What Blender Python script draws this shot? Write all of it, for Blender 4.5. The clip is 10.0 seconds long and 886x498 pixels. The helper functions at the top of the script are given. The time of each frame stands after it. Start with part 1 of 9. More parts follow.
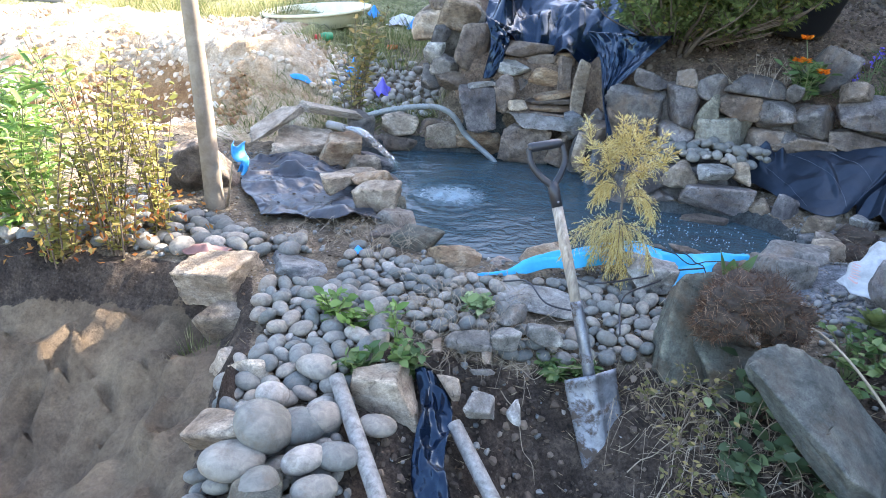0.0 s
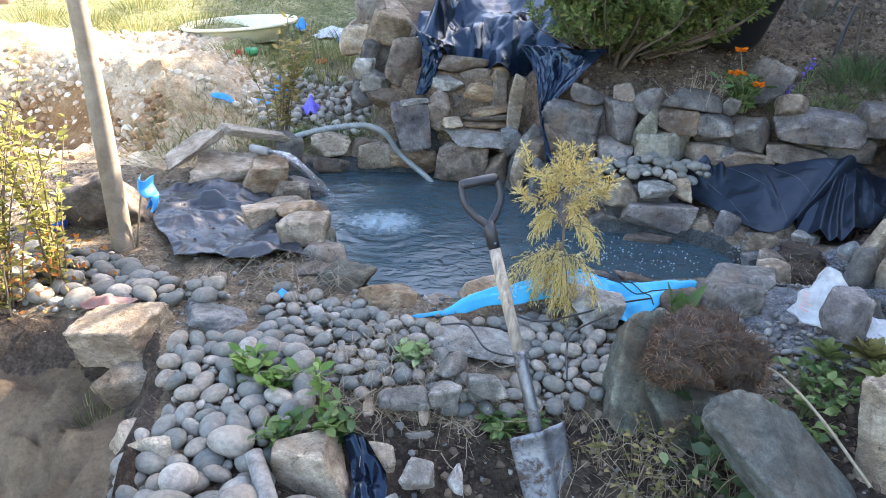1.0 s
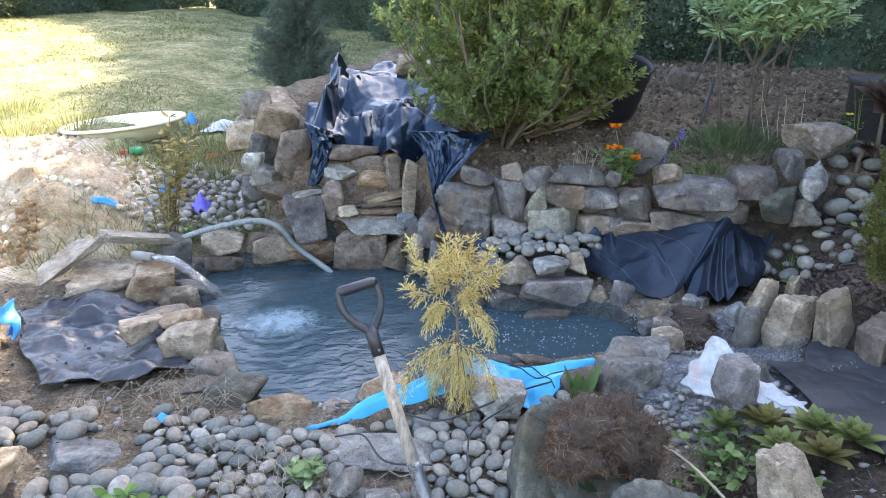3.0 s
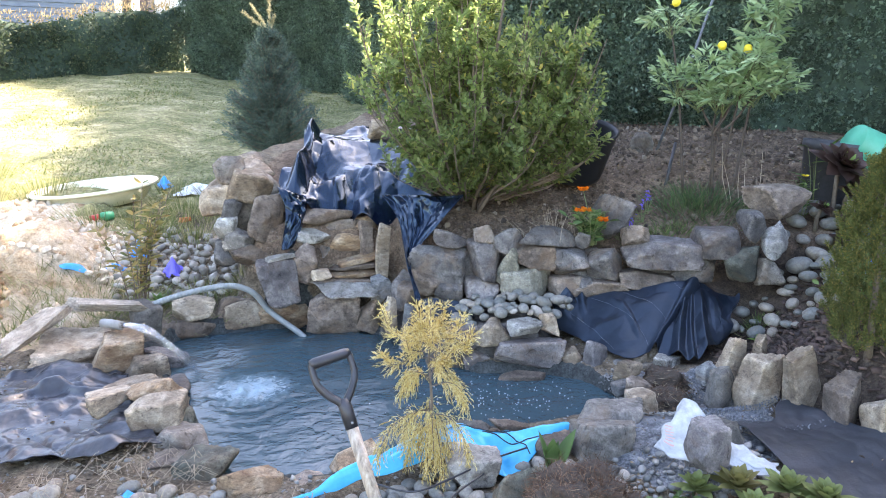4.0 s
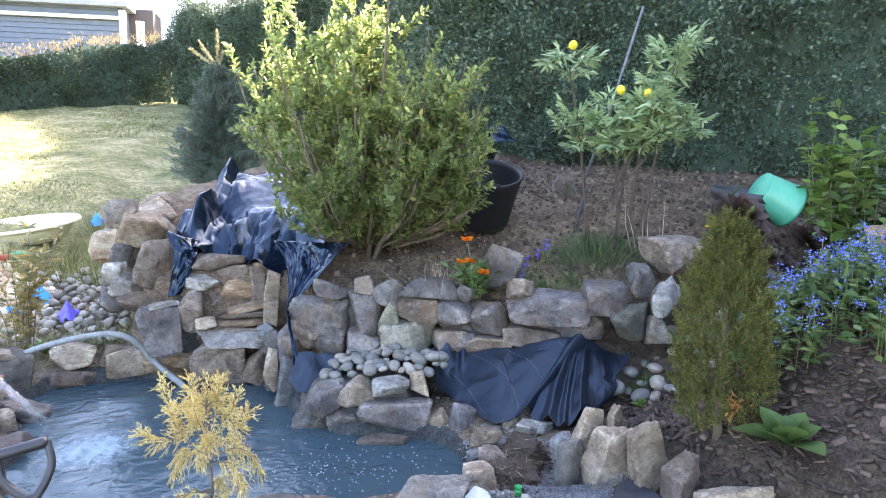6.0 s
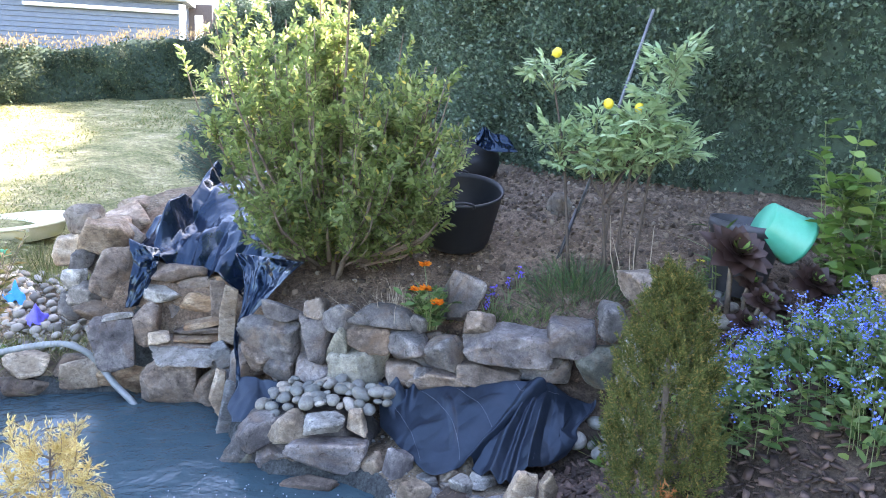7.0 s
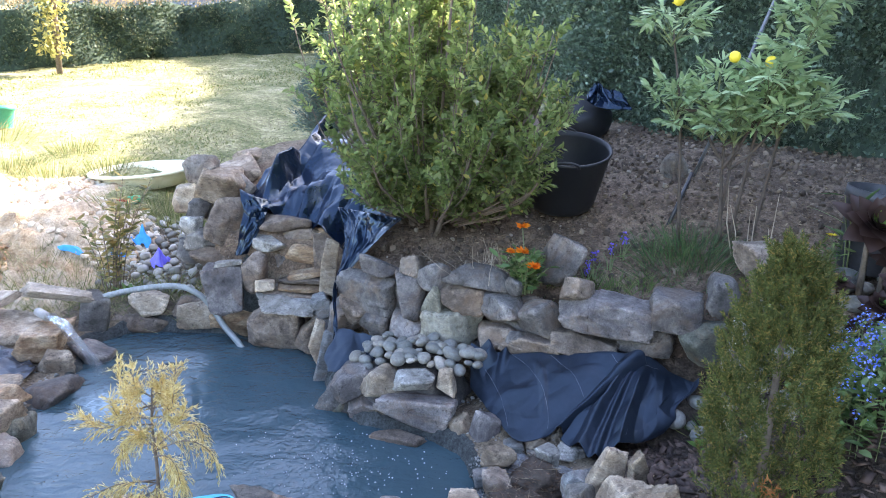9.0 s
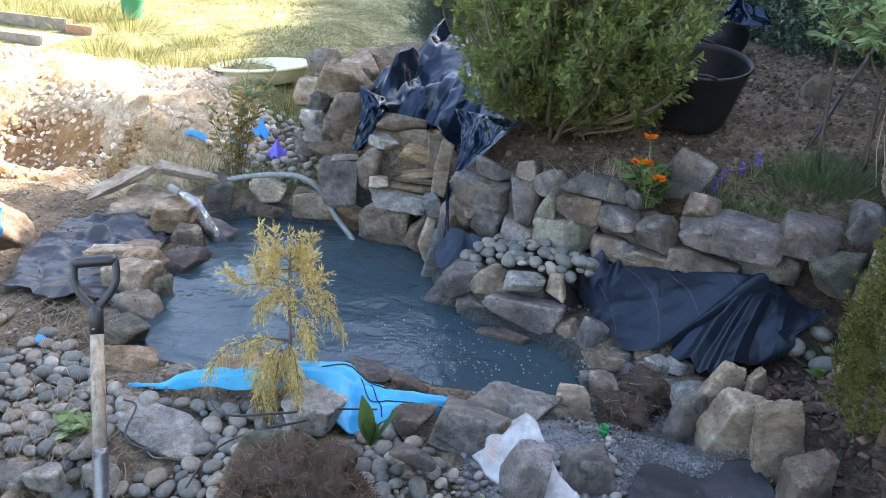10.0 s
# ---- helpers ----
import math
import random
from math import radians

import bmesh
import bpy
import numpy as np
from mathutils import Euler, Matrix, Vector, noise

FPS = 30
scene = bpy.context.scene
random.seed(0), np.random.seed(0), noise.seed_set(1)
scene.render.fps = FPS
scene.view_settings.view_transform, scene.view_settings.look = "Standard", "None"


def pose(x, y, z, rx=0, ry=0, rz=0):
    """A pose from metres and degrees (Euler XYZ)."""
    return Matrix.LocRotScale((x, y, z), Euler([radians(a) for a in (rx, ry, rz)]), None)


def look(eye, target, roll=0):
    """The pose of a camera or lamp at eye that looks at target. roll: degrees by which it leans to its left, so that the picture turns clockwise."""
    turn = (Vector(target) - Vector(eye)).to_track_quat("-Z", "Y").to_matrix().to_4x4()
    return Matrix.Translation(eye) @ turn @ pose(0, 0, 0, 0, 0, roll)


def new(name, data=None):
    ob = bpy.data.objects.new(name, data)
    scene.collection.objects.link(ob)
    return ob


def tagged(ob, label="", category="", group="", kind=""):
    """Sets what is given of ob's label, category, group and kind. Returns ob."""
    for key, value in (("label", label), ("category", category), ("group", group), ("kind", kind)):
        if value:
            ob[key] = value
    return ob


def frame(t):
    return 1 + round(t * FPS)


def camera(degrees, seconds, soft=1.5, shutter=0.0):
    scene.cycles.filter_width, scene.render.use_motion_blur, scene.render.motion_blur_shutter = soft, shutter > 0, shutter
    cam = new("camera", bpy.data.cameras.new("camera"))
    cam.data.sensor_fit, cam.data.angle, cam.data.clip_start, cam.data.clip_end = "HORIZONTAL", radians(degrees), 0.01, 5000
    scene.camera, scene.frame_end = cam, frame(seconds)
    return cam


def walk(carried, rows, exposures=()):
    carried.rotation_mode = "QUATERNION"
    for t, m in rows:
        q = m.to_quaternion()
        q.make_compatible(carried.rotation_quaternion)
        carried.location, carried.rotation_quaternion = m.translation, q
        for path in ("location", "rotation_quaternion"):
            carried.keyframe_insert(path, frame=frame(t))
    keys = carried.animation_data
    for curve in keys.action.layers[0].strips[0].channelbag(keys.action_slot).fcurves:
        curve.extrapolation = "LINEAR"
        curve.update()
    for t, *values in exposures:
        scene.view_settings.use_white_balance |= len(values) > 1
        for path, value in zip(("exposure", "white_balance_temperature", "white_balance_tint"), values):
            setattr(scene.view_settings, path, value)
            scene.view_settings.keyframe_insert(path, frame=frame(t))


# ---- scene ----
# camera and walk: seconds, eye, target, roll
cam = camera(67.5, 10.0, 0.95)
PATH = [
    (0, (0.000, 0.000, 1.187), (-0.0000, 1.8551, 0.4397), 3.62),
    (0.5, (0.050, 0.159, 1.214), (0.1175, 2.0272, 0.5034), 2.88),
    (1, (0.053, 0.252, 1.236), (0.2148, 2.1091, 0.5109), 3.21),
    (1.5, (0.074, 0.291, 1.257), (0.2524, 2.1577, 0.5629), 2.17),
    (2, (0.127, 0.311, 1.274), (0.3473, 2.1780, 0.5916), 1.86),
    (2.2, (0.128, 0.313, 1.273), (0.3812, 2.1825, 0.6087), 1.91),
    (3.3, (0.196, 0.339, 1.326), (0.6287, 2.2359, 0.8631), -0.02),
    (3.5, (0.193, 0.322, 1.333), (0.6352, 2.2234, 0.8977), -0.03),
    (4, (0.188, 0.314, 1.360), (0.6709, 2.2227, 1.0105), 0.12),
    (4.5, (0.208, 0.314, 1.355), (0.7072, 2.2173, 0.9981), -0.18),
    (5, (0.357, 0.323, 1.356), (0.8528, 2.2284, 1.0068), -1.59),
    (5.5, (0.734, 0.284, 1.433), (1.1885, 2.2088, 1.1354), -0.79),
    (6, (1.071, 0.315, 1.484), (1.4970, 2.2506, 1.2123), 0.48),
    (6.2, (1.199, 0.381, 1.478), (1.6327, 2.3081, 1.1635), 1.07),
    (7.3, (1.862, 0.678, 1.685), (2.0709, 2.6488, 1.4145), 2.25),
    (7.5, (1.930, 0.742, 1.719), (2.1755, 2.7099, 1.4579), 1.11),
    (8, (1.941, 0.748, 1.723), (2.1531, 2.7237, 1.4976), 0.71),
    (8.5, (1.896, 0.725, 1.684), (2.0400, 2.7013, 1.4114), 1.55),
    (9, (1.774, 0.671, 1.612), (1.6994, 2.6232, 1.1854), 2.85),
    (9.5, (1.706, 0.628, 1.517), (1.4215, 2.5282, 0.9624), 3.77),
    (10, (1.621, 0.614, 1.469), (1.3198, 2.4797, 0.8135), 5.99),
]
EXPOSURES = [(0.0, 2.9, 6400, 15), (1.0, 2.82, 6850, 15), (2.0, 2.8, 7000, 15), (3.5, 3.15, 7050, 18), (5.5, 3.38, 7150, 22), (7.5, 3.5, 6450, 22), (8.5, 3.32, 6450, 22), (9.0, 3.17, 6600, 20), (9.5, 2.85, 7000, 18), (10.0, 2.7, 7100, 16)]
walk(cam, [(t, look(e, a, r)) for t, e, a, r in PATH], EXPOSURES)

# ---- world, sun, exposure ----
SUN_AZ, SUN_EL = 50.0, 34.0   # degrees to the right of +y, and up
wd = bpy.data.worlds.new("sky")
wd.use_nodes = True
scene.world = wd
sky = wd.node_tree.nodes.new("ShaderNodeTexSky")
sky.sky_type, sky.sun_disc = "NISHITA", False
sky.sun_elevation, sky.sun_rotation = radians(SUN_EL), radians(SUN_AZ)
sky.air_density, sky.dust_density, sky.ozone_density = 1.0, 2.0, 1.0
wd.node_tree.links.new(sky.outputs[0], wd.node_tree.nodes["Background"].inputs[0])
wd.node_tree.nodes["Background"].inputs[1].default_value = 0.15
sun_data = bpy.data.lights.new("sun", "SUN")
sun_data.energy, sun_data.angle, sun_data.color = 4.7, radians(0.6), (1.0, 0.93, 0.80)
sun = new("sun", sun_data)
sx, sy, sz = math.sin(radians(SUN_AZ)) * math.cos(radians(SUN_EL)), math.cos(radians(SUN_AZ)) * math.cos(radians(SUN_EL)), math.sin(radians(SUN_EL))
sun.matrix_world = look((sx * 60, sy * 60, sz * 60), (0, 4, 0))


# ---- materials ----
def nodes_of(name):
    m = bpy.data.materials.new(name)
    m.use_nodes = True
    return m, m.node_tree.nodes, m.node_tree.links, m.node_tree.nodes["Principled BSDF"]


def ramp(ns, stops):
    r = ns.new("ShaderNodeValToRGB")
    el = r.color_ramp.elements
    while len(el) < len(stops):
        el.new(0.5)
    for e, (p, c) in zip(el, stops):
        e.position, e.color = p, (*c, 1)
    return r


def coords(ns, ln, jitter=True):
    """Local metres, moved by a random amount for each object."""
    tc = ns.new("ShaderNodeTexCoord")
    if not jitter:
        return tc.outputs["Object"]
    oi = ns.new("ShaderNodeObjectInfo")
    mul = ns.new("ShaderNodeMath")
    mul.operation = "MULTIPLY"
    mul.inputs[1].default_value = 37.0
    ln.new(oi.outputs["Random"], mul.inputs[0])
    add = ns.new("ShaderNodeVectorMath")
    ln.new(tc.outputs["Object"], add.inputs[0])
    ln.new(mul.outputs[0], add.inputs[1])
    return add.outputs[0]


def tex(ns, ln, co, scale, detail=6, rough=0.6, dist=0.0):
    t = ns.new("ShaderNodeTexNoise")
    t.inputs["Scale"].default_value, t.inputs["Detail"].default_value = scale, detail
    t.inputs["Roughness"].default_value, t.inputs["Distortion"].default_value = rough, dist
    ln.new(co, t.inputs["Vector"])
    return t.outputs["Fac"]


def mixc(ns, ln, fac, a, b, mode="MIX"):
    m = ns.new("ShaderNodeMix")
    m.data_type, m.blend_type = "RGBA", mode
    for sock, val in ((m.inputs["Factor"], fac), (m.inputs["A"], a), (m.inputs["B"], b)):
        if isinstance(val, (float, int)):
            sock.default_value = val
        elif isinstance(val, tuple):
            sock.default_value = (*val, 1)
        else:
            ln.new(val, sock)
    return m.outputs["Result"]


def bumped(ns, ln, bs, parts, dist=0.01):
    """Chain of bumps: (height, strength, distance)."""
    prev = None
    for h, s, d in parts:
        b = ns.new("ShaderNodeBump")
        b.inputs["Strength"].default_value, b.inputs["Distance"].default_value = s, d
        ln.new(h, b.inputs["Height"])
        if prev:
            ln.new(prev, b.inputs["Normal"])
        prev = b.outputs[0]
    ln.new(prev, bs.inputs["Normal"])


def rock_mat(name, dark, mid, light, rough=0.82, patch=(0.42, 0.42, 0.38), patch_at=0.69, vary=0.3, scale=6.0, bump=0.6, blotch=0.50, grain=0.36, stain=0.7, crack=0.6, strata=1.0):
    m, ns, ln, bs = nodes_of(name)
    co = coords(ns, ln)
    if strata != 1.0:
        mp = ns.new("ShaderNodeMapping")
        mp.inputs["Scale"].default_value = (1, 1, strata)
        ln.new(co, mp.inputs["Vector"])
        co = mp.outputs[0]
    big = tex(ns, ln, co, scale, 8, 0.68, 0.5)
    mott = tex(ns, ln, co, scale * 4.5, 8, 0.78, 0.3)
    fine = tex(ns, ln, co, scale * 26, 4, 0.75)
    r = ramp(ns, [(0.36, dark), (0.5, mid), (0.64, light)])
    ln.new(big, r.inputs[0])
    mc = ramp(ns, [(0.36, (0.18, 0.18, 0.18)), (0.5, (0.5, 0.5, 0.5)), (0.66, (0.84, 0.83, 0.80))])
    ln.new(mott, mc.inputs[0])
    col = mixc(ns, ln, blotch, r.outputs[0], mc.outputs[0], "OVERLAY")
    fc = ramp(ns, [(0.36, (0.2, 0.2, 0.2)), (0.64, (0.8, 0.8, 0.8))])
    ln.new(fine, fc.inputs[0])
    col = mixc(ns, ln, grain, col, fc.outputs[0], "OVERLAY")
    if stain:   # rusty and earthy stains
        st = tex(ns, ln, co, scale * 0.55, 6, 0.7, 0.9)
        sr = ramp(ns, [(0.50, (0, 0, 0)), (0.66, (stain, stain, stain))])
        ln.new(st, sr.inputs[0])
        col = mixc(ns, ln, sr.outputs[0], col, mixc(ns, ln, 0.6, col, (0.20, 0.125, 0.07)))
    height_crack = None
    if crack:
        wob = ns.new("ShaderNodeTexNoise")
        wob.inputs["Scale"].default_value = scale * 1.5
        ln.new(co, wob.inputs["Vector"])
        mixv = ns.new("ShaderNodeMix")
        mixv.data_type = "VECTOR"
        mixv.inputs["Factor"].default_value = 0.14
        ln.new(co, mixv.inputs["A"])
        ln.new(wob.outputs["Color"], mixv.inputs["B"])
        vo = ns.new("ShaderNodeTexVoronoi")
        vo.feature = "DISTANCE_TO_EDGE"
        vo.inputs["Scale"].default_value = scale * 1.1
        ln.new(mixv.outputs["Result"], vo.inputs["Vector"])
        cr = ramp(ns, [(0.0, (0, 0, 0)), (0.022, (1, 1, 1))])
        ln.new(vo.outputs["Distance"], cr.inputs[0])
        height_crack = cr.outputs[0]
        dk = mixc(ns, ln, height_crack, (1 - crack, 1 - crack, 1 - crack), (1.0, 1.0, 1.0))
        gate = ramp(ns, [(0.42, (1, 1, 1)), (0.52, (0, 0, 0))])
        ln.new(mott, gate.inputs[0])
        col = mixc(ns, ln, gate.outputs[0], col, mixc(ns, ln, 1.0, col, dk, "MULTIPLY"))
    if patch:   # pale lichen crusts
        p = tex(ns, ln, co, scale * 1.7, 9, 0.75, 1.0)
        pr = ramp(ns, [(patch_at, (0, 0, 0)), (patch_at + 0.05, (0.8, 0.8, 0.8))])
        ln.new(p, pr.inputs[0])
        col = mixc(ns, ln, pr.outputs[0], col, patch)
    geo = ns.new("ShaderNodeNewGeometry")   # arrises rubbed pale
    worn = ramp(ns, [(0.515, (0, 0, 0)), (0.57, (1, 1, 1))])
    ln.new(geo.outputs["Pointiness"], worn.inputs[0])
    ragged = ramp(ns, [(0.42, (0, 0, 0)), (0.60, (0.75, 0.75, 0.75))])
    ln.new(mott, ragged.inputs[0])
    col = mixc(ns, ln, mixc(ns, ln, 1.0, worn.outputs[0], ragged.outputs[0], "MULTIPLY"), col, mixc(ns, ln, 1.0, col, (1.75, 1.72, 1.66), "MULTIPLY"))
    oi = ns.new("ShaderNodeObjectInfo")
    mr = ns.new("ShaderNodeMapRange")
    mr.inputs["To Min"].default_value, mr.inputs["To Max"].default_value = 1.0 - vary, 1.0 + vary
    ln.new(oi.outputs["Random"], mr.inputs[0])
    hsv = ns.new("ShaderNodeHueSaturation")
    ln.new(mr.outputs[0], hsv.inputs["Value"])
    ln.new(col, hsv.inputs["Color"])
    ln.new(hsv.outputs[0], bs.inputs["Base Color"])
    bs.inputs["Roughness"].default_value = rough
    bs.inputs["Specular IOR Level"].default_value = 0.3
    bumps = [(mott, bump, 0.014), (fine, min(1.0, bump * 1.3), 0.006)]
    if height_crack:
        bumps.append((height_crack, 0.25, 0.004))
    bumped(ns, ln, bs, bumps)
    return m


def leaf_mat(name, stops, rough=0.5, through_light=0.35, gloss=0.3):
    m, ns, ln, bs = nodes_of(name)
    geo = ns.new("ShaderNodeNewGeometry")
    r = ramp(ns, stops)
    ln.new(geo.outputs["Random Per Island"], r.inputs[0])
    co = coords(ns, ln, False)
    big = tex(ns, ln, co, 2.5, 3)
    br = ramp(ns, [(0.3, (0.35, 0.35, 0.35)), (0.7, (0.65, 0.65, 0.65))])
    ln.new(big, br.inputs[0])
    col = mixc(ns, ln, 0.6, r.outputs[0], br.outputs[0], "OVERLAY")
    ln.new(col, bs.inputs["Base Color"])
    bs.inputs["Roughness"].default_value = rough
    bs.inputs["Specular IOR Level"].default_value = gloss
    tr = ns.new("ShaderNodeBsdfTranslucent")
    ln.new(col, tr.inputs["Color"])
    mx = ns.new("ShaderNodeMixShader")
    mx.inputs[0].default_value = through_light
    ln.new(bs.outputs[0], mx.inputs[1])
    ln.new(tr.outputs[0], mx.inputs[2])
    ln.new(mx.outputs[0], ns["Material Output"].inputs["Surface"])
    return m


def plain_mat(name, a, b, rough=0.5, metal=0.0, scale=20.0, bump=0.15, sheen=0.5, bdist=0.004, crease=0.0):
    m, ns, ln, bs = nodes_of(name)
    co = coords(ns, ln)
    n = tex(ns, ln, co, scale, 6, 0.7, 0.3)
    r = ramp(ns, [(0.35, a), (0.68, b)])
    ln.new(n, r.inputs[0])
    ln.new(r.outputs[0], bs.inputs["Base Color"])
    rr = ns.new("ShaderNodeMapRange")
    rr.inputs["To Min"].default_value, rr.inputs["To Max"].default_value = max(0.02, rough - 0.12), min(1, rough + 0.12)
    ln.new(n, rr.inputs[0])
    ln.new(rr.outputs[0], bs.inputs["Roughness"])
    bs.inputs["Metallic"].default_value = metal
    bs.inputs["Specular IOR Level"].default_value = sheen
    fn = tex(ns, ln, co, scale * 6, 4)
    bumps = [(fn, bump, bdist)]
    for k in ((crease, crease * 2.3) if crease else ()):   # sharp little folds
        wob = ns.new("ShaderNodeTexNoise")
        wob.inputs["Scale"].default_value = k * 0.6
        ln.new(co, wob.inputs["Vector"])
        mixv = ns.new("ShaderNodeMix")
        mixv.data_type = "VECTOR"
        mixv.inputs["Factor"].default_value = 0.25
        ln.new(co, mixv.inputs["A"])
        ln.new(wob.outputs["Color"], mixv.inputs["B"])
        vo = ns.new("ShaderNodeTexVoronoi")
        vo.feature = "F1"
        vo.inputs["Scale"].default_value = k
        ln.new(mixv.outputs["Result"], vo.inputs["Vector"])
        bumps.append((vo.outputs["Distance"], 0.35, 0.10 / k))
    bumped(ns, ln, bs, bumps)
    return m


M_GREY = rock_mat("grey_rock", (0.088, 0.081, 0.070), (0.154, 0.141, 0.123), (0.238, 0.220, 0.194), patch_at=0.66)
M_DARK = rock_mat("dark_rock", (0.060, 0.056, 0.053), (0.105, 0.098, 0.092), (0.170, 0.158, 0.148))
M_BROWN = rock_mat("brown_rock", (0.085, 0.066, 0.051), (0.155, 0.122, 0.096), (0.235, 0.195, 0.158), strata=1.3)
M_TAN = rock_mat("tan_rock", (0.17, 0.128, 0.09), (0.27, 0.215, 0.155), (0.39, 0.33, 0.255), patch=(0.46, 0.43, 0.37), stain=0.75, strata=1.5)
M_PLATE = rock_mat("pale_slab", (0.15, 0.122, 0.09), (0.225, 0.19, 0.145), (0.33, 0.285, 0.225), strata=3.0, stain=0.4, crack=0.4)
M_ORANGE = rock_mat("orange_rock", (0.14, 0.085, 0.05), (0.24, 0.165, 0.10), (0.34, 0.27, 0.19), strata=2.0, stain=0.8)
M_PALE = rock_mat("pale_rock", (0.15, 0.14, 0.122), (0.25, 0.237, 0.21), (0.37, 0.36, 0.33), patch=(0.46, 0.46, 0.42), patch_at=0.63, stain=0.3)
M_MAUVE = rock_mat("mauve_rock", (0.085, 0.076, 0.073), (0.14, 0.126, 0.12), (0.23, 0.21, 0.195), patch_at=0.66)
M_GREEN = rock_mat("mossy_rock", (0.06, 0.063, 0.05), (0.105, 0.109, 0.088), (0.165, 0.168, 0.135), patch=(0.24, 0.25, 0.2), patch_at=0.62)
M_WETSLAB = rock_mat("dark_green_rock", (0.044, 0.050, 0.044), (0.074, 0.080, 0.071), (0.12, 0.125, 0.11), patch=(0.26, 0.26, 0.22), patch_at=0.66, stain=0.3, crack=0.0)
M_OLIVE = rock_mat("olive_rock", (0.115, 0.108, 0.080), (0.185, 0.175, 0.135), (0.27, 0.255, 0.205), stain=0.4)
M_SLATE = rock_mat("slate_rock", (0.12, 0.124, 0.123), (0.19, 0.194, 0.190), (0.28, 0.28, 0.27), bump=0.7, strata=2.2)


def pebble_mat():
    """Water-worn stones, each of one colour, faintly banded."""
    m, ns, ln, bs = nodes_of("river_pebble")
    co = coords(ns, ln)
    oi = ns.new("ShaderNodeObjectInfo")
    r = ramp(ns, [(0.0, (0.105, 0.111, 0.102)), (0.16, (0.173, 0.177, 0.159)), (0.30, (0.126, 0.131, 0.119)), (0.44, (0.225, 0.217, 0.193)), (0.58, (0.157, 0.157, 0.135)), (0.72, (0.283, 0.260, 0.217)), (0.86, (0.225, 0.191, 0.150)), (1.0, (0.37, 0.345, 0.30))])
    ln.new(oi.outputs["Random"], r.inputs[0])
    band = tex(ns, ln, co, 5.0, 5, 0.6, 0.8)
    br = ramp(ns, [(0.35, (0.34, 0.34, 0.35)), (0.65, (0.66, 0.65, 0.63))])
    ln.new(band, br.inputs[0])
    col = mixc(ns, ln, 0.7, r.outputs[0], br.outputs[0], "OVERLAY")
    dirt = tex(ns, ln, co, 2.4, 7, 0.75)
    dr = ramp(ns, [(0.50, (0, 0, 0)), (0.68, (0.75, 0.75, 0.75))])
    ln.new(dirt, dr.inputs[0])
    col = mixc(ns, ln, dr.outputs[0], col, (0.15, 0.12, 0.09))
    ln.new(col, bs.inputs["Base Color"])
    bs.inputs["Roughness"].default_value = 0.6
    bs.inputs["Specular IOR Level"].default_value = 0.35
    bumped(ns, ln, bs, [(tex(ns, ln, co, 14, 5), 0.25, 0.02), (tex(ns, ln, co, 60, 3), 0.2, 0.006)])
    return m


M_PEB = pebble_mat()


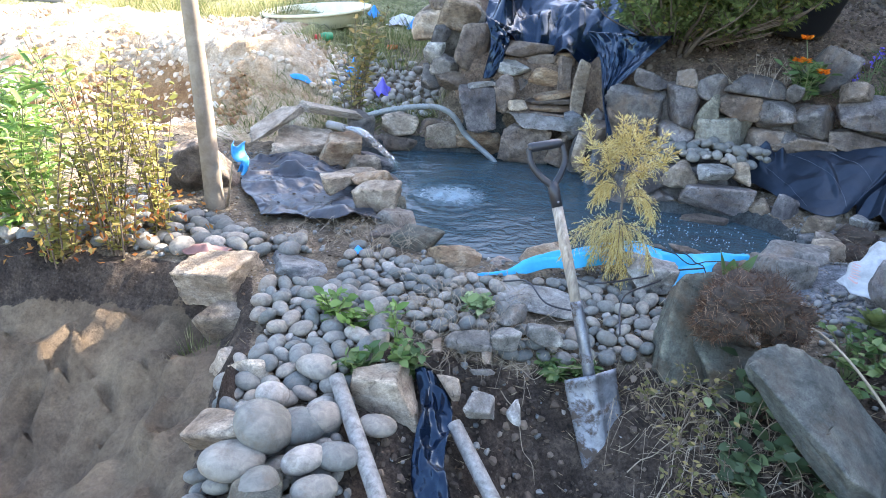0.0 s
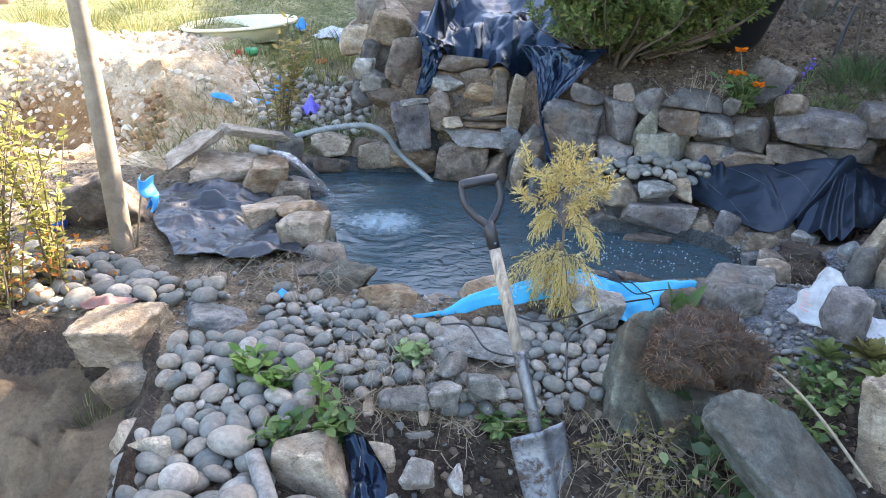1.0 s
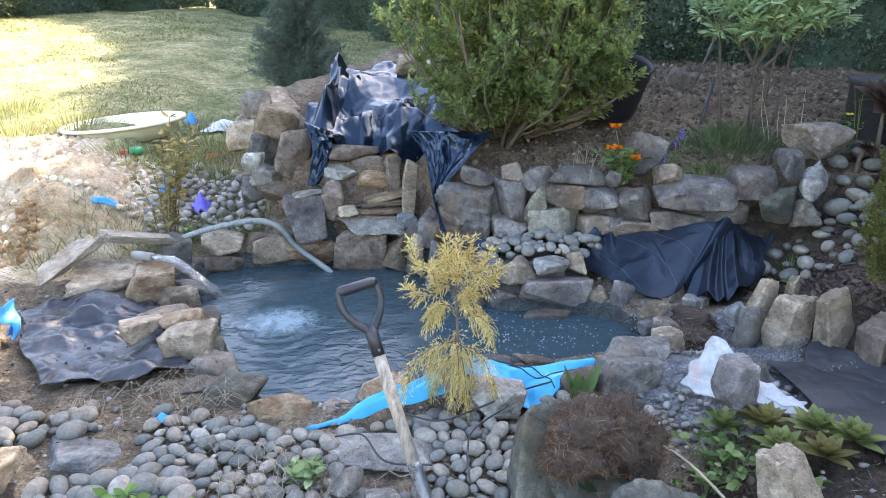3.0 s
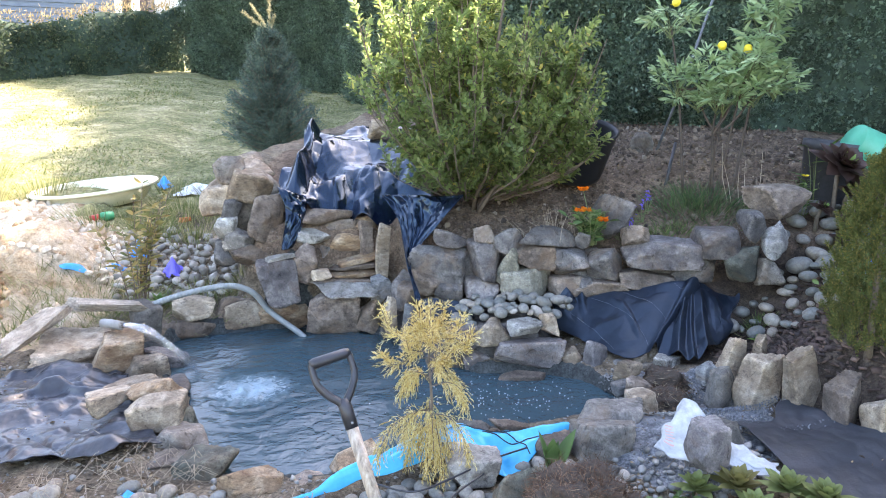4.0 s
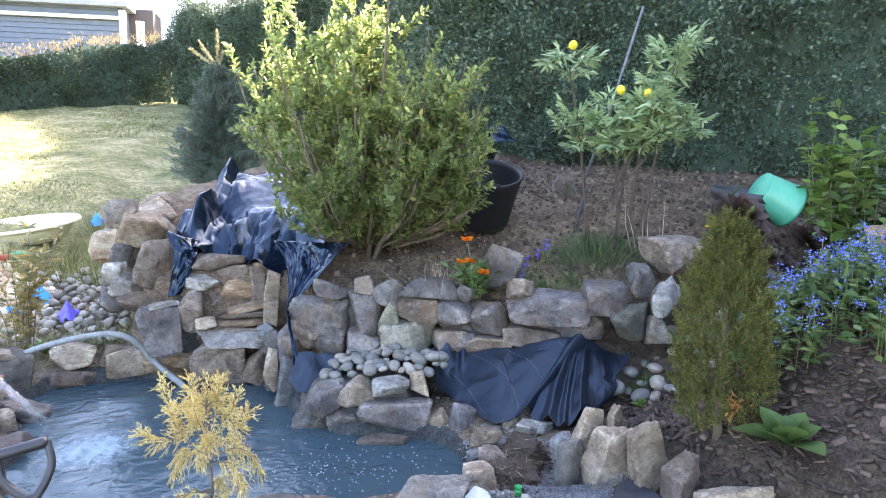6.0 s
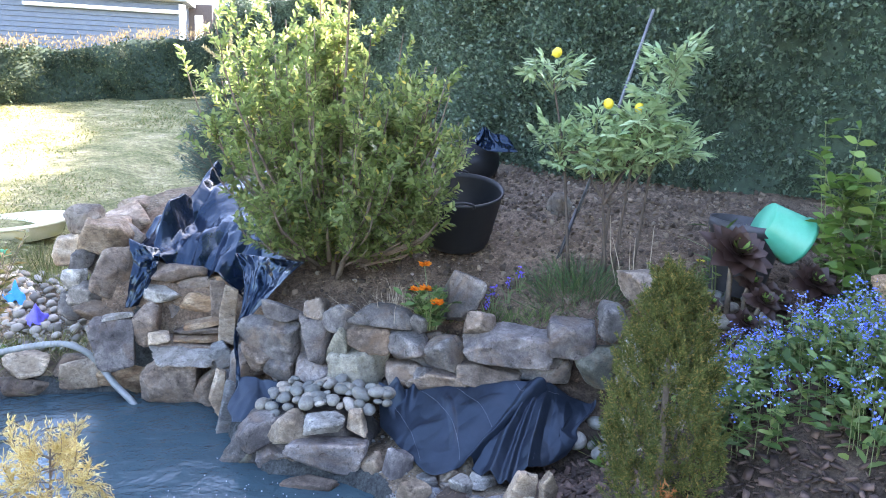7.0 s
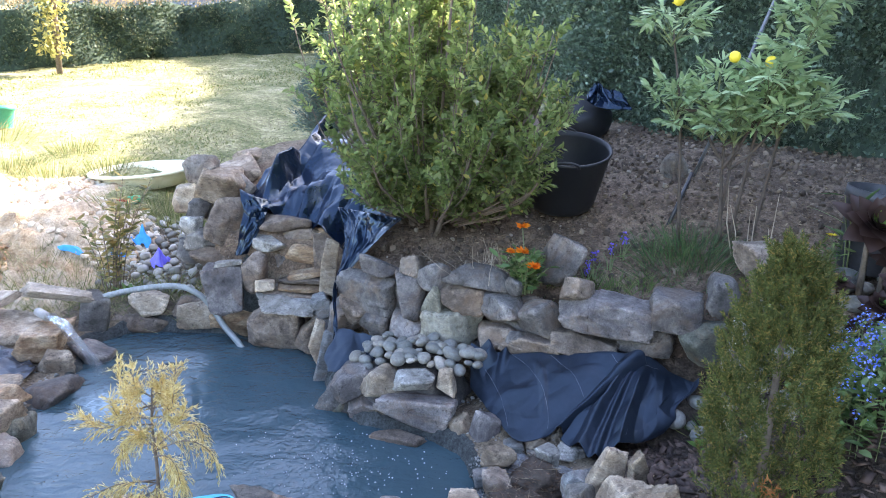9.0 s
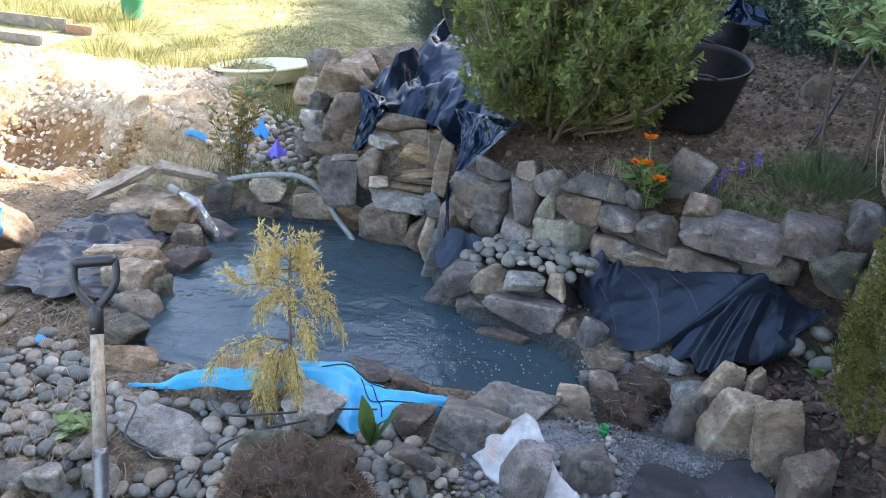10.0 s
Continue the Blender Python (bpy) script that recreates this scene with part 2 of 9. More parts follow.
def land_mat():
    """One ground material: kinds of earth laid over each other by masks with ragged edges."""
    m, ns, ln, bs = nodes_of("garden_ground")
    co = coords(ns, ln, False)
    edge = tex(ns, ln, co, 9, 6, 0.7)
    fn = tex(ns, ln, co, 75, 5, 0.75)
    med = tex(ns, ln, co, 17, 6, 0.7)
    mrr, frr = ramp(ns, [(0.34, (0.2, 0.2, 0.2)), (0.66, (0.8, 0.8, 0.8))]), ramp(ns, [(0.34, (0.15, 0.15, 0.15)), (0.66, (0.85, 0.85, 0.85))])
    ln.new(med, mrr.inputs[0])
    ln.new(fn, frr.inputs[0])
    mr_, fr_ = mrr.outputs[0], frr.outputs[0]
    kinds = [
        ("earth", 5.0, [(0.3, (0.092, 0.070, 0.048)), (0.5, (0.16, 0.125, 0.086)), (0.7, (0.25, 0.205, 0.145))], ((0.24, 0.22, 0.2), 34)),
        ("soil", 5.0, [(0.3, (0.026, 0.019, 0.015)), (0.5, (0.060, 0.045, 0.034)), (0.72, (0.12, 0.09, 0.066))], ((0.09, 0.075, 0.06), 46)),
        ("terrace", 4.0, [(0.3, (0.072, 0.05, 0.035)), (0.5, (0.14, 0.10, 0.07)), (0.72, (0.24, 0.175, 0.12))], ((0.2, 0.17, 0.14), 38)),
        ("gravel", 10.0, [(0.3, (0.10, 0.108, 0.115)), (0.5, (0.17, 0.178, 0.185)), (0.7, (0.27, 0.275, 0.28))], ((0.33, 0.33, 0.33), 120)),
        ("rubble", 2.6, [(0.34, (0.28, 0.165, 0.08)), (0.48, (0.42, 0.315, 0.20)), (0.66, (0.58, 0.50, 0.38))], None),
        ("lawn", 1.7, [(0.34, (0.10, 0.11, 0.045)), (0.46, (0.18, 0.18, 0.08)), (0.57, (0.28, 0.26, 0.135)), (0.70, (0.40, 0.36, 0.23))], None),
        ("clay", 2.4, [(0.32, (0.088, 0.062, 0.042)), (0.5, (0.168, 0.123, 0.080)), (0.68, (0.275, 0.205, 0.13))], None),
        ("ochre", 3.0, [(0.3, (0.12, 0.06, 0.028)), (0.5, (0.24, 0.135, 0.06)), (0.7, (0.38, 0.25, 0.13))], None),
        ("pond", 4.0, [(0.3, (0.03, 0.035, 0.035)), (0.7, (0.08, 0.085, 0.08))], None),
    ]
    col = None
    for name, scale, stops, spots in kinds:
        big = tex(ns, ln, co, scale, 10, 0.72, 0.3)
        r = ramp(ns, stops)
        ln.new(big, r.inputs[0])
        rough_ = {"clay": 0.35, "rubble": 0.6, "ochre": 0.5}.get(name, 1.0)
        c = mixc(ns, ln, 0.75 * rough_, mixc(ns, ln, 0.7 * rough_, r.outputs[0], mr_, "OVERLAY"), fr_, "OVERLAY")
        if spots:
            v = ns.new("ShaderNodeTexVoronoi")
            v.inputs["Scale"].default_value = spots[1]
            ln.new(co, v.inputs["Vector"])
            sr = ramp(ns, [(0.10, (1, 1, 1)), (0.22, (0, 0, 0))])
            ln.new(v.outputs["Distance"], sr.inputs[0])
            c = mixc(ns, ln, sr.outputs[0], c, spots[0])
        if col is None:
            col = c
            continue
        at = ns.new("ShaderNodeAttribute")
        at.attribute_name = name
        add = ns.new("ShaderNodeMath")
        ln.new(at.outputs["Fac"], add.inputs[0])
        ln.new(edge, add.inputs[1])
        mk = ramp(ns, [(0.94, (0, 0, 0)), (1.0, (1, 1, 1))])
        ln.new(add.outputs[0], mk.inputs[0])
        col = mixc(ns, ln, mk.outputs[0], col, c)
    ln.new(col, bs.inputs["Base Color"])
    bs.inputs["Roughness"].default_value = 0.95
    bs.inputs["Specular IOR Level"].default_value = 0.2
    bumped(ns, ln, bs, [(med, 0.9, 0.025), (fn, 0.9, 0.008)])
    return m


M_LAND = land_mat()


# ---- mesh helpers ----
def link(name, verts, faces, material, parent=None, label="", smooth=True):
    me = bpy.data.meshes.new(name)
    me.from_pydata([tuple(v) for v in verts], [], [tuple(int(i) for i in q) for q in faces])
    me.materials.append(material)
    if smooth:
        me.polygons.foreach_set("use_smooth", [True] * len(me.polygons))
    ob = new(name, me)
    if parent:
        ob.parent = parent
        ob.matrix_parent_inverse = parent.matrix_world.inverted() if parent.type != "EMPTY" else Matrix.Translation(-parent.location)
    if label:
        tagged(ob, label)
    return ob


def part(name, bm, material, parent=None, label="", smooth=True):
    """Links a bmesh, in world metres, as one mesh object under a thing or under a part."""
    me = bpy.data.meshes.new(name)
    bm.to_mesh(me)
    bm.free()
    me.materials.append(material)
    if smooth:
        me.polygons.foreach_set("use_smooth", [True] * len(me.polygons))
    ob = new(name, me)
    if parent:
        ob.parent = parent
        if parent.type == "EMPTY":
            ob.matrix_parent_inverse = Matrix.Translation(-parent.location)
    if label:
        tagged(ob, label)
    return ob


def thing(name, at, label, category, group="", kind=""):
    e = new(name)
    e.location = at
    e.empty_display_size = 0.05
    return tagged(e, label, category, group, kind)


def ico(n):
    bm = bmesh.new()
    bmesh.ops.create_icosphere(bm, subdivisions=n, radius=1)
    v = np.array([q.co[:] for q in bm.verts])
    fa = np.array([[w.index for w in q.verts] for q in bm.faces])
    bm.free()
    return v, fa


ICO = {n: ico(n) for n in (1, 2, 3, 4, 5)}


def waves(P, rng, freq, n=9):
    """Smooth noise about 0, made of random waves."""
    out = np.zeros(len(P))
    for _ in range(n):
        k = rng.normal(size=3)
        k *= freq * rng.uniform(0.6, 1.5) / np.linalg.norm(k)
        out += np.sin(P @ k + rng.uniform(0, 6.28))
    return out / math.sqrt(n)


def rock_shape(size, seed, cuts=13, flat=0.60, level=4, rough=0.05, boxy=0.0, taper=0.0):
    """A broken stone: a ball cut into a block by planes, its corners chipped, its faces pitted. size is its full width, depth and height."""
    rng = np.random.default_rng(seed)
    v, fa = ICO[level]
    v = v.copy()
    if boxy:
        v = np.sign(v) * np.abs(v) ** (1 - 0.55 * boxy)
    v *= 1 + 0.07 * waves(v, rng, 2.0)[:, None]
    planes = []
    if boxy:
        for n in np.vstack([np.eye(3), -np.eye(3)]):
            planes.append((n + rng.normal(0, 0.10 + 0.16 * (1 - boxy), 3), rng.uniform(0.66, 0.82) + 0.08 * boxy))
    for _ in range(cuts):
        planes.append((rng.normal(size=3), rng.uniform(flat, flat + 0.28) + 0.22 * (boxy > 0)))
    for n, d in planes:
        n = n / np.linalg.norm(n)
        over = np.maximum(v @ n - d, 0)
        v -= over[:, None] * n * 0.985
    q = 1 + rough * 0.55 * waves(v, rng, 5.0) - rough * 0.5 * np.abs(waves(v, rng, 9.0))
    if level >= 4:
        q = q + rough * 0.28 * waves(v, rng, 20.0) - rough * 0.22 * np.abs(waves(v, rng, 27.0))
    v *= q[:, None]
    if taper:
        v[:, :2] *= 1 - taper * (v[:, 2:] / np.ptp(v[:, 2]) + 0.5)
    lo, hi = v.min(0), v.max(0)
    v = (v - (lo + hi) / 2) / (hi - lo) * np.array(size)
    return v, fa


def boulder_shape(size, seed, cuts=10, flat=0.52, level=4, rough=0.06, boxy=0.35, taper=0.0, crisp=44.0):
    """A quarried stone: the space between tilted planes, its arrises slightly worn, its faces chipped. size is its full width, depth and height."""
    rng = np.random.default_rng(seed)
    d0, fa = ICO[level]
    planes = []
    for n in np.vstack([np.eye(3), -np.eye(3)]):
        planes.append((n + rng.normal(0, 0.10 + 0.20 * (1 - boxy), 3), rng.uniform(0.84, 1.0)))
    for _ in range(max(3, round(0.6 * cuts))):
        planes.append((rng.normal(size=3), rng.uniform(0.74, 1.10)))
    total = np.zeros(len(d0))
    for n, d in planes:
        c = d0 @ (n / np.linalg.norm(n))
        total += np.exp(-crisp * np.minimum(d / np.maximum(c, 0.12), 5.0))
    r = -np.log(total) / crisp
    v = d0 * r[:, None]
    q = 1 + rough * 0.35 * waves(v, rng, 3.5) - rough * 0.55 * np.abs(waves(v, rng, 7.0)) - rough * 0.30 * np.abs(waves(v, rng, 15.0)) + rough * 0.16 * waves(v, rng, 24.0) - rough * 0.14 * np.abs(waves(v, rng, 33.0))
    v *= q[:, None]
    if taper:
        v[:, :2] *= 1 - taper * (v[:, 2:] / np.ptp(v[:, 2]) + 0.5)
    lo, hi = v.min(0), v.max(0)
    v = (v - (lo + hi) / 2) / (hi - lo) * np.array(size)
    return v, fa


SEED = [100]


def stone(name, at, size, material, turn=0, tilt=0, lean=0, parent=None, label="", axes=None, cuts=10, flat=0.52, level=4, rough=0.06, boxy=0.35, taper=0.0, crisp=44.0):
    SEED[0] += 1
    v, fa = boulder_shape(size, SEED[0], cuts, flat, level, rough, boxy, taper, crisp)
    me = bpy.data.meshes.new(name)
    me.from_pydata(v.tolist(), [], fa.tolist())
    me.polygons.foreach_set("use_smooth", [True] * len(me.polygons))
    me.materials.append(material)
    ob = new(name, me)
    ob.matrix_world = pose(*at, tilt, lean, turn)
    if axes:   # along the depth, and roughly along the width
        b = Vector(axes[0]).normalized()
        c = Vector(axes[1]).cross(b).normalized()
        ob.matrix_world = Matrix.Translation(at) @ Matrix((b.cross(c), b, c)).transposed().to_4x4()
    if parent:
        ob.parent = parent
        ob.matrix_parent_inverse = Matrix.Translation(-parent.location)
    if label:
        tagged(ob, label)
    return ob


def leaf_arrays(P, D, L, W, rng, fold=0.25, seg=1):
    """Folded leaf blades from points P along directions D, of lengths L and widths W."""
    n = len(P)
    D = D / np.linalg.norm(D, axis=1)[:, None]
    R = np.cross(D, rng.normal(size=(n, 3)))
    R /= np.linalg.norm(R, axis=1)[:, None] + 1e-9
    N = np.cross(R, D)
    L, W = np.broadcast_to(L, n)[:, None], np.broadcast_to(W, n)[:, None]
    a = P
    b = P + D * L * 0.45 + R * W * 0.5 + N * W * fold
    c = P + D * L
    d = P + D * L * 0.45 - R * W * 0.5 + N * W * fold
    v = np.stack([a, b, c, d], 1).reshape(-1, 3)
    i = np.arange(n)[:, None] * 4
    fa = np.concatenate([i + np.array([[0, 1, 2]]), i + np.array([[0, 2, 3]])], 1).reshape(-1, 3)
    return v, fa


def oval_arrays(P, D, L, W, rng, fold=0.2, bend=0.18):
    """Oval leaves with a midrib, arching over along their length."""
    n = len(P)
    D = D / np.linalg.norm(D, axis=1)[:, None]
    R = np.cross(D, np.array([0, 0, 1.0]) + 0.55 * rng.normal(size=(n, 3)))
    R /= np.linalg.norm(R, axis=1)[:, None] + 1e-9
    N = np.cross(R, D)
    L, W = np.broadcast_to(L, n)[:, None], np.broadcast_to(W, n)[:, None]
    sag = lambda u: P + D * L * u - N * L * bend * u * u
    wide = lambda u, w, q: sag(u) + q * R * W * w + N * W * fold * w
    v = np.stack([sag(0), wide(0.32, 0.46, 1), wide(0.68, 0.42, 1), sag(1.0), wide(0.68, 0.42, -1), wide(0.32, 0.46, -1), sag(0.32), sag(0.68)], 1).reshape(-1, 3)
    i = np.arange(n)[:, None] * 8
    tri = [(0, 1, 6), (0, 6, 5), (6, 1, 2), (6, 2, 7), (6, 7, 4), (6, 4, 5), (7, 2, 3), (7, 3, 4)]
    return v, np.concatenate([i + np.array([t]) for t in tri], 1).reshape(-1, 3)


def leafy(name, P, D, L, W, material, parent=None, label="", seed=0, fold=0.25, oval=False):
    make = oval_arrays if oval else leaf_arrays
    v, fa = make(np.asarray(P, float), np.asarray(D, float), L, W, np.random.default_rng(seed), fold)
    me = bpy.data.meshes.new(name)
    me.vertices.add(len(v))
    me.vertices.foreach_set("co", v.ravel())
    me.loops.add(len(fa) * 3)
    me.loops.foreach_set("vertex_index", fa.ravel().astype(np.int32))
    me.polygons.add(len(fa))
    me.polygons.foreach_set("loop_start", np.arange(0, len(fa) * 3, 3, dtype=np.int32))
    me.update(calc_edges=True)
    me.materials.append(material)
    ob = new(name, me)
    if parent:
        ob.parent = parent
        ob.matrix_parent_inverse = Matrix.Translation(-parent.location)
    if label:
        tagged(ob, label)
    return ob


def tube_arrays(pts, radii, sides=8, cap=True):
    pts = np.asarray(pts, float)
    radii = np.broadcast_to(radii, len(pts))
    t = np.gradient(pts, axis=0)
    t /= np.linalg.norm(t, axis=1)[:, None] + 1e-12
    ref = np.array([0.0, 0.0, 1.0]) if abs(t[0][2]) < 0.9 else np.array([1.0, 0.0, 0.0])
    vs = []
    for p, d, r in zip(pts, t, radii):
        u = np.cross(d, ref)
        u /= np.linalg.norm(u) + 1e-12
        w = np.cross(u, d)
        ref = w
        for k in range(sides):
            a = 2 * math.pi * k / sides
            vs.append(p + r * (math.cos(a) * u + math.sin(a) * w))
    fs = []
    for i in range(len(pts) - 1):
        for k in range(sides):
            k2 = (k + 1) % sides
            fs.append((i * sides + k, i * sides + k2, (i + 1) * sides + k2, (i + 1) * sides + k))
    if cap:
        fs.append(tuple(range(sides - 1, -1, -1)))
        fs.append(tuple((len(pts) - 1) * sides + k for k in range(sides)))
    return vs, fs


def tube(name, pts, radii, material, parent=None, label="", sides=8):
    v, fa = tube_arrays(pts, radii, sides)
    return link(name, v, fa, material, parent, label)


def many_tubes(name, paths, material, parent=None, label="", sides=5):
    vs, fs = [], []
    for pts, r in paths:
        v, fa = tube_arrays(pts, r, sides, False)
        o = len(vs)
        vs += v
        fs += [tuple(i + o for i in q) for q in fa]
    return link(name, vs, fs, material, parent, label)


def curve(pts, n=24):
    """A smooth line through the points."""
    pts = np.asarray(pts, float)
    q = np.vstack([2 * pts[0] - pts[1], pts, 2 * pts[-1] - pts[-2]])
    out = []
    for s in np.linspace(0, len(pts) - 1 - 1e-6, n):
        i, u = int(s), s - int(s)
        a, b, c, d = q[i:i + 4]
        out.append(0.5 * (2 * b + (c - a) * u + (2 * a - 5 * b + 4 * c - d) * u * u + (3 * b - a - 3 * c + d) * u ** 3))
    return np.array(out)


# ---- the lie of the land ----
def sm(a, b, x):
    u = np.clip((x - a) / (b - a), 0, 1)
    return u * u * (3 - 2 * u)


POND = np.array([(-0.30, 3.40), (-0.20, 3.02), (0.13, 2.84), (0.33, 2.79), (0.60, 2.98), (0.95, 3.10), (1.40, 3.02), (1.75, 3.12), (1.86, 3.30), (1.80, 3.52),
                 (1.63, 3.66), (1.26, 3.76), (1.06, 4.05), (0.90, 4.55), (0.66, 4.80), (0.28, 4.95), (-0.05, 4.92), (-0.45, 4.86), (-0.60, 4.55), (-0.42, 4.20), (-0.36, 3.75)])


def inside_dist(poly, x, y):
    """Signed distance to a closed line: below 0 inside."""
    x, y = np.asarray(x, float), np.asarray(y, float)
    best = np.full(x.shape, 1e9)
    odd = np.zeros(x.shape, bool)
    for (x0, y0), (x1, y1) in zip(poly, np.roll(poly, -1, axis=0)):
        dx, dy = x1 - x0, y1 - y0
        u = np.clip(((x - x0) * dx + (y - y0) * dy) / (dx * dx + dy * dy), 0, 1)
        best = np.minimum(best, np.hypot(x - x0 - u * dx, y - y0 - u * dy))
        if y0 != y1:
            odd ^= ((y0 > y) != (y1 > y)) & (x < (x1 - x0) * (y - y0) / (y1 - y0) + x0)
    return np.where(odd, -best, best)


def wall_line(x):
    """The back of the stone wall and of the rock fall."""
    return np.where(x < 0.95, 5.0 - 0.1 * np.clip(x, -1, 1), 4.90 - 0.40 * np.clip(x - 0.95, 0, 0.3) / 0.3 - 0.36 * np.clip(x - 1.25, 0, 3))


PIT = np.array([(-0.66, -0.6), (-0.64, 1.5), (-0.70, 2.1), (-0.80, 2.45), (-1.1, 2.56), (-1.6, 2.55), (-2.3, 2.62), (-3.4, 2.3), (-3.6, -0.6)])
LAWN_SLOPE = 0.2


def height(x, y):
    x, y = np.asarray(x, float), np.asarray(y, float)
    near = -0.38 + 0.40 * sm(0.5, 2.65, y)
    near = near + 0.20 * sm(1.1, 2.2, x) * (1 - sm(2.7, 3.1, y)) + 0.35 * sm(1.0, 2.0, x) * (1 - sm(0.5, 2.2, y))
    near = near + 0.07 * sm(2.0, 2.5, x) * sm(2.8, 3.3, y)
    # bank on the right with the flower bed
    near = near + (0.50 * sm(2.65, 3.5, x) + 0.25 * sm(3.4, 4.6, x)) * sm(0.8, 1.6, y)
    # low outflow in front of the row of upright stones, and the mulched bed that they hold
    near = near - 0.15 * np.exp(-(((x - 2.22) / 0.34) ** 2 + ((y - 2.64) / 0.40) ** 2)) + 0.17 * sm(2.50, 2.74, x + 0.40 * (y - 2.6)) * sm(1.7, 2.1, y) * (1 - sm(3.0, 3.4, y))
    # rise behind the pond on the left, steeper at the rubble
    left = 0.06 + 0.27 * np.clip(y - 4.75, 0, 2.25) + LAWN_SLOPE * np.clip(y - 7, 0, 80)
    bank = 0.08 - 0.14 * np.exp(-(((x + 2.5) / 0.5) ** 2 + ((y - 5.25) / 0.28) ** 2)) + 0.52 * sm(5.0, 5.8, y + 0.15 * np.sin(3 * x)) + 0.12 * np.clip(y - 5.8, 0, 1.2) + LAWN_SLOPE * np.clip(y - 7, 0, 80)
    wl = sm(-0.8, -1.5, x)
    left = left * (1 - wl) + bank * wl
    d = y - wall_line(x)
    up = 0.64 + 0.05 * sm(2.2, 3.2, x) + (0.42 + 0.14 * sm(1.6, 1.0, x)) * np.clip(d, 0, 1) + LAWN_SLOPE * np.clip(d - 1, 0, 80)
    front = np.where(y > 4.6, np.maximum(near, left), near)
    t = sm(-0.02, 0.05, d)
    back = front * (1 - t) + up * t
    s = sm(-0.14 + 0.5 * np.clip(y - 6.2, 0, 4), 0.10 + 0.72 * np.clip(y - 6.0, 0, 4), x)
    h = np.where(y > 4.3, left * (1 - s) + back * s, back)
    blend = sm(4.0, 4.75, y)
    h = np.where(x < 0, near * (1 - blend) + (left * (1 - s) + back * s) * blend, h)
    # apron between the pond and the foot of the wall
    foot = 0.06 + 0.36 * sm(1.75, 2.4, x) * sm(3.42, 3.9, y)
    h = np.where((d < 0) & (x > 0.9) & (y > 3.3), np.maximum(h, foot), h)
    h = h - 0.50 * sm(0.03, -0.14, inside_dist(POND, x, y))
    pit = inside_dist(PIT, x, y)
    h = h - (h + 0.72) * (0.30 * sm(0.02, -0.10, pit) + 0.70 * sm(-0.04, -0.85, pit))
    # hollow where the spade stands
    h = h - 0.30 * np.exp(-(((x - 0.48) / 0.24) ** 2 + ((y - 1.62) / 0.20) ** 2)) - 0.10 * np.exp(-(((x - 0.3) / 0.5) ** 2 + ((y - 1.5) / 0.4) ** 2))
    h = h + 0.02 * np.sin(5.1 * x + 1.3 * y) * np.sin(4.3 * y - 1.1 * x) * (pit > 0)
    # spade cuts, ledges and rills in the clay of the pit
    wob = x * 0.7 - y + 0.12 * np.sin(7 * x + 2 * y) + 0.05 * np.sin(19 * x - 7 * y)
    cut = np.abs(np.mod(wob * 4.1, 1) * 2 - 1) * 0.6 + np.abs(np.mod((x + 0.5 * y + 0.07 * np.sin(11 * y)) * 6.3, 1) * 2 - 1) * 0.4
    h = h + (0.12 * (cut - 0.5) + 0.014 * np.sin(31 * x + 9 * np.sin(6 * y)) * np.sin(27 * y - 5 * np.sin(8 * x))) * sm(-0.10, -0.25, pit)
    return h


def z_at(x, y):
    return float(height(np.array([x]), np.array([y]))[0])


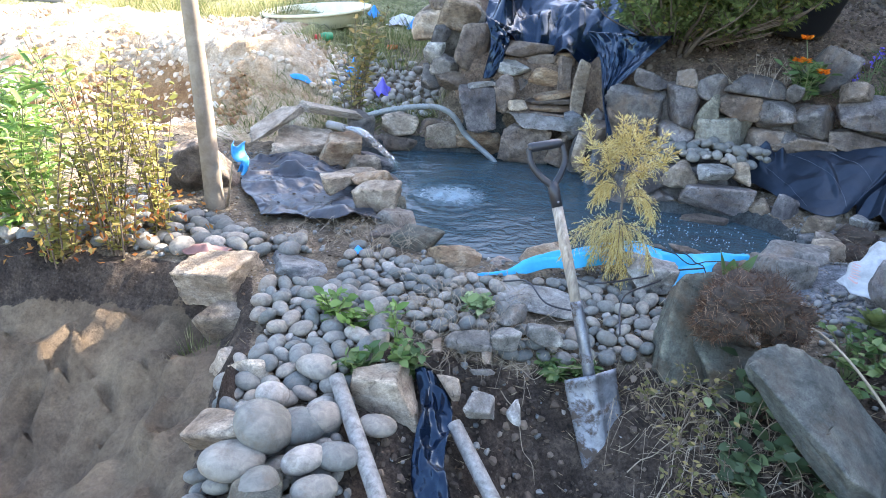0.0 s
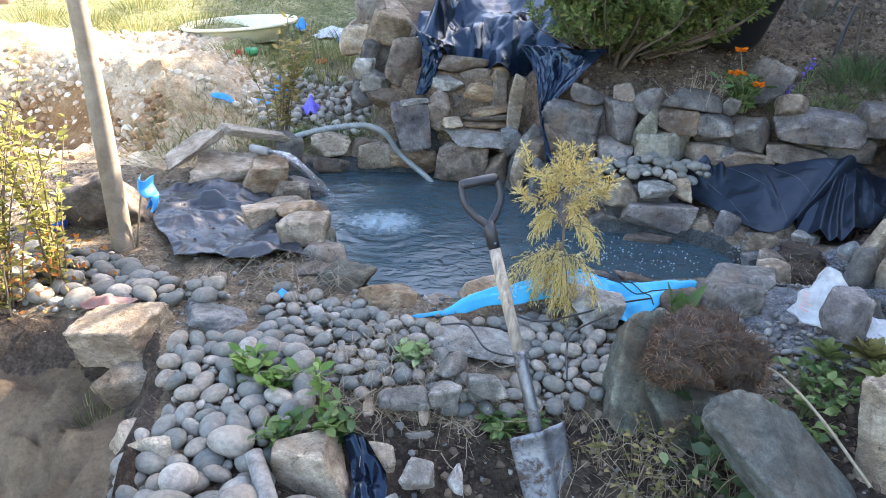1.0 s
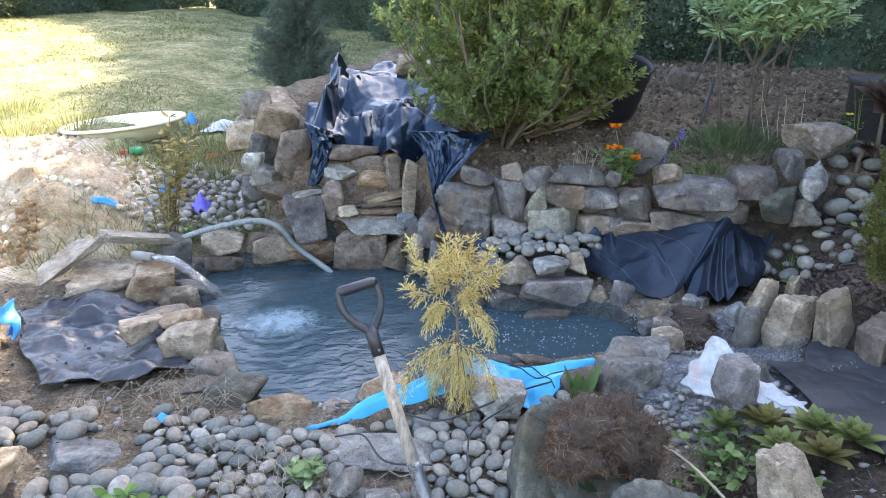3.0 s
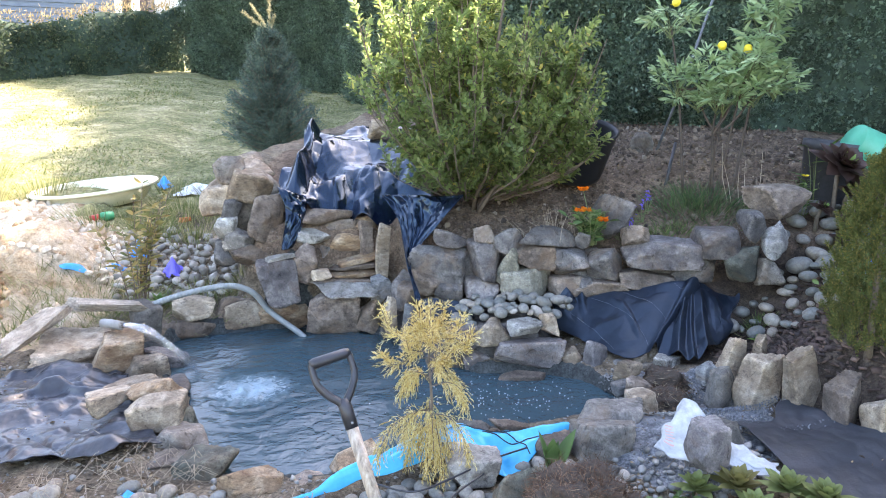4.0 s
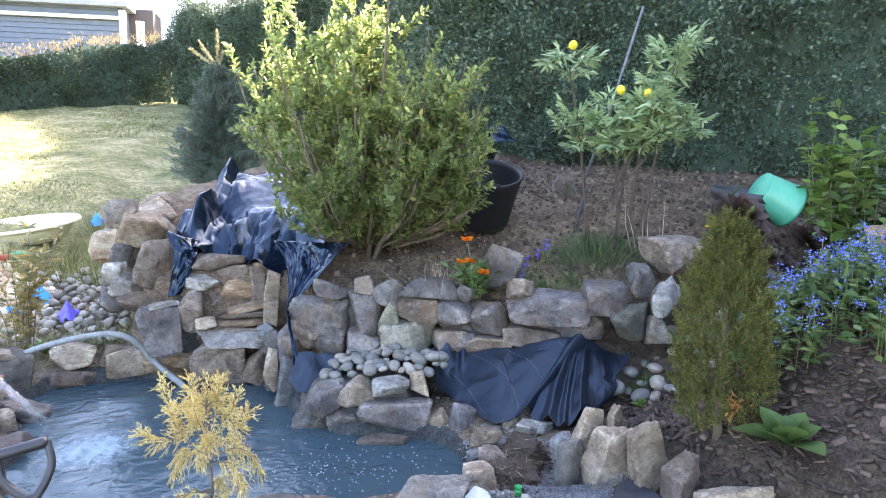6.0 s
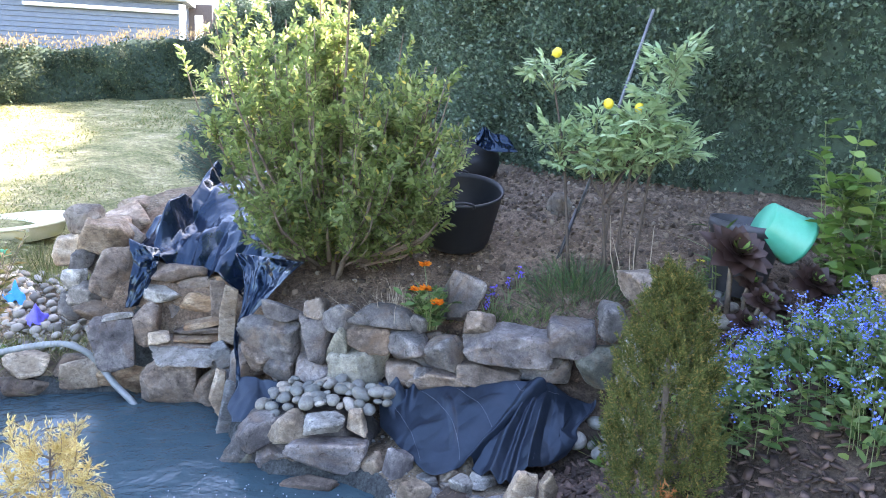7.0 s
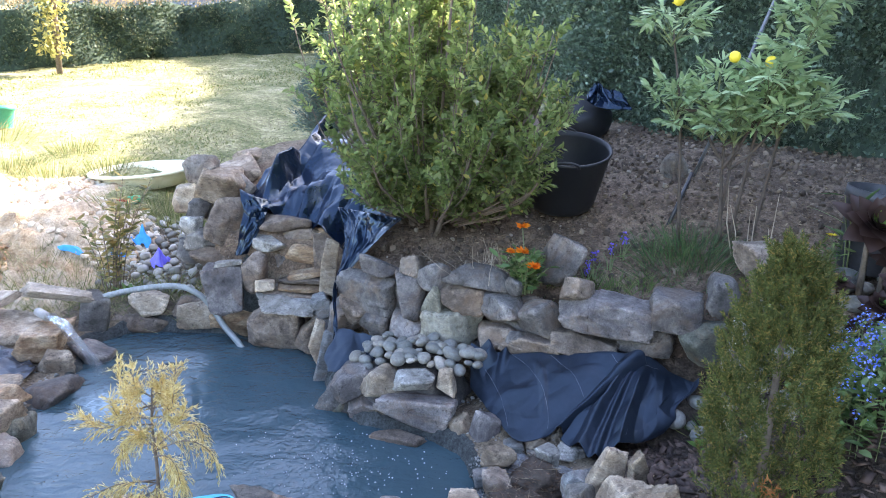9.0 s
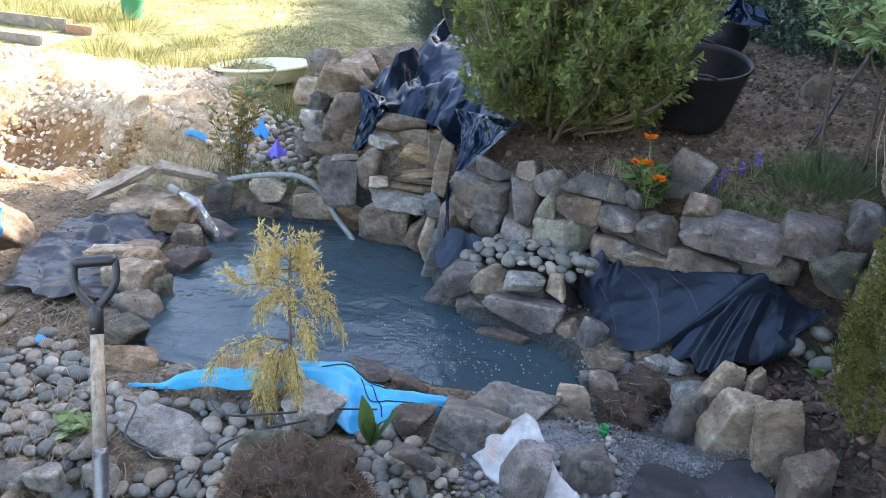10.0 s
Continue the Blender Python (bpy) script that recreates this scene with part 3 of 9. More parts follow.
# ---- ground ----
def ground_sheet():
    xs = np.concatenate([np.linspace(-90, -8, 30)[:-1], np.linspace(-8, -3.6, 36)[:-1], np.arange(-3.6, 4.6, 0.04), np.linspace(4.6, 9, 30)[1:], np.linspace(9, 90, 28)[1:]])
    ys = np.concatenate([np.linspace(-60, -1.2, 26)[:-1], np.arange(-1.2, 7.6, 0.04), np.linspace(7.6, 18, 90)[1:], np.linspace(18, 120, 40)[1:]])
    X, Y = np.meshgrid(xs, ys)
    x, y = X.ravel(), Y.ravel()
    rng = np.random.default_rng(5)
    P = np.stack([x, y, 0 * x], 1)
    z = height(x, y)
    rub = sm(-0.8, -1.2, x) * sm(4.5, 5.0, y) * (1 - sm(6.6, 7.2, y))
    z = z + rub * (0.04 * waves(P, rng, 7) + 0.035 * np.abs(waves(P, rng, 18)) + 0.02 * np.abs(waves(P, rng, 45)))
    loose = (1 - sm(7.0, 7.6, y)) * (inside_dist(POND, x, y) > 0.05)
    z = z + loose * (0.008 * waves(P, rng, 25) + 0.006 * waves(P, rng, 60))
    z = z + 0.009 * waves(P, rng, 2.2) * sm(7, 8, y) + 0.006 * waves(P, rng, 11) * sm(7, 8, y)
    pit = inside_dist(PIT, x, y)
    lump = np.stack([x, y, z * 2], 1)
    z = z + (0.05 * waves(lump, rng, 6) + 0.035 * np.abs(waves(lump, rng, 13)) + 0.018 * np.abs(waves(lump, rng, 28)) + 0.02 * np.abs(np.sin(24 * y + 3 * x + 2 * np.sin(4 * x)))) * (pit < 0.0)
    nx, ny = len(xs), len(ys)
    i = (np.arange(ny - 1)[:, None] * nx + np.arange(nx - 1)[None, :]).ravel()
    fa = np.stack([i, i + 1, i + nx + 1, i + nx], 1)
    me = bpy.data.meshes.new("ground")
    me.from_pydata(np.stack([x, y, z], 1).tolist(), [], fa.tolist())
    me.materials.append(M_LAND)
    dist = y - wall_line(x)
    soft = lambda d, w=0.25: np.clip(0.5 - d / w, 0, 1)   # 1 inside, 0 outside
    big = lambda *ds: np.maximum.reduce(ds)
    far = np.minimum.reduce([4.4 + x, 8 - x, y + 1.5])
    masks = {
        # soil on the upper pit wall: dark earth, and its shade put into the tone
        "soil": np.maximum.reduce([soft(inside_dist(PIT, x, y) - 0.03, 0.1), soft(y - 2.05) * soft(-0.35 - x), soft(2.4 - x), soft(y - 1.3) * soft(x + 0.2) * 0]),
        "gravel": np.maximum(soft(np.hypot((x - 2.06) / 0.36, (y - 3.02) / 0.42) - 1, 0.5), soft(np.hypot((x - 1.80) / 0.36, (y - 2.62) / 0.40) - 1, 0.4)),
        "terrace": soft(big(0.02 - dist, 0.02 + 1.1 * np.clip(y - 5.7, 0, 1) - x), 0.12),
        "rubble": soft(big(x + 0.95, 4.6 - y)),
        "lawn": np.maximum.reduce([soft(big(6.75 - y, x - 0.45), 0.5), soft(7.6 - y, 0.5), soft(far, 0.5), soft(big(6.2 - y, x + 0.7, -1.4 - x))]),
        "clay": soft(inside_dist(PIT, x, y) + 0.10, 0.12),
        "ochre": soft(np.hypot((x + 2.5) / 0.55, (y - 5.2) / 0.36) - 1, 0.9),
        "pond": soft(inside_dist(POND, x, y) - 0.05, 0.08),
    }
    for key, val in masks.items():
        me.attributes.new(key, "FLOAT", "POINT").data.foreach_set("value", val.astype(np.float32))
    me.polygons.foreach_set("use_smooth", [True] * len(fa))
    ob = new("ground", me)
    return tagged(ob, "sloping garden ground of dark soil, clay, rubble and mown lawn", "ground", kind="structure")


ground_sheet()


# ---- pond water ----
def water_mat():
    m, ns, ln, bs = nodes_of("pond_water")
    co = coords(ns, ln, False)
    bs.inputs["Base Color"].default_value = (0.035, 0.066, 0.079, 1)
    bs.inputs["Roughness"].default_value = 0.06
    bs.inputs["IOR"].default_value = 1.33
    bs.inputs["Specular IOR Level"].default_value = 0.6
    a = tex(ns, ln, co, 9, 4, 0.55, 0.6)
    b = tex(ns, ln, co, 34, 3, 0.5)
    c3 = tex(ns, ln, co, 90, 2, 0.5)
    # rings round the place where the jet lands
    mp = ns.new("ShaderNodeMapping")
    mp.inputs["Location"].default_value = (-0.02, -3.83, 0)
    ln.new(co, mp.inputs["Vector"])
    wv = ns.new("ShaderNodeTexWave")
    wv.wave_type, wv.rings_direction = "RINGS", "SPHERICAL"
    wv.inputs["Scale"].default_value, wv.inputs["Distortion"].default_value = 4.2, 3.0
    wv.inputs["Detail"].default_value, wv.inputs["Detail Scale"].default_value = 3, 2.0
    ln.new(mp.outputs[0], wv.inputs["Vector"])
    ln_len = ns.new("ShaderNodeVectorMath")
    ln_len.operation = "LENGTH"
    ln.new(mp.outputs[0], ln_len.inputs[0])
    fr = ramp(ns, [(0.04, (1, 1, 1)), (0.42, (0, 0, 0))])
    half = ns.new("ShaderNodeMath")
    half.operation = "MULTIPLY"
    half.inputs[1].default_value = 1.0
    ln.new(ln_len.outputs["Value"], half.inputs[0])
    ln.new(half.outputs[0], fr.inputs[0])
    bumped(ns, ln, bs, [(a, 0.5, 0.022), (b, 0.4, 0.007), (c3, 0.25, 0.003), (wv.outputs["Fac"], 0.06, 0.010)])
    # froth
    fn = tex(ns, ln, co, 22, 8, 0.75, 0.8)
    mul = ns.new("ShaderNodeMath")
    mul.operation = "MULTIPLY"
    ln.new(fr.outputs[0], mul.inputs[0])
    ln.new(fn, mul.inputs[1])
    fr2 = ramp(ns, [(0.22, (0, 0, 0)), (0.58, (1, 1, 1))])
    ln.new(mul.outputs[0], fr2.inputs[0])
    ln.new(mixc(ns, ln, fr2.outputs[0], (0.035, 0.066, 0.079), (0.27, 0.37, 0.41)), bs.inputs["Base Color"])
    rg = ns.new("ShaderNodeMapRange")
    rg.inputs["To Min"].default_value, rg.inputs["To Max"].default_value = 0.06, 0.6
    ln.new(fr2.outputs[0], rg.inputs[0])
    ln.new(rg.outputs[0], bs.inputs["Roughness"])
    return m


def pond_water():
    rng = np.random.default_rng(3)
    step = 0.02
    xs, ys = np.arange(-0.9, 2.1, step), np.arange(2.6, 5.2, step)
    X, Y = np.meshgrid(xs, ys)
    x, y = X.ravel(), Y.ravel()
    P = np.stack([x, y, 0 * x], 1)
    r = np.hypot(x - 0.02, y - 3.83)
    z = 0.0015 * waves(P, rng, 22) + 0.003 * np.exp(-r / 0.3) * np.sin(r * 60 + 2 * np.sin(5 * np.arctan2(y - 3.83, x - 0.02))) + 0.02 * np.exp(-(r / 0.14) ** 2) * waves(P, rng, 60)
    ins = inside_dist(POND, x, y) < 0.10
    nx, ny = len(xs), len(ys)
    i = (np.arange(ny - 1)[:, None] * nx + np.arange(nx - 1)[None, :]).ravel()
    fa = np.stack([i, i + 1, i + nx + 1, i + nx], 1)
    fa = fa[ins[fa].all(1)]
    used = np.unique(fa)
    remap = np.zeros(len(x), int)
    remap[used] = np.arange(len(used))
    ob = link("water", np.stack([x, y, z], 1)[used], remap[fa], water_mat())
    return tagged(ob, "dark blue-grey rippled pond water with froth under a jet", "water", kind="structure")


pond_water()


# ---- stone wall ----
stone_wall = thing("stone_wall", (1.9, 4.1, 0.1), "dry stone retaining wall of rounded grey and brown field stones", "wall", kind="structure")


def wall_stone(x, z, w, h, material, tilt=0.0, d=0.20, level=4, crisp=12.0, boxy=0.28, back=0.0):
    """A stone of the wall face: its middle along the wall and up it, its width and height."""
    rng = random.Random(int(x * 1000 + z * 77))
    y = 4.42 - 0.42 * (x - 1.1) + 0.30 * d - 0.04 * (0.9 - z) + back
    stone("stone", (x, y, z), (w * 1.03, d, h * 1.04), material, -22.8 + rng.uniform(-6, 6), rng.uniform(-8, 4), tilt + rng.uniform(-4, 4), stone_wall, cuts=9, boxy=boxy, rough=0.07, level=level, crisp=crisp)


WALL_ROWS = (
    # coping
    ((1.285, 0.674, 0.24, 0.11, M_MAUVE, 4, 0.2, 4, 8.0, 0.1), (1.474, 0.720, 0.15, 0.11, M_GREY, 0, 0.2, 4, 8.0, 0.1), (1.619, 0.677, 0.18, 0.17, M_DARK, 10, 0.2, 4, 9.0, 0.1), (1.85, 0.70, 0.35, 0.15, M_DARK, 14), (2.043, 0.685, 0.10, 0.12, M_DARK)),
    # middle course
    ((1.206, 0.505, 0.38, 0.27, M_DARK, 12, 0.24, 5, 15.0, 0.45, 0.03), (1.462, 0.550, 0.23, 0.28, M_MAUVE, -4, 0.22, 5, 10.0, 0.2, -0.02), (1.597, 0.520, 0.16, 0.25, M_OLIVE, 14, 0.20, 4, 12.0, 0.3, -0.03), (1.772, 0.577, 0.27, 0.15, M_BROWN), (1.970, 0.551, 0.26, 0.20, M_DARK), (2.170, 0.536, 0.23, 0.21, M_DARK, -6)),
    # lower course
    ((1.124, 0.397, 0.19, 0.19, M_BROWN), (1.264, 0.335, 0.19, 0.16, M_DARK), (1.452, 0.360, 0.29, 0.18, M_MAUVE), (1.716, 0.412, 0.32, 0.25, M_OLIVE, 0, 0.26, 5, 12.0, 0.5, -0.02), (1.966, 0.395, 0.30, 0.14, M_BROWN), (2.148, 0.385, 0.36, 0.13, M_BROWN, 8, 0.26, 5, 24.0, 0.8), (2.41, 0.452, 0.34, 0.11, M_BROWN, 6, 0.26, 5, 24.0, 0.8)),
    # long stones and the end of the wall
    ((2.50, 0.620, 0.50, 0.18, M_MAUVE, 7, 0.26, 5, 26.0, 0.85), (2.785, 0.690, 0.26, 0.19, M_MAUVE, -2, 0.24, 5, 26.0, 0.8), (2.342, 0.730, 0.17, 0.13, M_BROWN), (2.913, 0.575, 0.22, 0.22, M_GREEN), (2.968, 0.799, 0.15, 0.19, M_DARK), (2.073, 0.41, 0.11, 0.10, M_DARK), (3.10, 0.72, 0.18, 0.20, M_PALE), (3.06, 0.53, 0.16, 0.18, M_GREY)),
    # packing and footing behind the face
    ((1.06, 0.27, 0.22, 0.18, M_DARK), (1.30, 0.20, 0.26, 0.16, M_DARK), (1.60, 0.24, 0.28, 0.16, M_DARK), (1.88, 0.27, 0.28, 0.14, M_DARK), (2.69, 0.50, 0.30, 0.17, M_DARK), (1.36, 0.47, 0.2, 0.3, M_DARK, 0, 0.12), (1.68, 0.50, 0.3, 0.3, M_DARK, 0, 0.10), (2.1, 0.48, 0.4, 0.3, M_DARK, 0, 0.10), (2.6, 0.55, 0.5, 0.2, M_DARK, 0, 0.10)),
)
for k, row in enumerate(WALL_ROWS):
    for args in row:
        wall_stone(*args, **(dict(back=0.11) if k == 4 else {}))

# ---- rock fall ----
rock_fall = thing("rock_fall", (0.45, 4.9, 0.0), "stacked rock cascade of boulders and layered brown slabs", "rockery")


def fall_stone(at, size, material, turn=0, tilt=0, lean=0, **kw):
    kw.setdefault("cuts", 14)
    stone("stone", at, size, material, turn, tilt, lean, rock_fall, **kw)


# the boulders at the head
fall_stone((-0.13, 5.27, 1.08), (0.25, 0.24, 0.22), M_GREY, 20)
fall_stone((0.02, 5.22, 0.97), (0.34, 0.28, 0.27), M_TAN, 10, 0, 8)
fall_stone((-0.23, 5.23, 0.88), (0.18, 0.22, 0.25), M_TAN, 30)
fall_stone((0.14, 5.13, 0.74), (0.33, 0.28, 0.40), M_BROWN, 10, -8, 10, level=5)
fall_stone((-0.12, 5.20, 0.82), (0.16, 0.2, 0.19), M_DARK, 0)
fall_stone((-0.16, 5.15, 0.69), (0.16, 0.18, 0.18), M_PALE, 0, 0, 8)
fall_stone((-0.06, 5.12, 0.62), (0.23, 0.2, 0.17), M_GREY, -8)
fall_stone((-0.01, 5.08, 0.49), (0.27, 0.22, 0.19), M_BROWN, 15)
fall_stone((-0.16, 5.14, 0.52), (0.2, 0.2, 0.2), M_DARK, 15)
fall_stone((0.02, 5.40, 0.82), (0.4, 0.3, 0.5), M_GREY, 15)
fall_stone((-0.10, 5.48, 0.98), (0.36, 0.34, 0.24), M_TAN, 40, 0, 6)
fall_stone((-0.04, 5.70, 1.03), (0.40, 0.34, 0.26), M_TAN, 15, 4, -4)
fall_stone((0.02, 5.98, 1.10), (0.36, 0.3, 0.2), M_TAN, 60)
fall_stone((1.07, 5.92, 1.36), (0.24, 0.2, 0.2), M_TAN, 20)
# the layered middle
fall_stone((0.52, 5.12, 0.76), (0.37, 0.26, 0.12), M_BROWN, 5, 0, 4, boxy=0.7)
fall_stone((0.43, 5.03, 0.64), (0.27, 0.18, 0.12), M_PALE, -8, 10, 4, cuts=6, rough=0.05)
fall_stone((0.67, 5.03, 0.57), (0.27, 0.2, 0.17), M_ORANGE, 8, boxy=0.8)
fall_stone((0.60, 5.10, 0.68), (0.36, 0.2, 0.14), M_BROWN, -6, 0, 4, boxy=0.7)
fall_stone((0.80, 5.08, 0.68), (0.18, 0.16, 0.16), M_ORANGE, 14, boxy=0.7)
fall_stone((0.50, 5.04, 0.50), (0.16, 0.14, 0.2), M_DARK, 0)
for i, (x, z, w, le) in enumerate(((0.73, 0.475, 0.30, -14), (0.72, 0.43, 0.36, -9), (0.70, 0.385, 0.36, -4), (0.68, 0.345, 0.40, 3))):
    fall_stone((x, 4.95 - 0.03 * i, z), (w * 1.08, 0.26, 0.05), M_BROWN if i % 2 else M_ORANGE, -6 + 5 * i, 4, le, boxy=0.9, cuts=6, flat=0.9)
fall_stone((0.80, 4.93, 0.60), (0.10, 0.07, 0.30), M_BROWN, 16, -6, -4, boxy=0.9, flat=0.9, cuts=5, level=5)
fall_stone((0.885, 4.80, 0.55), (0.11, 0.08, 0.38), M_TAN, 12, -4, 8, boxy=0.9, flat=0.9, cuts=5, level=5)
fall_stone((0.37, 4.86, 0.46), (0.17, 0.16, 0.28), M_BROWN, 5, -4, -4)
fall_stone((0.46, 4.80, 0.40), (0.15, 0.12, 0.07), M_TAN, 5, boxy=0.7)
# the slabs at the water
fall_stone((0.19, 4.82, 0.36), (0.27, 0.11, 0.36), M_MAUVE, 8, -12, -10, boxy=0.92, flat=0.95, cuts=5, level=5)
fall_stone((0.20, 4.86, 0.525), (0.20, 0.09, 0.035), M_PALE, 8, 10, -10, boxy=0.7)
fall_stone((0.63, 4.70, 0.315), (0.46, 0.24, 0.06), M_PALE, -8, 9, 1, boxy=0.1, cuts=14, level=5)
fall_stone((0.55, 4.76, 0.13), (0.38, 0.24, 0.30), M_BROWN, 4, -8, 6, boxy=0.8)
fall_stone((0.79, 4.70, 0.13), (0.19, 0.2, 0.28), M_BROWN, 10, -8, 6)
fall_stone((0.86, 4.70, 0.30), (0.17, 0.14, 0.18), M_SLATE, 20, 0, -26, boxy=0.7)
fall_stone((0.92, 4.62, 0.10), (0.18, 0.18, 0.30), M_DARK, 0, -8, 10)
fall_stone((0.988, 4.30, 0.095), (0.125, 0.075, 0.38), M_SLATE, 20, -6, 12, boxy=0.85, cuts=5, level=5)
fall_stone((0.884, 4.48, 0.16), (0.095, 0.09, 0.28), M_TAN, 10, -6, 8, boxy=0.7, taper=0.4, level=5)
fall_stone((-0.06, 4.98, 0.10), (0.28, 0.2, 0.22), M_TAN, 10)
fall_stone((0.21, 4.97, 0.09), (0.34, 0.2, 0.18), M_ORANGE, 0)
fall_stone((0.53, 4.86, 0.36), (0.34, 0.2, 0.06), M_BROWN, 6, boxy=0.8)
fall_stone((0.42, 5.06, 0.30), (0.34, 0.2, 0.4), M_DARK, 0)
fall_stone((0.66, 5.2, 0.42), (0.5, 0.2, 0.5), M_DARK, 0)
fall_stone((1.00, 4.70, 0.26), (0.2, 0.2, 0.34), M_DARK, 40)

# ---- stones round the pond ----
STONE_WORDS = {"grey_rock": "weathered grey", "dark_rock": "dark grey", "brown_rock": "rough brown", "tan_rock": "pale tan", "orange_rock": "rusty orange-brown",
               "pale_rock": "pale whitish", "mauve_rock": "mauve-grey", "mossy_rock": "greenish mossy", "dark_green_rock": "dark greenish grey", "slate_rock": "blue-grey slate", "olive_rock": "olive-grey", "pale_slab": "smooth pale tan"}


def bank_stone(at, size, material, turn=0, tilt=0, lean=0, where="at the edge of the pond", name="stone", group="stones round the pond", **kw):
    ob = stone(name, at, size, material, turn, tilt, lean, **kw)
    shape = "flat" if size[2] < 0.45 * max(size[:2]) else ("upright" if size[2] > 1.3 * max(size[:2]) else "angular")
    return tagged(ob, f"{STONE_WORDS[material.name]} {shape} stone {where}", "stone", group)


# the tongue of stones on the far bank
bank_stone((1.566, 3.755, 0.105), (0.41, 0.24, 0.18), M_MAUVE, -8, level=5, boxy=0.85, cuts=6, crisp=30.0)
bank_stone((1.372, 3.83, 0.20), (0.20, 0.18, 0.17), M_TAN, 30, 14, boxy=0.6)
bank_stone((1.541, 3.765, 0.255), (0.215, 0.16, 0.07), M_PALE, 10, 10, boxy=0.8)
bank_stone((1.705, 3.78, 0.255), (0.12, 0.11, 0.14), M_TAN, -20, boxy=0.6)
bank_stone((1.206, 3.90, 0.165), (0.23, 0.19, 0.15), M_MAUVE, 24, 6, -10, boxy=0.7)
bank_stone((1.281, 3.86, 0.05), (0.16, 0.13, 0.12), M_MAUVE, 0)
bank_stone((1.13, 3.98, 0.02), (0.16, 0.24, 0.14), M_GREEN, 30)
bank_stone((1.793, 3.63, 0.06), (0.125, 0.11, 0.18), M_TAN, 15, boxy=0.6)
bank_stone((1.905, 3.585, 0.08), (0.145, 0.12, 0.23), M_MAUVE, 25, 0, 10, taper=0.3, boxy=0.7)
bank_stone((1.49, 3.635, 0.005), (0.29, 0.12, 0.05), M_BROWN, -8, boxy=0.8)
bank_stone((2.04, 3.52, 0.03), (0.14, 0.14, 0.16), M_SLATE, 0)
bank_stone((2.13, 3.53, 0.07), (0.13, 0.13, 0.16), M_TAN, 30)
bank_stone((2.17, 3.47, 0.02), (0.16, 0.13, 0.15), M_GREY, 10)
bank_stone((2.29, 3.46, 0.09), (0.14, 0.10, 0.06), M_PALE, 10, boxy=0, flat=0.8)
bank_stone((1.965, 3.33, 0.11), (0.15, 0.12, 0.12), M_TAN, 25)
bank_stone((1.95, 3.20, 0.06), (0.13, 0.11, 0.12), M_BROWN, 0)
bank_stone((2.175, 3.33, 0.13), (0.10, 0.09, 0.085), M_PALE, 40, cuts=2, rough=0.02, crisp=8.0)
bank_stone((1.90, 3.28, 0.04), (0.10, 0.10, 0.09), M_SLATE, 0)
bank_stone((1.81, 2.94, 0.08), (0.15, 0.14, 0.16), M_TAN, 10, boxy=0.6)
# the row on the far side of the outflow
OUT, MAT = "beside the gravel outflow", "beside the black liner"
SHARD = dict(boxy=0.55, cuts=9, crisp=46.0, level=5, rough=0.07)
bank_stone((2.367, 3.03, 0.235), (0.16, 0.12, 0.25), M_TAN, 0, 0, 18, OUT, taper=0.25, **SHARD)
bank_stone((2.450, 2.945, 0.31), (0.085, 0.08, 0.17), M_TAN, 10, 0, 4, OUT, taper=0.2, **SHARD)
bank_stone((2.373, 2.84, 0.18), (0.185, 0.13, 0.34), M_TAN, 4, 0, 16, OUT, taper=0.2, **SHARD)
bank_stone((2.242, 2.93, 0.14), (0.12, 0.10, 0.22), M_GREY, 5, 0, 10, OUT, taper=0.25, **SHARD)
bank_stone((2.25, 3.06, 0.17), (0.11, 0.09, 0.13), M_SLATE, 0, 0, 0, OUT)
bank_stone((2.485, 2.685, 0.235), (0.19, 0.14, 0.34), M_TAN, 6, 0, -6, MAT, taper=0.2, **SHARD)
bank_stone((2.50, 2.49, 0.20), (0.18, 0.14, 0.33), M_BROWN, 20, 0, 10, MAT, taper=0.25, **SHARD)
bank_stone((2.62, 2.34, 0.17), (0.30, 0.2, 0.30), M_TAN, 10, 0, 0, MAT, **SHARD)
bank_stone((2.74, 2.14, 0.16), (0.2, 0.18, 0.26), M_SLATE, 10, 0, 0, MAT)
bank_stone((1.47, 2.66, 0.11), (0.31, 0.24, 0.18), M_GREY, -6, 0, 4, level=5, boxy=0.6, cuts=7, crisp=24.0)
bank_stone((1.56, 2.80, 0.09), (0.40, 0.24, 0.18), M_GREY, -8, 0, 4, level=5, boxy=0.6, cuts=7, crisp=24.0)
bank_stone((1.67, 2.25, 0.25), (0.165, 0.12, 0.17), M_MAUVE, 5, -6, -8, "lying on a white sack", level=5, boxy=0.7, crisp=34.0)
bank_stone((1.86, 2.46, 0.12), (0.20, 0.2, 0.22), M_GREY, 20)
# the left bank
bank_stone((-0.53, 3.68, 0.13), (0.26, 0.18, 0.10), M_TAN, 10)
bank_stone((-0.42, 3.52, 0.16), (0.28, 0.18, 0.11), M_ORANGE, -5)
bank_stone((-0.36, 3.34, 0.12), (0.28, 0.2, 0.15), M_TAN, 12)
bank_stone((-0.60, 3.50, 0.13), (0.24, 0.18, 0.10), M_TAN, 30)
bank_stone((-0.33, 3.42, 0.02), (0.24, 0.26, 0.20), M_GREEN, 0)
bank_stone((-0.25, 3.24, 0.0), (0.27, 0.22, 0.19), M_GREY, -14, 0, 6)
bank_stone((-0.12, 2.95, 0.01), (0.25, 0.20, 0.17), M_GREEN, -10, cuts=4, boxy=0.1, crisp=14.0)
bank_stone((-0.25, 3.03, 0.02), (0.22, 0.14, 0.09), M_BROWN, -14)
bank_stone((0.06, 2.735, 0.03), (0.26, 0.16, 0.17), M_ORANGE, 4, level=5)
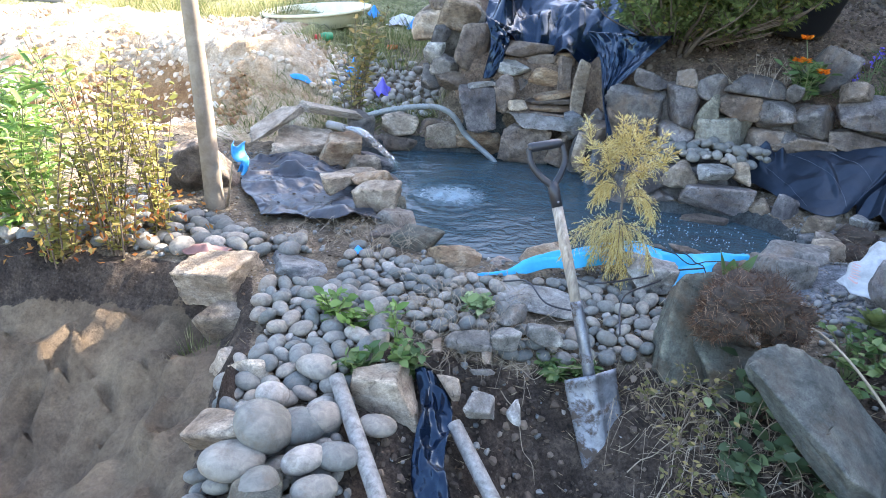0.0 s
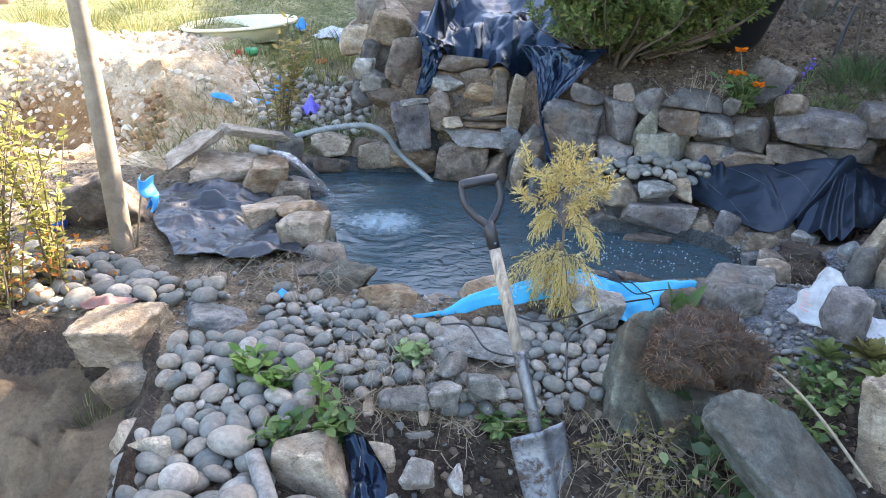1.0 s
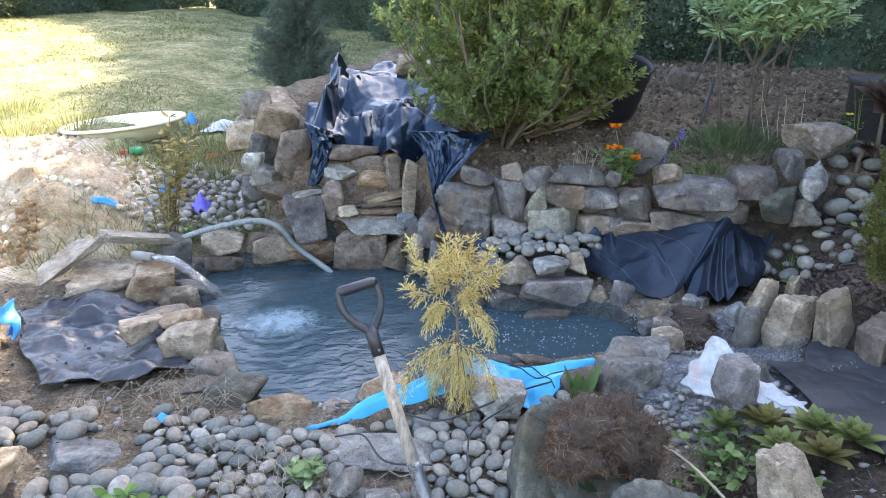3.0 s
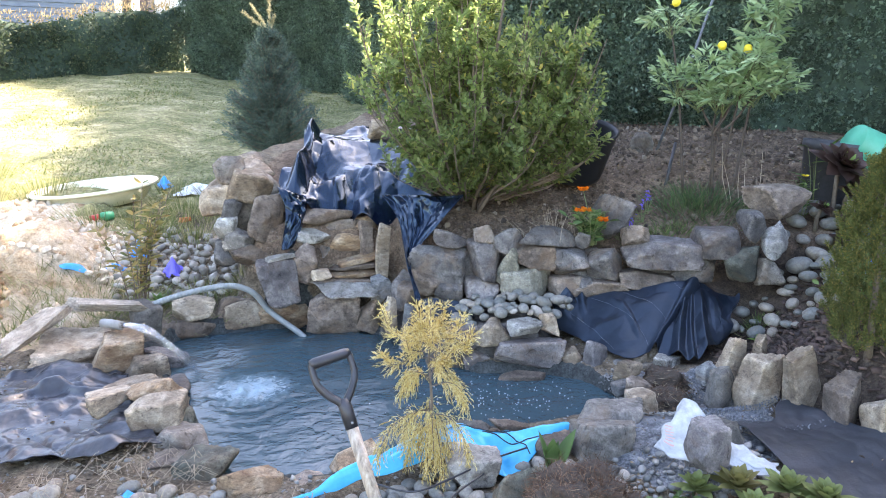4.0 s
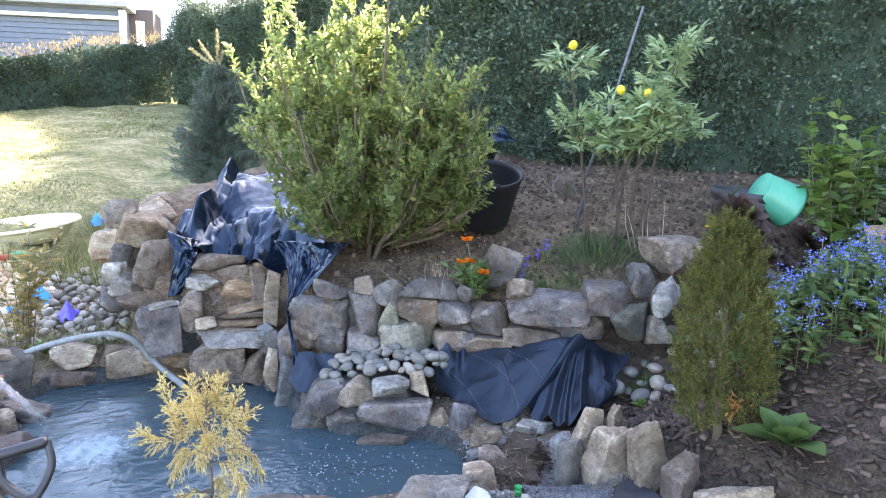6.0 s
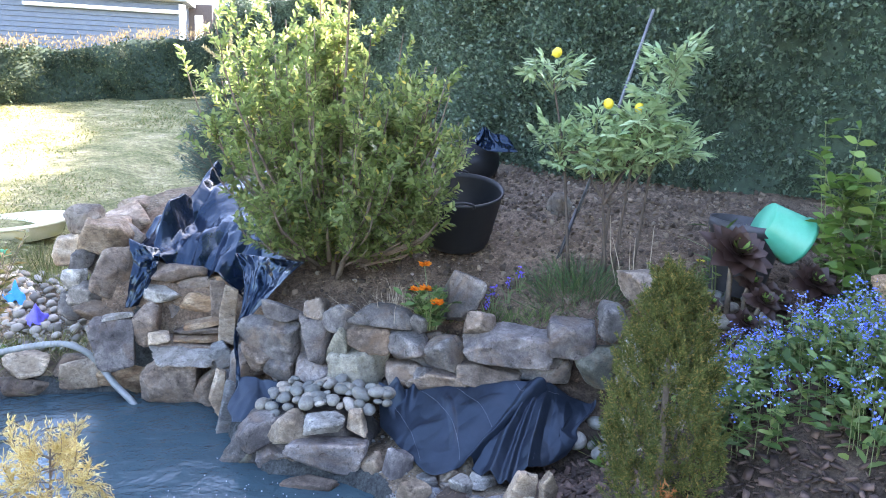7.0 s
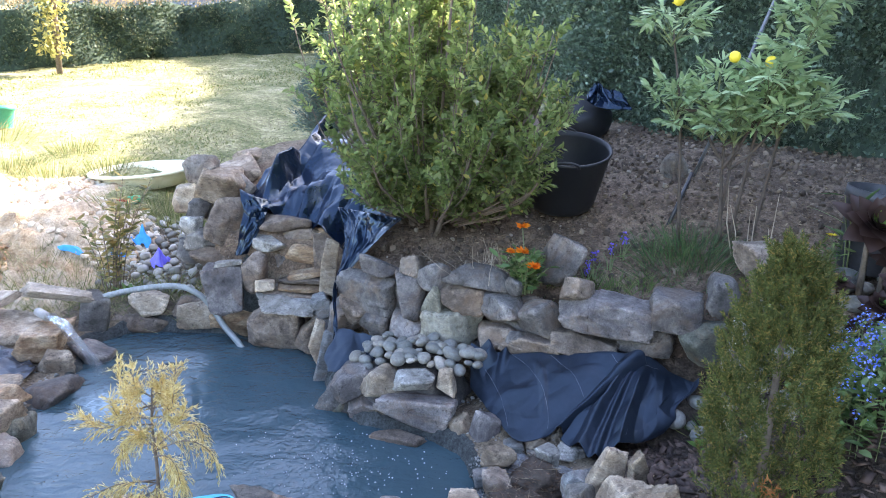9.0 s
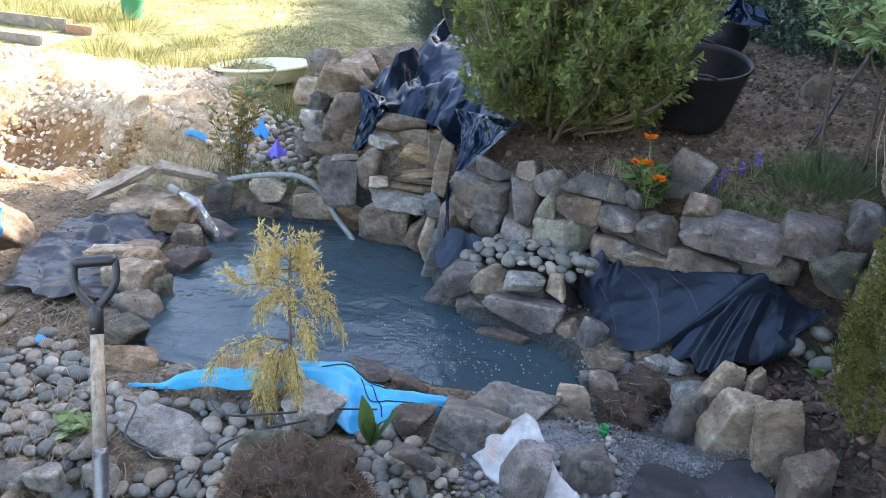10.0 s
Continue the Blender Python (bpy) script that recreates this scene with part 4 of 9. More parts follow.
bank_stone((0.25, 2.76, 0.0), (0.20, 0.13, 0.09), M_BROWN, 4)
bank_stone((0.46, 2.83, 0.03), (0.22, 0.14, 0.12), M_ORANGE, 30)
bank_stone((0.97, 3.00, 0.03), (0.24, 0.13, 0.07), M_GREY, -5)
bank_stone((1.16, 2.92, 0.05), (0.18, 0.10, 0.10), M_BROWN, 5)
bank_stone((0.88, 2.60, 0.085), (0.235, 0.19, 0.12), M_PALE, -10, 0, 0, boxy=0.7, cuts=6, crisp=26.0, level=5)
bank_stone((1.25, 2.64, 0.09), (0.17, 0.12, 0.1), M_BROWN, 0)
bank_stone((-0.38, 4.96, 0.17), (0.28, 0.22, 0.20), M_TAN, 5)
bank_stone((-0.42, 4.90, 0.03), (0.36, 0.2, 0.16), M_BROWN, 0, boxy=0.6)
bank_stone((-0.08, 5.02, 0.12), (0.31, 0.2, 0.22), M_BROWN, 0)
bank_stone((-0.98, 4.45, 0.08), (0.46, 0.34, 0.24), M_TAN, 10, level=5)
bank_stone((-0.72, 4.28, 0.10), (0.32, 0.28, 0.26), M_ORANGE, 15, level=5)
bank_stone((-0.56, 4.16, 0.05), (0.22, 0.2, 0.16), M_TAN, 25)
bank_stone((-0.64, 4.72, 0.16), (0.20, 0.2, 0.28), M_GREY, 10)
bank_stone((0.30, 4.94, 0.08), (0.20, 0.14, 0.18), M_ORANGE, 0)
bank_stone((-0.48, 4.40, 0.02), (0.26, 0.3, 0.16), M_DARK, 10)
bank_stone((-0.40, 3.85, 0.01), (0.24, 0.4, 0.14), M_DARK, 10)
# the slabs that carry the spout
bank_stone((-1.19, 4.42, 0.235), (0.50, 0.19, 0.055), M_PLATE, 51, 0, -22, "bridging the edge of the pond", boxy=0.8, cuts=4, flat=0.9, level=5)
bank_stone((-0.84, 4.68, 0.295), (0.50, 0.19, 0.055), M_PLATE, 17, 0, 9, "bridging the edge of the pond", boxy=0.8, cuts=4, flat=0.9, level=5)
# boulders in front
FRONT = "beside the dug pit"
bank_stone((-0.915, 2.49, -0.005), (0.33, 0.23, 0.17), M_TAN, -6, 6, -2, FRONT, "boulder", "boulders in front", level=5, boxy=1.0, cuts=3, crisp=34.0)
bank_stone((-0.855, 2.37, -0.15), (0.25, 0.22, 0.22), M_TAN, 8, 0, 0, FRONT, "boulder", "boulders in front", boxy=0.6)
bank_stone((-0.732, 2.07, -0.18), (0.17, 0.16, 0.16), M_TAN, 30, 0, 8, FRONT, "boulder", "boulders in front", boxy=0.6)
bank_stone((-0.13, 1.86, -0.13), (0.29, 0.22, 0.27), M_TAN, -8, 0, 0, "on the soil among pebbles", "boulder", "boulders in front", level=5, boxy=0.7, cuts=6)
bank_stone((-0.61, 2.60, 0.0), (0.33, 0.26, 0.13), M_SLATE, 10, 0, 0, FRONT, "boulder", "boulders in front", level=5, boxy=0.4, cuts=6)
bank_stone((0.97, 2.14, 0.08), (0.40, 0.20, 0.42), M_GREEN, 8, -16, 4, "propping a root ball", "boulder", "boulders in front", level=5, boxy=0.6, taper=0.62)
bank_stone((1.06, 2.03, -0.02), (0.36, 0.24, 0.22), M_GREEN, 0, 0, 0, "propping a root ball", "boulder", "boulders in front", level=5)
bank_stone((1.20, 1.68, 0.0), (0.36, 0.60, 0.12), M_WETSLAB, 0, 0, 0, "slanting among weeds", "boulder", "boulders in front", level=5, boxy=0.9, flat=0.9, cuts=7, axes=((0.30, -0.30, -0.31), (0.72, 0.62, -0.1)))
bank_stone((1.52, 1.74, 0.08), (0.15, 0.16, 0.40), M_TAN, 10, -18, -6, "among weeds", "boulder", "boulders in front", boxy=0.7, level=5)
bank_stone((0.40, 2.39, 0.02), (0.42, 0.21, 0.06), M_PALE, -5, 4, 0, "among the pebbles", "boulder", "boulders in front", boxy=0.6)
bank_stone((1.30, 2.40, 0.12), (0.19, 0.09, 0.07), M_DARK, -24, 0, 0, "among the pebbles", "boulder", "boulders in front", cuts=3, crisp=7.0, boxy=0.1)
bank_stone((2.28, 4.24, 0.80), (0.30, 0.26, 0.34), M_DARK, -20, 0, 10, "on the terrace behind the wall", "boulder", "stones on the terrace", level=5, boxy=0.0, flat=0.66)
bank_stone((3.26, 3.84, 0.93), (0.36, 0.28, 0.22), M_BROWN, 0, 0, 0, "on the terrace beside the bed", "boulder", "stones on the terrace", level=5)
bank_stone((-1.40, 3.62, 0.14), (0.44, 0.34, 0.34), M_BROWN, 0, 0, 0, "behind the young tree", "boulder", "boulders in front", level=5)


# ---- foliage materials ----
L_HEDGE = leaf_mat("hedge_leaf", [(0, (0.05, 0.085, 0.055)), (0.7, (0.10, 0.155, 0.10)), (1, (0.17, 0.235, 0.155))], 0.4, 0.18, 0.5)
L_HEDGE_FAR = leaf_mat("clipped_hedge_leaf", [(0, (0.03, 0.05, 0.03)), (0.7, (0.065, 0.095, 0.05)), (1, (0.13, 0.14, 0.08))], 0.6, 0.2, 0.2)
L_DRY = leaf_mat("dry_hedge_top", [(0, (0.22, 0.17, 0.09)), (1, (0.38, 0.30, 0.17))], 0.8, 0.3, 0.1)
L_BUSH = leaf_mat("bush_leaf", [(0, (0.12, 0.17, 0.053)), (0.5, (0.21, 0.285, 0.095)), (0.94, (0.33, 0.39, 0.15)), (1, (0.50, 0.44, 0.11))], 0.4, 0.68, 0.4)
L_SPRUCE = leaf_mat("spruce_needle", [(0, (0.05, 0.085, 0.068)), (0.8, (0.10, 0.15, 0.12)), (1, (0.19, 0.23, 0.16))], 0.5, 0.15, 0.3)
L_CYP = leaf_mat("cypress_spray", [(0, (0.06, 0.08, 0.022)), (0.7, (0.12, 0.14, 0.04)), (1, (0.26, 0.19, 0.06))], 0.6, 0.3, 0.2)
L_RUST = leaf_mat("dead_spray", [(0, (0.30, 0.12, 0.04)), (1, (0.42, 0.2, 0.08))], 0.7, 0.3, 0.1)
L_GOLD = leaf_mat("golden_spray", [(0, (0.44, 0.30, 0.09)), (0.5, (0.66, 0.52, 0.20)), (1, (0.82, 0.72, 0.38))], 0.6, 0.4, 0.2)
M_BARK = plain_mat("bark", (0.10, 0.075, 0.055), (0.2, 0.16, 0.12), 0.9, scale=30, bump=0.6)
M_PALEBARK = plain_mat("pale_bark", (0.20, 0.155, 0.11), (0.32, 0.26, 0.195), 0.85, scale=14, bump=0.4)
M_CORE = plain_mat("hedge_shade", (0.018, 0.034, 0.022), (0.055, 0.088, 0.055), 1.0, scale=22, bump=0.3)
M_BLACKPLASTIC = plain_mat("black_plastic_film", (0.003, 0.006, 0.014), (0.007, 0.014, 0.030), 0.16, scale=5, bump=0.03, sheen=0.5, crease=0.0)
M_BLACKPLASTIC.node_tree.nodes["Principled BSDF"].inputs["Specular Tint"].default_value = (0.55, 0.78, 1.0, 1.0)
M_LINER = plain_mat("pond_liner", (0.006, 0.009, 0.015), (0.015, 0.020, 0.031), 0.42, scale=9, bump=0.2, sheen=0.5)
M_LINER.node_tree.nodes["Principled BSDF"].inputs["Specular Tint"].default_value = (0.6, 0.8, 1.0, 1.0)
M_BLUETARP = plain_mat("blue_tarp", (0.02, 0.34, 0.60), (0.05, 0.47, 0.76), 0.38, scale=9, bump=0.15)


def unit(v):
    return v / (np.linalg.norm(v, axis=-1, keepdims=True) + 1e-9)


def hedge(name, line, tall, thick, leaf, density, size, label, seed, dry_top=0.0):
    """A hedge that stands on the ground along a line, its front to the right of the way along it."""
    rng = np.random.default_rng(seed)
    line = np.array(line, float)
    seg = np.hypot(*np.diff(line, axis=0).T)
    total = seg.sum()
    cum = np.concatenate([[0], np.cumsum(seg)])
    root = thing(name, (line[0][0], line[0][1], z_at(*line[0])), label, "hedge")

    def along(s):
        x, y = np.interp(s, cum, line[:, 0]), np.interp(s, cum, line[:, 1])
        e = 0.3
        dx = np.interp(s + e, cum, line[:, 0]) - np.interp(s - e, cum, line[:, 0])
        dy = np.interp(s + e, cum, line[:, 1]) - np.interp(s - e, cum, line[:, 1])
        n = np.hypot(dx, dy) + 1e-9
        return x, y, dy / n, -dx / n   # place and the outward normal of the front

    def bulge(s, z):
        return 0.16 * np.sin(2.3 * s + 1.7 * np.sin(1.3 * z)) * np.sin(1.9 * z + 0.8 * s) + 0.09 * np.sin(5.7 * s) * np.sin(4.9 * z + 2 * s)

    tops = lambda s: np.interp(s, cum, tall) * (1 + 0.04 * np.sin(3.1 * s) + 0.03 * np.sin(7.3 * s))
    # core: a dark sheet, the shade among the leaves put into its colour
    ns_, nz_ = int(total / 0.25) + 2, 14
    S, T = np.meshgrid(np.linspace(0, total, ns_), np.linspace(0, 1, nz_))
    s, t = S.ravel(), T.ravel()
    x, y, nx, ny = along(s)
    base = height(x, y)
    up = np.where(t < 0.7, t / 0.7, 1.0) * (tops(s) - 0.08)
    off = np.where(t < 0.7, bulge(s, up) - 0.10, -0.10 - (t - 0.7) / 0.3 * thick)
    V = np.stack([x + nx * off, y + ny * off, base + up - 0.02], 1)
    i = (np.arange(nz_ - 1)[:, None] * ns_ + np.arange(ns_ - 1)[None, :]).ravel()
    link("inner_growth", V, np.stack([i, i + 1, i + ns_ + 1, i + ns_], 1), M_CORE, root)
    # leaves on the front and the top, in tufts
    n = int(density * total * (np.mean(tall) + 0.4 * thick))
    tuft = max(1, n // 9)
    ts = rng.uniform(0, total, tuft)
    front = rng.uniform(size=tuft) < np.mean(tall) / (np.mean(tall) + 0.4 * thick)
    tz = np.where(front, rng.uniform(0.02, 1, tuft) * tops(ts), tops(ts))
    to = np.where(front, bulge(ts, tz) + rng.normal(0, 0.035, tuft), -rng.uniform(0, thick, tuft))
    k = np.repeat(np.arange(tuft), 9)
    s = ts[k] + rng.normal(0, size * 1.1, len(k))
    x, y, nx, ny = along(np.clip(s, 0, total))
    z = tz[k] + rng.normal(0, size * 1.1, len(k))
    o = to[k] + rng.normal(0, size * 0.8, len(k))
    P = np.stack([x + nx * o, y + ny * o, height(x, y) + np.maximum(z, 0.01)], 1)
    D = np.stack([nx, ny, np.where(front[k], 0.35, 1.2)], 1) + rng.normal(0, 0.75, (len(k), 3))
    L = size * rng.uniform(0.6, 1.35, len(k))
    if dry_top:
        hi = z > tops(s) - dry_top * rng.uniform(0.2, 1.2, len(k))
        leafy("dry_top", P[hi], D[hi] * np.array([1, 1, 1.6]), L[hi] * 1.3, L[hi] * 0.3, L_DRY, root, "dry straw-coloured top", seed)
        P, D, L = P[~hi], D[~hi], L[~hi]
    leafy("foliage", P, D, L, L * 0.6, leaf, root, "", seed)
    return root


TALL_LINE = [(-1.6, 16.6), (0.6, 14.7), (1.6, 13.9), (2.0, 12.0), (2.5, 9.5), (2.75, 7.3), (3.6, 6.25), (5.2, 5.55), (6.6, 4.0), (7.0, 0.5), (6.8, -4.0)]
# the front of the hedge lies to the right of the way along it
hedge("tall_hedge", TALL_LINE, (2.1, 2.5, 3.0, 3.15, 2.65, 2.4, 2.3, 4.2, 5.3, 5.6, 5.6), 1.0, L_HEDGE, 3300, 0.042, "tall dense dark green evergreen hedge behind the rockery", 11)
hedge("low_hedge", [(-16, 5.5), (-9, 10.2), (-6.2, 12.4), (-4.3, 15.0), (-1.6, 16.6)], (1.25, 1.25, 1.2, 1.15, 1.5), 0.8, L_HEDGE_FAR, 900, 0.06, "clipped low hedge with a dry straw-coloured top", 12, 0.12)


# ---- the big bush ----
def big_bush():
    rng = np.random.default_rng(21)
    bx, by = 1.52, 4.86
    b0 = z_at(bx, by)
    root = thing("bush", (bx, by, b0), "large leafy evergreen bush with olive green leaves and several stems", "bush")
    paths, tips = [], []
    for k in range(232):
        a = rng.uniform(0, 6.28)
        lean_ = rng.uniform(0.05, 1.0)
        tall = (2.15 if k % 5 == 0 else 1.5) - 0.45 * lean_ ** 2 + rng.uniform(-0.4, 0.1)
        ex, ey = math.cos(a) * lean_ * 0.92, math.sin(a) * lean_ * 0.7 - 0.16 * lean_
        if ex > 0.3:
            tall *= 0.82
        if k >= 44:   # the lower shoots on the terrace side
            ex, ey, tall = rng.uniform(0.15, 0.52), rng.uniform(-0.78, -0.35), rng.uniform(0.6, 1.15) if k < 52 else rng.uniform(0.3, 0.7)
        if k >= 62:   # loose long shoots that hang over towards the wall
            ex, ey, tall = rng.uniform(0.42, 0.66), rng.uniform(-0.80, -0.45), rng.uniform(0.5, 1.0) if k < 71 else rng.uniform(1.0, 1.3) if k < 75 else rng.uniform(0.28, 0.6)
        if k >= 86:   # low growth round the foot
            ex, ey, tall = rng.uniform(-0.42, 0.35), rng.uniform(-0.42, -0.12), rng.uniform(0.16, 0.42)
        if k >= 95:   # the broad skirt
            r = rng.uniform(0.45, 0.90)
            ex, ey, tall = math.cos(a) * r, math.sin(a) * r * 0.72 - 0.08, rng.uniform(0.35, 1.25)
        if k >= 150:   # leaves down to the ground
            r = rng.uniform(0.25, 0.62)
            ex, ey, tall = math.cos(a) * r, -abs(math.sin(a)) * r * 0.7, rng.uniform(0.14, 0.45)
        if k >= 176:   # low leafy shoots in front of the stems
            ex, ey, tall = rng.uniform(-0.40, 0.55), rng.uniform(-0.55, -0.16), rng.uniform(0.16, 0.46)
        p = curve([(bx + ex * 0.16, by + ey * 0.14, b0 - 0.05), (bx + ex * 0.45, by + ey * 0.45, b0 + tall * 0.3), (bx + ex * 0.85, by + ey * 0.85, b0 + tall * 0.7), (bx + ex, by + ey, b0 + tall)], 14)
        p = p if k % 15 == 0 and k < 62 else p[4:]
        tips.append(p)
        tube("stem", p, np.linspace(0.016 if k % 15 == 0 else 0.006, 0.003, len(p)), M_BARK, root, sides=6)
    P, D, twigs = [], [], []
    for i, p in enumerate(tips):
        for _ in range(10 if i < 62 else 9 if i < 95 else 9):
            u = rng.uniform(0.0 if len(p) < 14 else 0.30, 1) ** (0.75 if i < 62 else 1.0)
            o = p[int(u * (len(p) - 1))]
            d = unit(np.array([rng.normal(0, 0.62), rng.normal(0, 0.62), rng.uniform(0.5, 1.3)]))
            # leave the outline loose by letting some twigs run long
            ln_ = rng.uniform(0.12, 0.32) if i < 62 else rng.uniform(0.10, 0.24) if i >= 95 else rng.uniform(0.08, 0.18)
            bow = o + d * ln_ * 0.5 + rng.normal(0, 0.012, 3)
            twigs.append(([o, bow, o + d * ln_], [0.0028, 0.0022, 0.0012]))
            m = int(ln_ / 0.0074)
            for j in range(m):
                w = (j + 1.5) / (m + 0.5)
                q = (o + (bow - o) * 2 * w if w < 0.5 else bow + (o + d * ln_ - bow) * (2 * w - 1)) + rng.normal(0, 0.002, 3)
                a = j * 2.4 + i
                out = unit(np.cross(d, np.array([math.cos(a), math.sin(a), 0.3])))
                P.append(q)
                D.append(d * 0.75 + out * rng.uniform(0.5, 1.0) + rng.normal(0, 0.15, 3))
    tagged(many_tubes("twig_growth", twigs, M_BARK, root, sides=3), kind="stuff")
    P, D = np.array(P), np.array(D)
    L = rng.uniform(0.029, 0.053, len(P))
    leafy("foliage", P, D, L, L * 0.50, L_BUSH, root, "", 21, oval=True)


big_bush()


# ---- conifers ----
def spruce():
    rng = np.random.default_rng(31)
    bx, by = 0.18, 8.6
    b0 = z_at(bx, by)
    root = thing("spruce", (bx, by, b0), "young blue-green spruce on the lawn with pale top shoots", "tree")
    tall = 1.55
    tube("trunk", [(bx, by, b0 - 0.05), (bx + 0.01, by, b0 + 0.9), (bx + 0.02, by, b0 + tall)], [0.04, 0.025, 0.006], M_BARK, root)
    P, D, twigs = [], [], []
    for k in range(330):
        u = rng.uniform(0.0, 0.97) ** 1.15
        a = rng.uniform(0, 6.28)
        ln_ = ((1 - u) ** 0.7 * 0.60 + 0.06) * rng.uniform(0.6, 1.08)
        rise = 0.35 + 0.75 * u
        d = unit(np.array([math.cos(a), math.sin(a), rise]))
        o = np.array([bx, by, b0 + 0.08 + u * (tall - 0.15)])
        twigs.append(([o, o + d * ln_ * 0.6, o + d * ln_ + np.array([0, 0, 0.04])], [0.008, 0.005, 0.002]))
        m = int(50 + ln_ * 190)
        s = rng.uniform(0.1, 1, m)
        side = rng.normal(0, 1, (m, 3)) * 0.05 * (1.2 - s)[:, None]
        q = o + d * (s * ln_)[:, None] + side
        P.append(q)
        D.append(d + rng.normal(0, 0.7, (m, 3)))
    o = np.array([bx + 0.02, by, b0 + tall - 0.4])
    many_tubes("branch_growth", twigs, M_BARK, root, sides=4)
    P, D = np.concatenate(P), np.concatenate(D)
    leafy("needles", P, D, rng.uniform(0.04, 0.07, len(P)), 0.008, L_SPRUCE, root, "", 31)
    # pale top shoots
    SP, SD = [], []
    for dx, dy, dz, ln_ in ((0.02, 0, 1, 0.42), (-0.5, 0.1, 0.75, 0.36), (-0.85, 0.0, 0.6, 0.36), (0.3, 0.1, 0.9, 0.2)):
        d = unit(np.array([dx, dy, dz]))
        s = rng.uniform(0, 1, 260)
        SP.append(o + np.array([0, 0, 0.35]) + d * (s * ln_)[:, None])
        SD.append(d * 0.8 + rng.normal(0, 0.6, (260, 3)))
    leafy("leader", np.concatenate(SP), np.concatenate(SD), 0.04, 0.007, leaf_mat("pale_needle", [(0, (0.30, 0.27, 0.15)), (1, (0.42, 0.40, 0.25))], 0.6, 0.3, 0.2), root, "pale straw-green young shoots", 32)


spruce()


def column_cypress():
    rng = np.random.default_rng(41)
    bx, by = 2.73, 2.60
    b0 = z_at(bx, by)
    root = thing("cypress", (bx, by, b0), "small dense column-shaped green cypress beside the bed", "shrub")
    tall = 1.26 - b0
    tube("trunk", [(bx, by, b0 - 0.03), (bx, by, b0 + tall * 0.9)], [0.018, 0.005], M_BARK, root)
    n = 760   # flat upright sprays, packed round the trunk
    u, a = rng.uniform(0, 1, n) ** 0.9, rng.uniform(0, 6.28, n)
    rad = (0.160 * np.minimum(1, 0.75 + 1.2 * u) * (1 - u ** 3.2) ** 0.8 + 0.006) * np.sqrt(rng.uniform(0.25, 1.15, n))
    P, D = [], []
    for i in range(n):
        o = np.array([bx + rad[i] * math.cos(a[i]), by + rad[i] * math.sin(a[i]), b0 + 0.03 + u[i] * (tall - 0.08)])
        d = unit(np.array([math.cos(a[i]) * 0.45, math.sin(a[i]) * 0.45, 1.0]) + rng.normal(0, 0.22, 3))
        s = unit(np.cross(d, rng.normal(size=3)))
        ln_ = rng.uniform(0.05, 0.11)
        for q in np.linspace(0, 1, 9):
            for sgn in (-1, 0, 1):
                e = unit(d + s * sgn * 0.8)
                for r in (0.3, 0.75, 1.0):
                    P.append(o + d * ln_ * q + e * 0.030 * (1.1 - q) * r)
                    D.append(e + rng.normal(0, 0.4, 3))
    P, D = np.array(P), np.array(D)
    leafy("foliage", P, D, rng.uniform(0.008, 0.018, len(P)), 0.0044, L_CYP, root, "", 41)
    leafy("dead_spray", np.array([bx - 0.05, by - 0.16, 0.56]) + rng.normal(0, 0.018, (60, 3)), rng.normal(0, 1, (60, 3)), 0.025, 0.006, L_RUST, root, "dead orange-brown spray", 42)


column_cypress()


